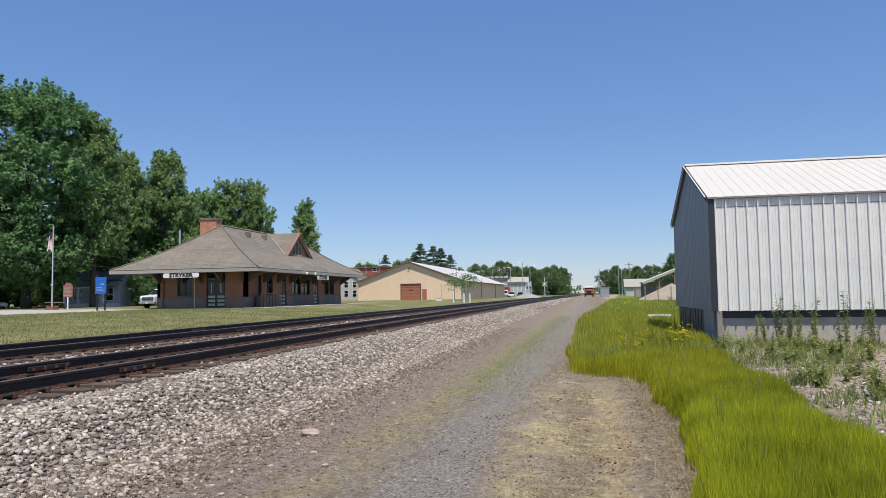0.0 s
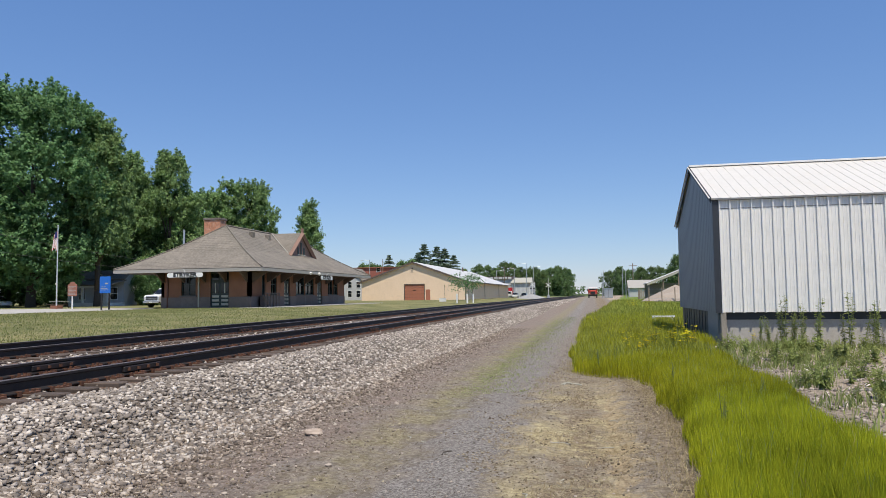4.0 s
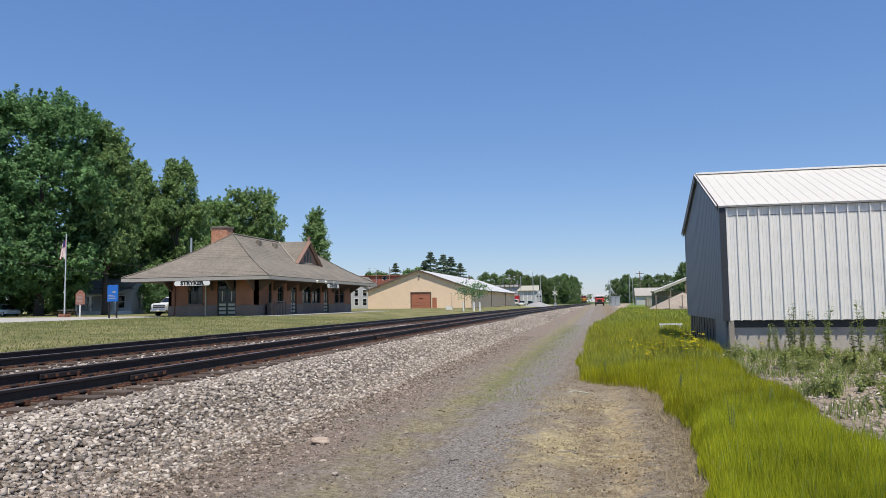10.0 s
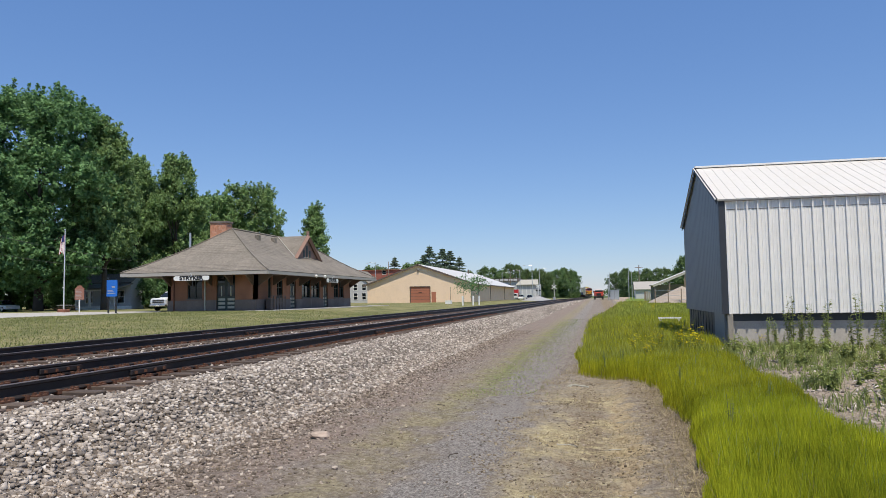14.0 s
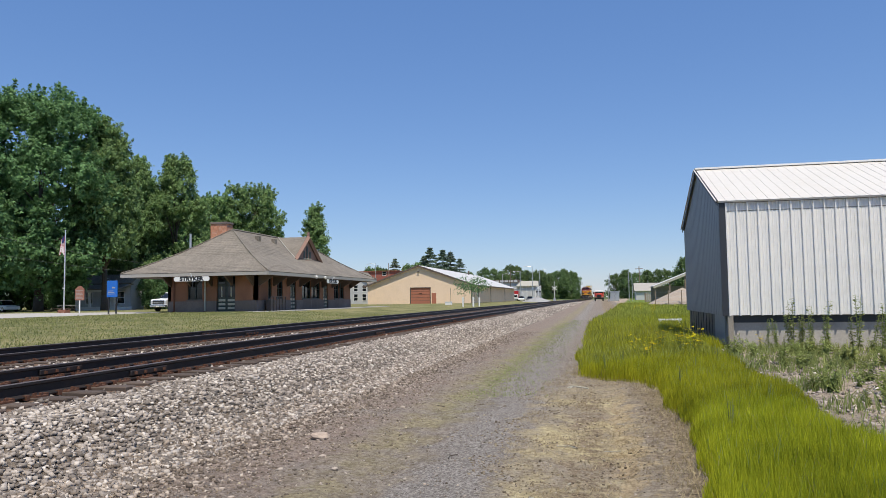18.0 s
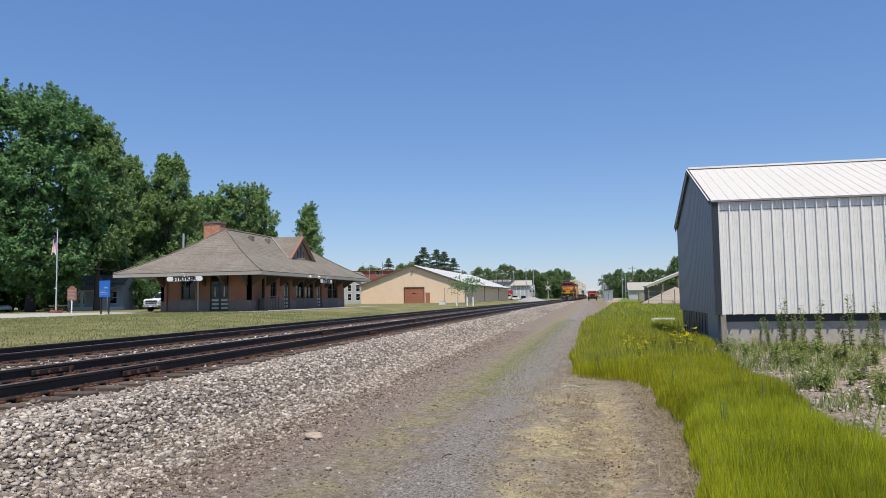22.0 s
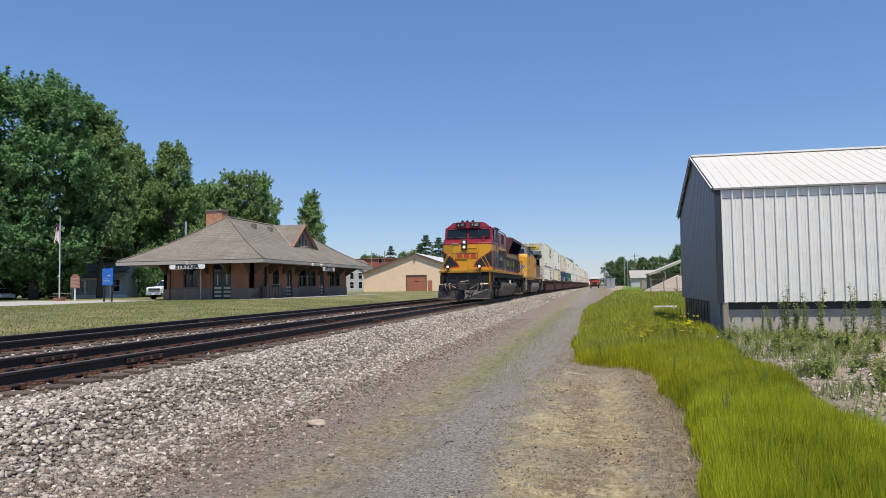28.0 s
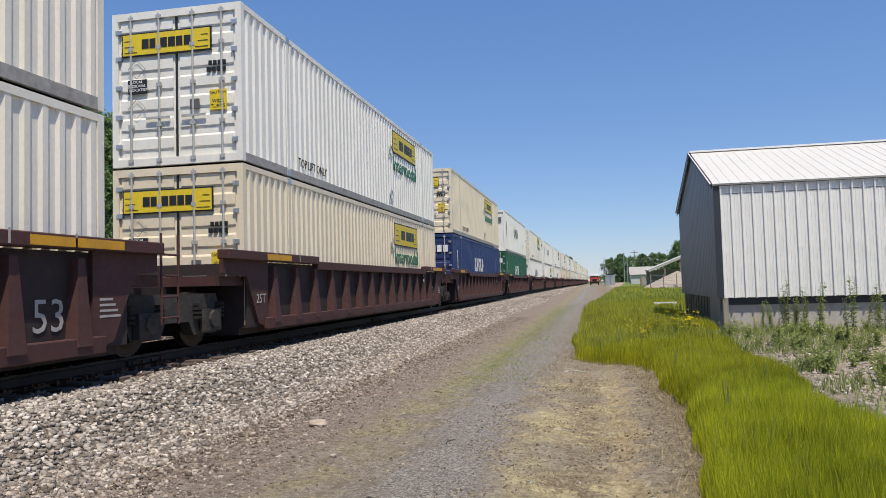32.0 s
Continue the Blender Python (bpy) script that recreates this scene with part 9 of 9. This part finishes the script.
    for k in range(10):
        part("board", boxes((k * 0.34, k * 0.34 + 0.3, 0, 0.06, 0, 1.5 + 0.12 * math.sin(k * 2.1))), M_POST if k % 3 else M_WOODPOLE, w)
    p = thing("white_rail", "low white timber rail in the grass", "rail", "", pose(3.1, 34.5, land(3.1, 34.5)))
    part("beam", boxes((-0.5, 0.5, -0.05, 0.05, 0.34, 0.41)), M_WHITE, p)
    for x in (-0.4, 0.4):
        part("post", boxes((x - 0.05, x + 0.05, -0.04, 0.04, -0.1, 0.34)), M_WHITE, p)


def build_wires():
    """Power lines hung between wooden poles behind the flagpole."""
    for x, y, h in ((-68.3, 62.0, 10.6), (-50.5, 84.0, 5.4)):
        p = pole("power_pole", "wooden power pole among the maples", x, y, h, M_WOODPOLE, 0.14)
        part("crossarm", boxes((-0.9, 0.9, -0.06, 0.06, h - 0.5, h - 0.36)), M_WOODPOLE, p)
    for k, (za, zb) in enumerate(((10.7, 5.8), (8.4, 4.9))):
        pts = []
        for i in range(17):
            u = i / 16
            pts.append((-68.3 + 17.8 * u, 62 + 22 * u - 0.3 * k, za + (zb - za) * u - 0.5 * math.sin(math.pi * u)))
        tagged(part("power_line", pipe(bmesh.new(), pts, 0.014, 5), M_UPG), "thin grey power line hung across the trees", "wire", "power lines")


build_street()
build_right_far()
build_wires()


# ---- plants near the camera ----
def blades(name, rng, spots, heights, widths, lean, mat_, label, category, bend_at=0.55):
    """Grass blades of three joined leaves each, curving over."""
    n = len(spots)
    spots = np.asarray(spots)
    h, w = np.asarray(heights)[:, None], np.asarray(widths)[:, None]
    a = rng.uniform(0, 2 * np.pi, n)
    side = np.stack((np.cos(a), np.sin(a), np.zeros(n)), 1)
    d = rng.uniform(0, 2 * np.pi, n)
    out = np.stack((np.cos(d), np.sin(d), np.zeros(n)), 1) * rng.uniform(0.1, lean, n)[:, None]
    up = np.array([0, 0, 1.0])
    p0 = spots
    p1 = spots + up * h * bend_at + out * h * 0.25
    p2 = spots + up * h * 0.93 + out * h * 0.8
    v = np.stack((p0 - side * w * 0.5, p0 + side * w * 0.5, p1 - side * w * 0.45, p1 + side * w * 0.45, p2), 1).reshape(-1, 3)
    b = np.arange(n)[:, None] * 5
    f = np.concatenate((b + [[0, 1, 3]], b + [[0, 3, 2]], b + [[2, 3, 4]]), 1).reshape(-1, 3)
    me = cloud(name, v, f, mat_)
    return tagged(new(name, me), label, category, "", "stuff")


def verge_left(y):
    """The edge between the bare road and the tall grass."""
    wave = 0.05 * math.sin(y * 2.2) + 0.03 * math.sin(y * 5.1)
    if y < 9:
        return 0.72 + 0.25 * smooth(5.5, 8.5, y) + wave
    if y < 13.6:
        return 0.97 - 0.14 * (y - 9) / 4.6 + wave
    if y < 15.6:
        return 0.83 - 1.3 * smooth(13.4, 15.6, y) + wave
    return -0.47 - 0.004 * (y - 15.6) + 0.09 * math.sin(y * 0.9) + wave + 0.055 * max(0, y - 42)


def verge_right(y):
    if y < 20:
        return 2.28 + 0.02 * y + 0.12 * math.sin(y * 1.3) + 0.05 * math.sin(y * 4.7)
    return 3.0 + 0.15 * math.sin(y) + 4.0 * smooth(31.5, 36, y) + 3.0 * smooth(50, 100, y)


def build_grass():
    rng = np.random.default_rng(21)

    def field(n, y0, y1, power, h0, h1, w0, w1, lean, m, nm="tall_grass", x_lo=0.0, x_hi=1.0):
        pts, hs, ws = [], [], []
        while len(pts) < n:
            y = y0 + (y1 - y0) * rng.uniform() ** power
            a, b = verge_left(y), verge_right(y)
            u = rng.uniform()
            x = a + (b - a) * (x_lo + (x_hi - x_lo) * u)
            if x > 3.1 and 20.5 < y < 31:
                continue
            patch = 0.86 + 0.10 * noise.noise((x * 0.9, y * 0.6, 7)) + 0.08 * noise.noise((x * 4, y * 4, 2))
            edge = min(1, (x - a) * 4 + 0.45) * min(1, (b - x) * 2.2 + 0.5)
            pts.append((x, y, land(x, y) - 0.01))
            hs.append(rng.uniform(h0, h1) * patch * edge)
            ws.append(rng.uniform(w0, w1))
        blades(nm, rng, pts, hs, ws, lean, m, "dense stand of tall bright green grass on the verge", "grass")

    field(70000, 3.6, 10, 1.0, 0.22, 0.46, 0.0035, 0.0085, 0.22, M_GRASS)
    field(14000, -7, 3.8, 1.0, 0.26, 0.48, 0.004, 0.008, 0.3, M_GRASS)
    field(70000, 9.5, 22, 1.1, 0.24, 0.48, 0.005, 0.012, 0.24, M_GRASS)
    field(9000, 20, 48, 1.2, 0.32, 0.60, 0.012, 0.024, 0.4, M_GRASS)
    field(14000, 16, 48, 1.2, 0.35, 0.62, 0.010, 0.022, 0.5, M_FARGRASS)
    field(9000, 45, 110, 1.3, 0.35, 0.65, 0.03, 0.07, 0.5, M_FARGRASS)
    field(1800, 5, 30, 1.0, 0.40, 0.62, 0.003, 0.006, 0.35, M_WEED, "seed_stalks")
    field(700, 3.6, 20, 1.0, 0.3, 0.5, 0.003, 0.005, 0.6, M_STRAW, "dry_stalks")
    # dead straw along the edge of the road
    pts, hs, ws = [], [], []
    for _ in range(3600):
        y = 3.8 + 14 * rng.uniform() ** 1.1
        x = verge_left(y) - abs(rng.normal(0, 0.16)) + 0.08
        pts.append((x, y, land(x, y)))
        hs.append(rng.uniform(0.03, 0.12))
        ws.append(rng.uniform(0.003, 0.007))
    blades("straw_litter", rng, pts, hs, ws, 2.4, M_STRAW, "flattened dead straw along the road edge", "straw", 0.3)
    pts, hs, ws = [], [], []
    for _ in range(13000):
        y = 4.2 + 12 * rng.uniform() ** 1.2
        x = rng.uniform(-1.3, 0.75) + 0.25
        if noise.noise((x * 1.5, y * 0.8, 2)) < -0.05:
            continue
        pts.append((x, y, land(x, y)))
        hs.append(rng.uniform(0.015, 0.06))
        ws.append(rng.uniform(0.003, 0.008))
    blades("road_straw", rng, pts, hs, ws, 3.0, M_STRAW, "thin dead grass trodden into the road", "straw", 0.25)
    # sparse weeds on the waste ground before the shed
    pts, hs, ws = [], [], []
    for _ in range(17000):
        y = 5 + 15.5 * rng.uniform() ** 0.7
        x = verge_right(y) - 0.25 + 8 * rng.uniform() ** 1.4
        k = noise.noise((x * 0.8, y * 0.8, 11)) + 0.035 * (y - 12)
        if k < 0.1:
            continue
        pts.append((x, y, land(x, y)))
        hs.append(rng.uniform(0.06, 0.26) * (0.7 + k))
        ws.append(rng.uniform(0.008, 0.022))
    blades("waste_weeds", rng, pts, hs, ws, 0.9, M_WEED, "patchy green weeds on the rubble before the shed", "weeds")
    # mown lawn between the second track and the drive
    pts, hs, ws = [], [], []
    for _ in range(42000):
        y = 14 + 46 * rng.uniform() ** 1.3
        x = -15.3 - 22 * rng.uniform() ** 1.15
        pts.append((x, y, land(x, y)))
        hs.append(rng.uniform(0.03, 0.09))
        ws.append(rng.uniform(0.012, 0.035))
    blades("lawn_grass", rng, pts, hs, ws, 0.9, M_LAWN, "short mown lawn with dry patches before the depot", "lawn")
    # sparse green on the crown of the road and on the far verge of the lawn
    pts, hs, ws = [], [], []
    for _ in range(5000):
        y = 12 + 40 * rng.uniform() ** 1.2
        x = rng.normal(-1.6, 0.35)
        pts.append((x, y, land(x, y)))
        hs.append(rng.uniform(0.01, 0.045))
        ws.append(rng.uniform(0.006, 0.014))
    for _ in range(9000):
        y = 10 + 60 * rng.uniform() ** 1.2
        x = -14.9 + abs(rng.normal(0, 0.5)) * -1
        pts.append((x, y, land(x, y)))
        hs.append(rng.uniform(0.04, 0.14))
        ws.append(rng.uniform(0.01, 0.025))
    blades("short_grass", rng, pts, hs, ws, 0.8, M_WEED, "short thin grass at the edge of the gravel", "grass")


def weed(name, label, h, leaves, spread, seed, flower=None, leaf_len=0.09):
    """A tall weed: a stem with side leaves and, where it flowers, heads of petals."""
    rng = np.random.default_rng(seed)
    w = thing(name, label, "weed")
    bm = bmesh.new()
    tips = []
    for k in range(4):
        a = rng.uniform(0, 6.28)
        r = rng.uniform(0.02, spread)
        tip = Vector((math.cos(a) * r, math.sin(a) * r, h * rng.uniform(0.7, 1.0)))
        tube(bm, (0, 0, 0), tip * 0.5, 0.008, 0.006, 5)
        tube(bm, tip * 0.5, tip, 0.006, 0.003, 5)
        tips.append(tip)
    tagged(part("stem", bm, M_WEED, w), "", "", "", "stuff")
    vs, fs = [], []
    for i in range(leaves):
        t = tips[i % 4]
        u = rng.uniform(0.08, 1.0)
        p = t * u
        a = rng.uniform(0, 6.28)
        d = Vector((math.cos(a), math.sin(a), rng.uniform(-0.2, 0.7))).normalized()
        s = d.cross(Vector((0, 0, 1))).normalized() * leaf_len * 0.16
        ln = leaf_len * rng.uniform(0.6, 1.2) * (1.15 - 0.6 * u)
        b = len(vs)
        vs += [p, p + d * ln * 0.5 + s, p + d * ln + Vector((0, 0, -ln * 0.25)), p + d * ln * 0.5 - s]
        fs.append((b, b + 1, b + 2, b + 3))
    o = new("foliage", cloud("foliage", vs, fs, M_WEED))
    o.parent = w
    if flower:
        vs, fs = [], []
        for i in range(flower):
            t = tips[i % 4]
            c = t * rng.uniform(0.6, 1.1) + Vector(rng.normal(0, spread * 0.4, 3))
            for k in range(5):
                a = k * 1.257 + rng.uniform(0, 0.5)
                d = Vector((math.cos(a), math.sin(a), 0.25))
                s = Vector((-math.sin(a), math.cos(a), 0)) * 0.02
                b = len(vs)
                vs += [c, c + d * 0.03 + s, c + d * 0.06, c + d * 0.03 - s]
                fs.append((b, b + 1, b + 2, b + 3))
        o = new("blossom", cloud("blossom", vs, fs, M_YELLOW))
        o.parent = w
    return w


def place(src, spots, used, tilt=6):
    for x, y, s in spots:
        m = Matrix.Translation((x, y, land(x, y))) @ pose(0, 0, 0, random.uniform(-tilt, tilt), random.uniform(-tilt, tilt), random.uniform(0, 360))
        if src.name not in used:
            used.add(src.name)
            o = src
        else:
            o = copy_thing(src, m)
        o.matrix_basis = m @ Matrix.Diagonal((s, s, s, 1))


def build_weeds():
    used = set()
    tall = tagged(weed("tall_weed", "tall slender green weed before the white shed", 1.35, 190, 0.16, 31, None, 0.13), "", "weed", "tall weeds")
    gold = tagged(weed("yellow_wildflower", "bushy wild plant covered in yellow blossom", 1.0, 120, 0.2, 32, 36, 0.10), "", "wildflower", "yellow wildflowers")
    low = tagged(weed("low_weed", "low leafy green weed on the rubble", 0.42, 90, 0.22, 33, None, 0.12), "", "weed", "low weeds")
    dark = tagged(weed("dock_plant", "dark seedy dock plant standing above the grass", 0.62, 80, 0.05, 34, None, 0.05), "", "weed", "dock plants")
    place(tall, [(4.75, 19.9, 1.0), (5.05, 19.7, 0.85), (5.45, 19.8, 0.95), (6.15, 19.7, 1.05), (6.6, 19.5, 0.9), (7.15, 19.4, 1.1), (7.35, 19.6, 1.25), (7.9, 19.2, 1.2), (8.4, 19.4, 1.15), (9.0, 19.0, 1.2), (4.35, 19.9, 0.55), (4.2, 20.2, 0.6), (8.1, 18.0, 0.9), (8.8, 17.6, 0.9), (5.0, 20.2, 0.7)], used)
    rw = random.Random(17)
    place(tall, [(rw.uniform(4.2, 9.6), 20.45 - abs(rw.gauss(0, 0.55)), rw.uniform(0.25, 0.75)) for _ in range(20)], used, 12)
    place(tall, [(rw.uniform(7.0, 10.5), rw.uniform(15.5, 20), rw.uniform(0.5, 0.9)) for _ in range(22)], used)
    place(gold, [(1.8, 17.2, 0.78), (2.0, 17.5, 0.75), (2.2, 17.3, 0.6), (0.95, 16.5, 0.55), (1.2, 17.4, 0.6), (0.75, 18.8, 0.6), (1.45, 18.6, 0.65), (3.9, 19.6, 0.45),
                 (3.4, 50, 0.6), (3.9, 56, 0.7), (3.2, 60, 0.7), (4.4, 64, 0.7), (3.5, 68, 0.8), (5.0, 70, 0.8), (2.9, 63, 0.7)], used)
    rng = random.Random(4)
    place(low, [(rng.uniform(3.0, 9.0), rng.uniform(10, 20), rng.uniform(0.5, 1.2)) for _ in range(150)], used, 14)
    place(dark, [(1.25, 7.8, 0.9), (1.9, 9.4, 0.8), (1.15, 11.5, 0.85), (0.1, 15.2, 0.9), (0.4, 15.6, 0.9), (-0.02, 16.0, 0.7), (2.9, 24.9, 1.1), (2.95, 27.5, 1.0), (1.6, 13.5, 0.8), (2.2, 15.0, 0.8)], used)


def build_saplings():
    rng = np.random.default_rng(8)
    for x, y, h in ((-23.3, 128, 4.6), (-20.4, 126, 4.3), (-22.0, 131, 4.0)):
        t = thing("sapling", "young staked tree on the grass before the hall", "tree", "saplings", pose(x, y, land(x, y)))
        bm = bmesh.new()
        tube(bm, (0, 0, 0), (0.1, 0, h * 0.85), 0.06, 0.02, 6)
        part("trunk", bm, M_BARK, t)
        cen, rr = crown_points(rng, "round", h * 0.45, h, 1.15, 14)
        v, f = leaf_cards(rng, cen, rr * 1.3, 22, 0.2)
        o = new("crown", cloud("crown", v, f, M_LEAF))
        o.parent = t


def build_litter():
    rng = random.Random(9)
    # pale lump of rock and a bleached stick on the road
    bm = bmesh.new()
    bmesh.ops.create_icosphere(bm, subdivisions=2, radius=0.1)
    for q in bm.verts:
        q.co = Vector((q.co.x * 1.25, q.co.y * 0.9, q.co.z * 0.5)) * (1 + 0.45 * noise.noise(q.co * 14))
    tagged(part("rock", bm, mat("pale_rock", (0.40, 0.32, 0.26), 0.9, 0, 0.2, 4, 30, None, 0, 0.5), None, "", pose(-3.22, 8.24, land(-3.22, 8.24) + 0.03)), "pale pinkish lump of rock on the road", "rock")
    bm = bmesh.new()
    pipe(bm, [(-0.17, 0, 0.02), (-0.08, 0.03, 0.05), (0.02, -0.01, 0.045), (0.1, 0.02, 0.03), (0.2, -0.03, 0.02)], 0.014, 6)
    pipe(bm, [(-0.08, 0.03, 0.05), (-0.12, -0.04, 0.02)], 0.01, 5)
    tagged(part("stick", bm, M_PALE, None, "", pose(-0.42, 13.4, land(-0.42, 13.4))), "bleached forked stick lying on the road", "stick")
    for k in range(26):
        x, y = rng.uniform(-4.2, 0.8), rng.uniform(4.5, 14)
        ln = rng.uniform(0.03, 0.12)
        bm = bmesh.new()
        pipe(bm, [(-ln, 0, 0.006), (-ln * 0.2, rng.uniform(-0.03, 0.03), 0.014), (ln, rng.uniform(-0.04, 0.04), 0.006)], rng.uniform(0.003, 0.007), 5)
        tagged(part("twig", bm, M_BARK if k % 2 else M_PALE, None, "", pose(x, y, land(x, y) + 0.004, 0, 0, rng.uniform(0, 180))), "thin dry twig lying on the dirt road", "twig", "twigs on the road")
    # larger loose stones at the foot of the ballast
    for k in range(60):
        x, y = -4.3 + abs(rng.gauss(0, 0.7)), rng.uniform(4.5, 15)
        r = rng.uniform(0.02, 0.04)
        bm = bmesh.new()
        bmesh.ops.create_icosphere(bm, subdivisions=1, radius=r)
        for q in bm.verts:
            q.co = Vector((q.co.x * 1.2, q.co.y, q.co.z * 0.6)) * rng.uniform(0.75, 1.2)
        tagged(part("stone", bm, M_PEBBLE, None, "", pose(x, y, land(x, y) + r * 0.25, 0, 0, rng.uniform(0, 360))), "loose grey stone at the foot of the ballast", "stone", "loose stones")
    bm = bmesh.new()
    pipe(bm, [(0, 0, 0.03), (1.4, 0.1, 0.06), (2.6, -0.05, 0.03)], 0.05, 7)
    tagged(part("old_pipe", bm, M_SPIKE, None, "", pose(5.6, 14.6, land(5.6, 14.6))), "dark rusty pipe lying among the weeds", "pipe")


build_grass()
build_weeds()
build_saplings()
build_litter()


motions()
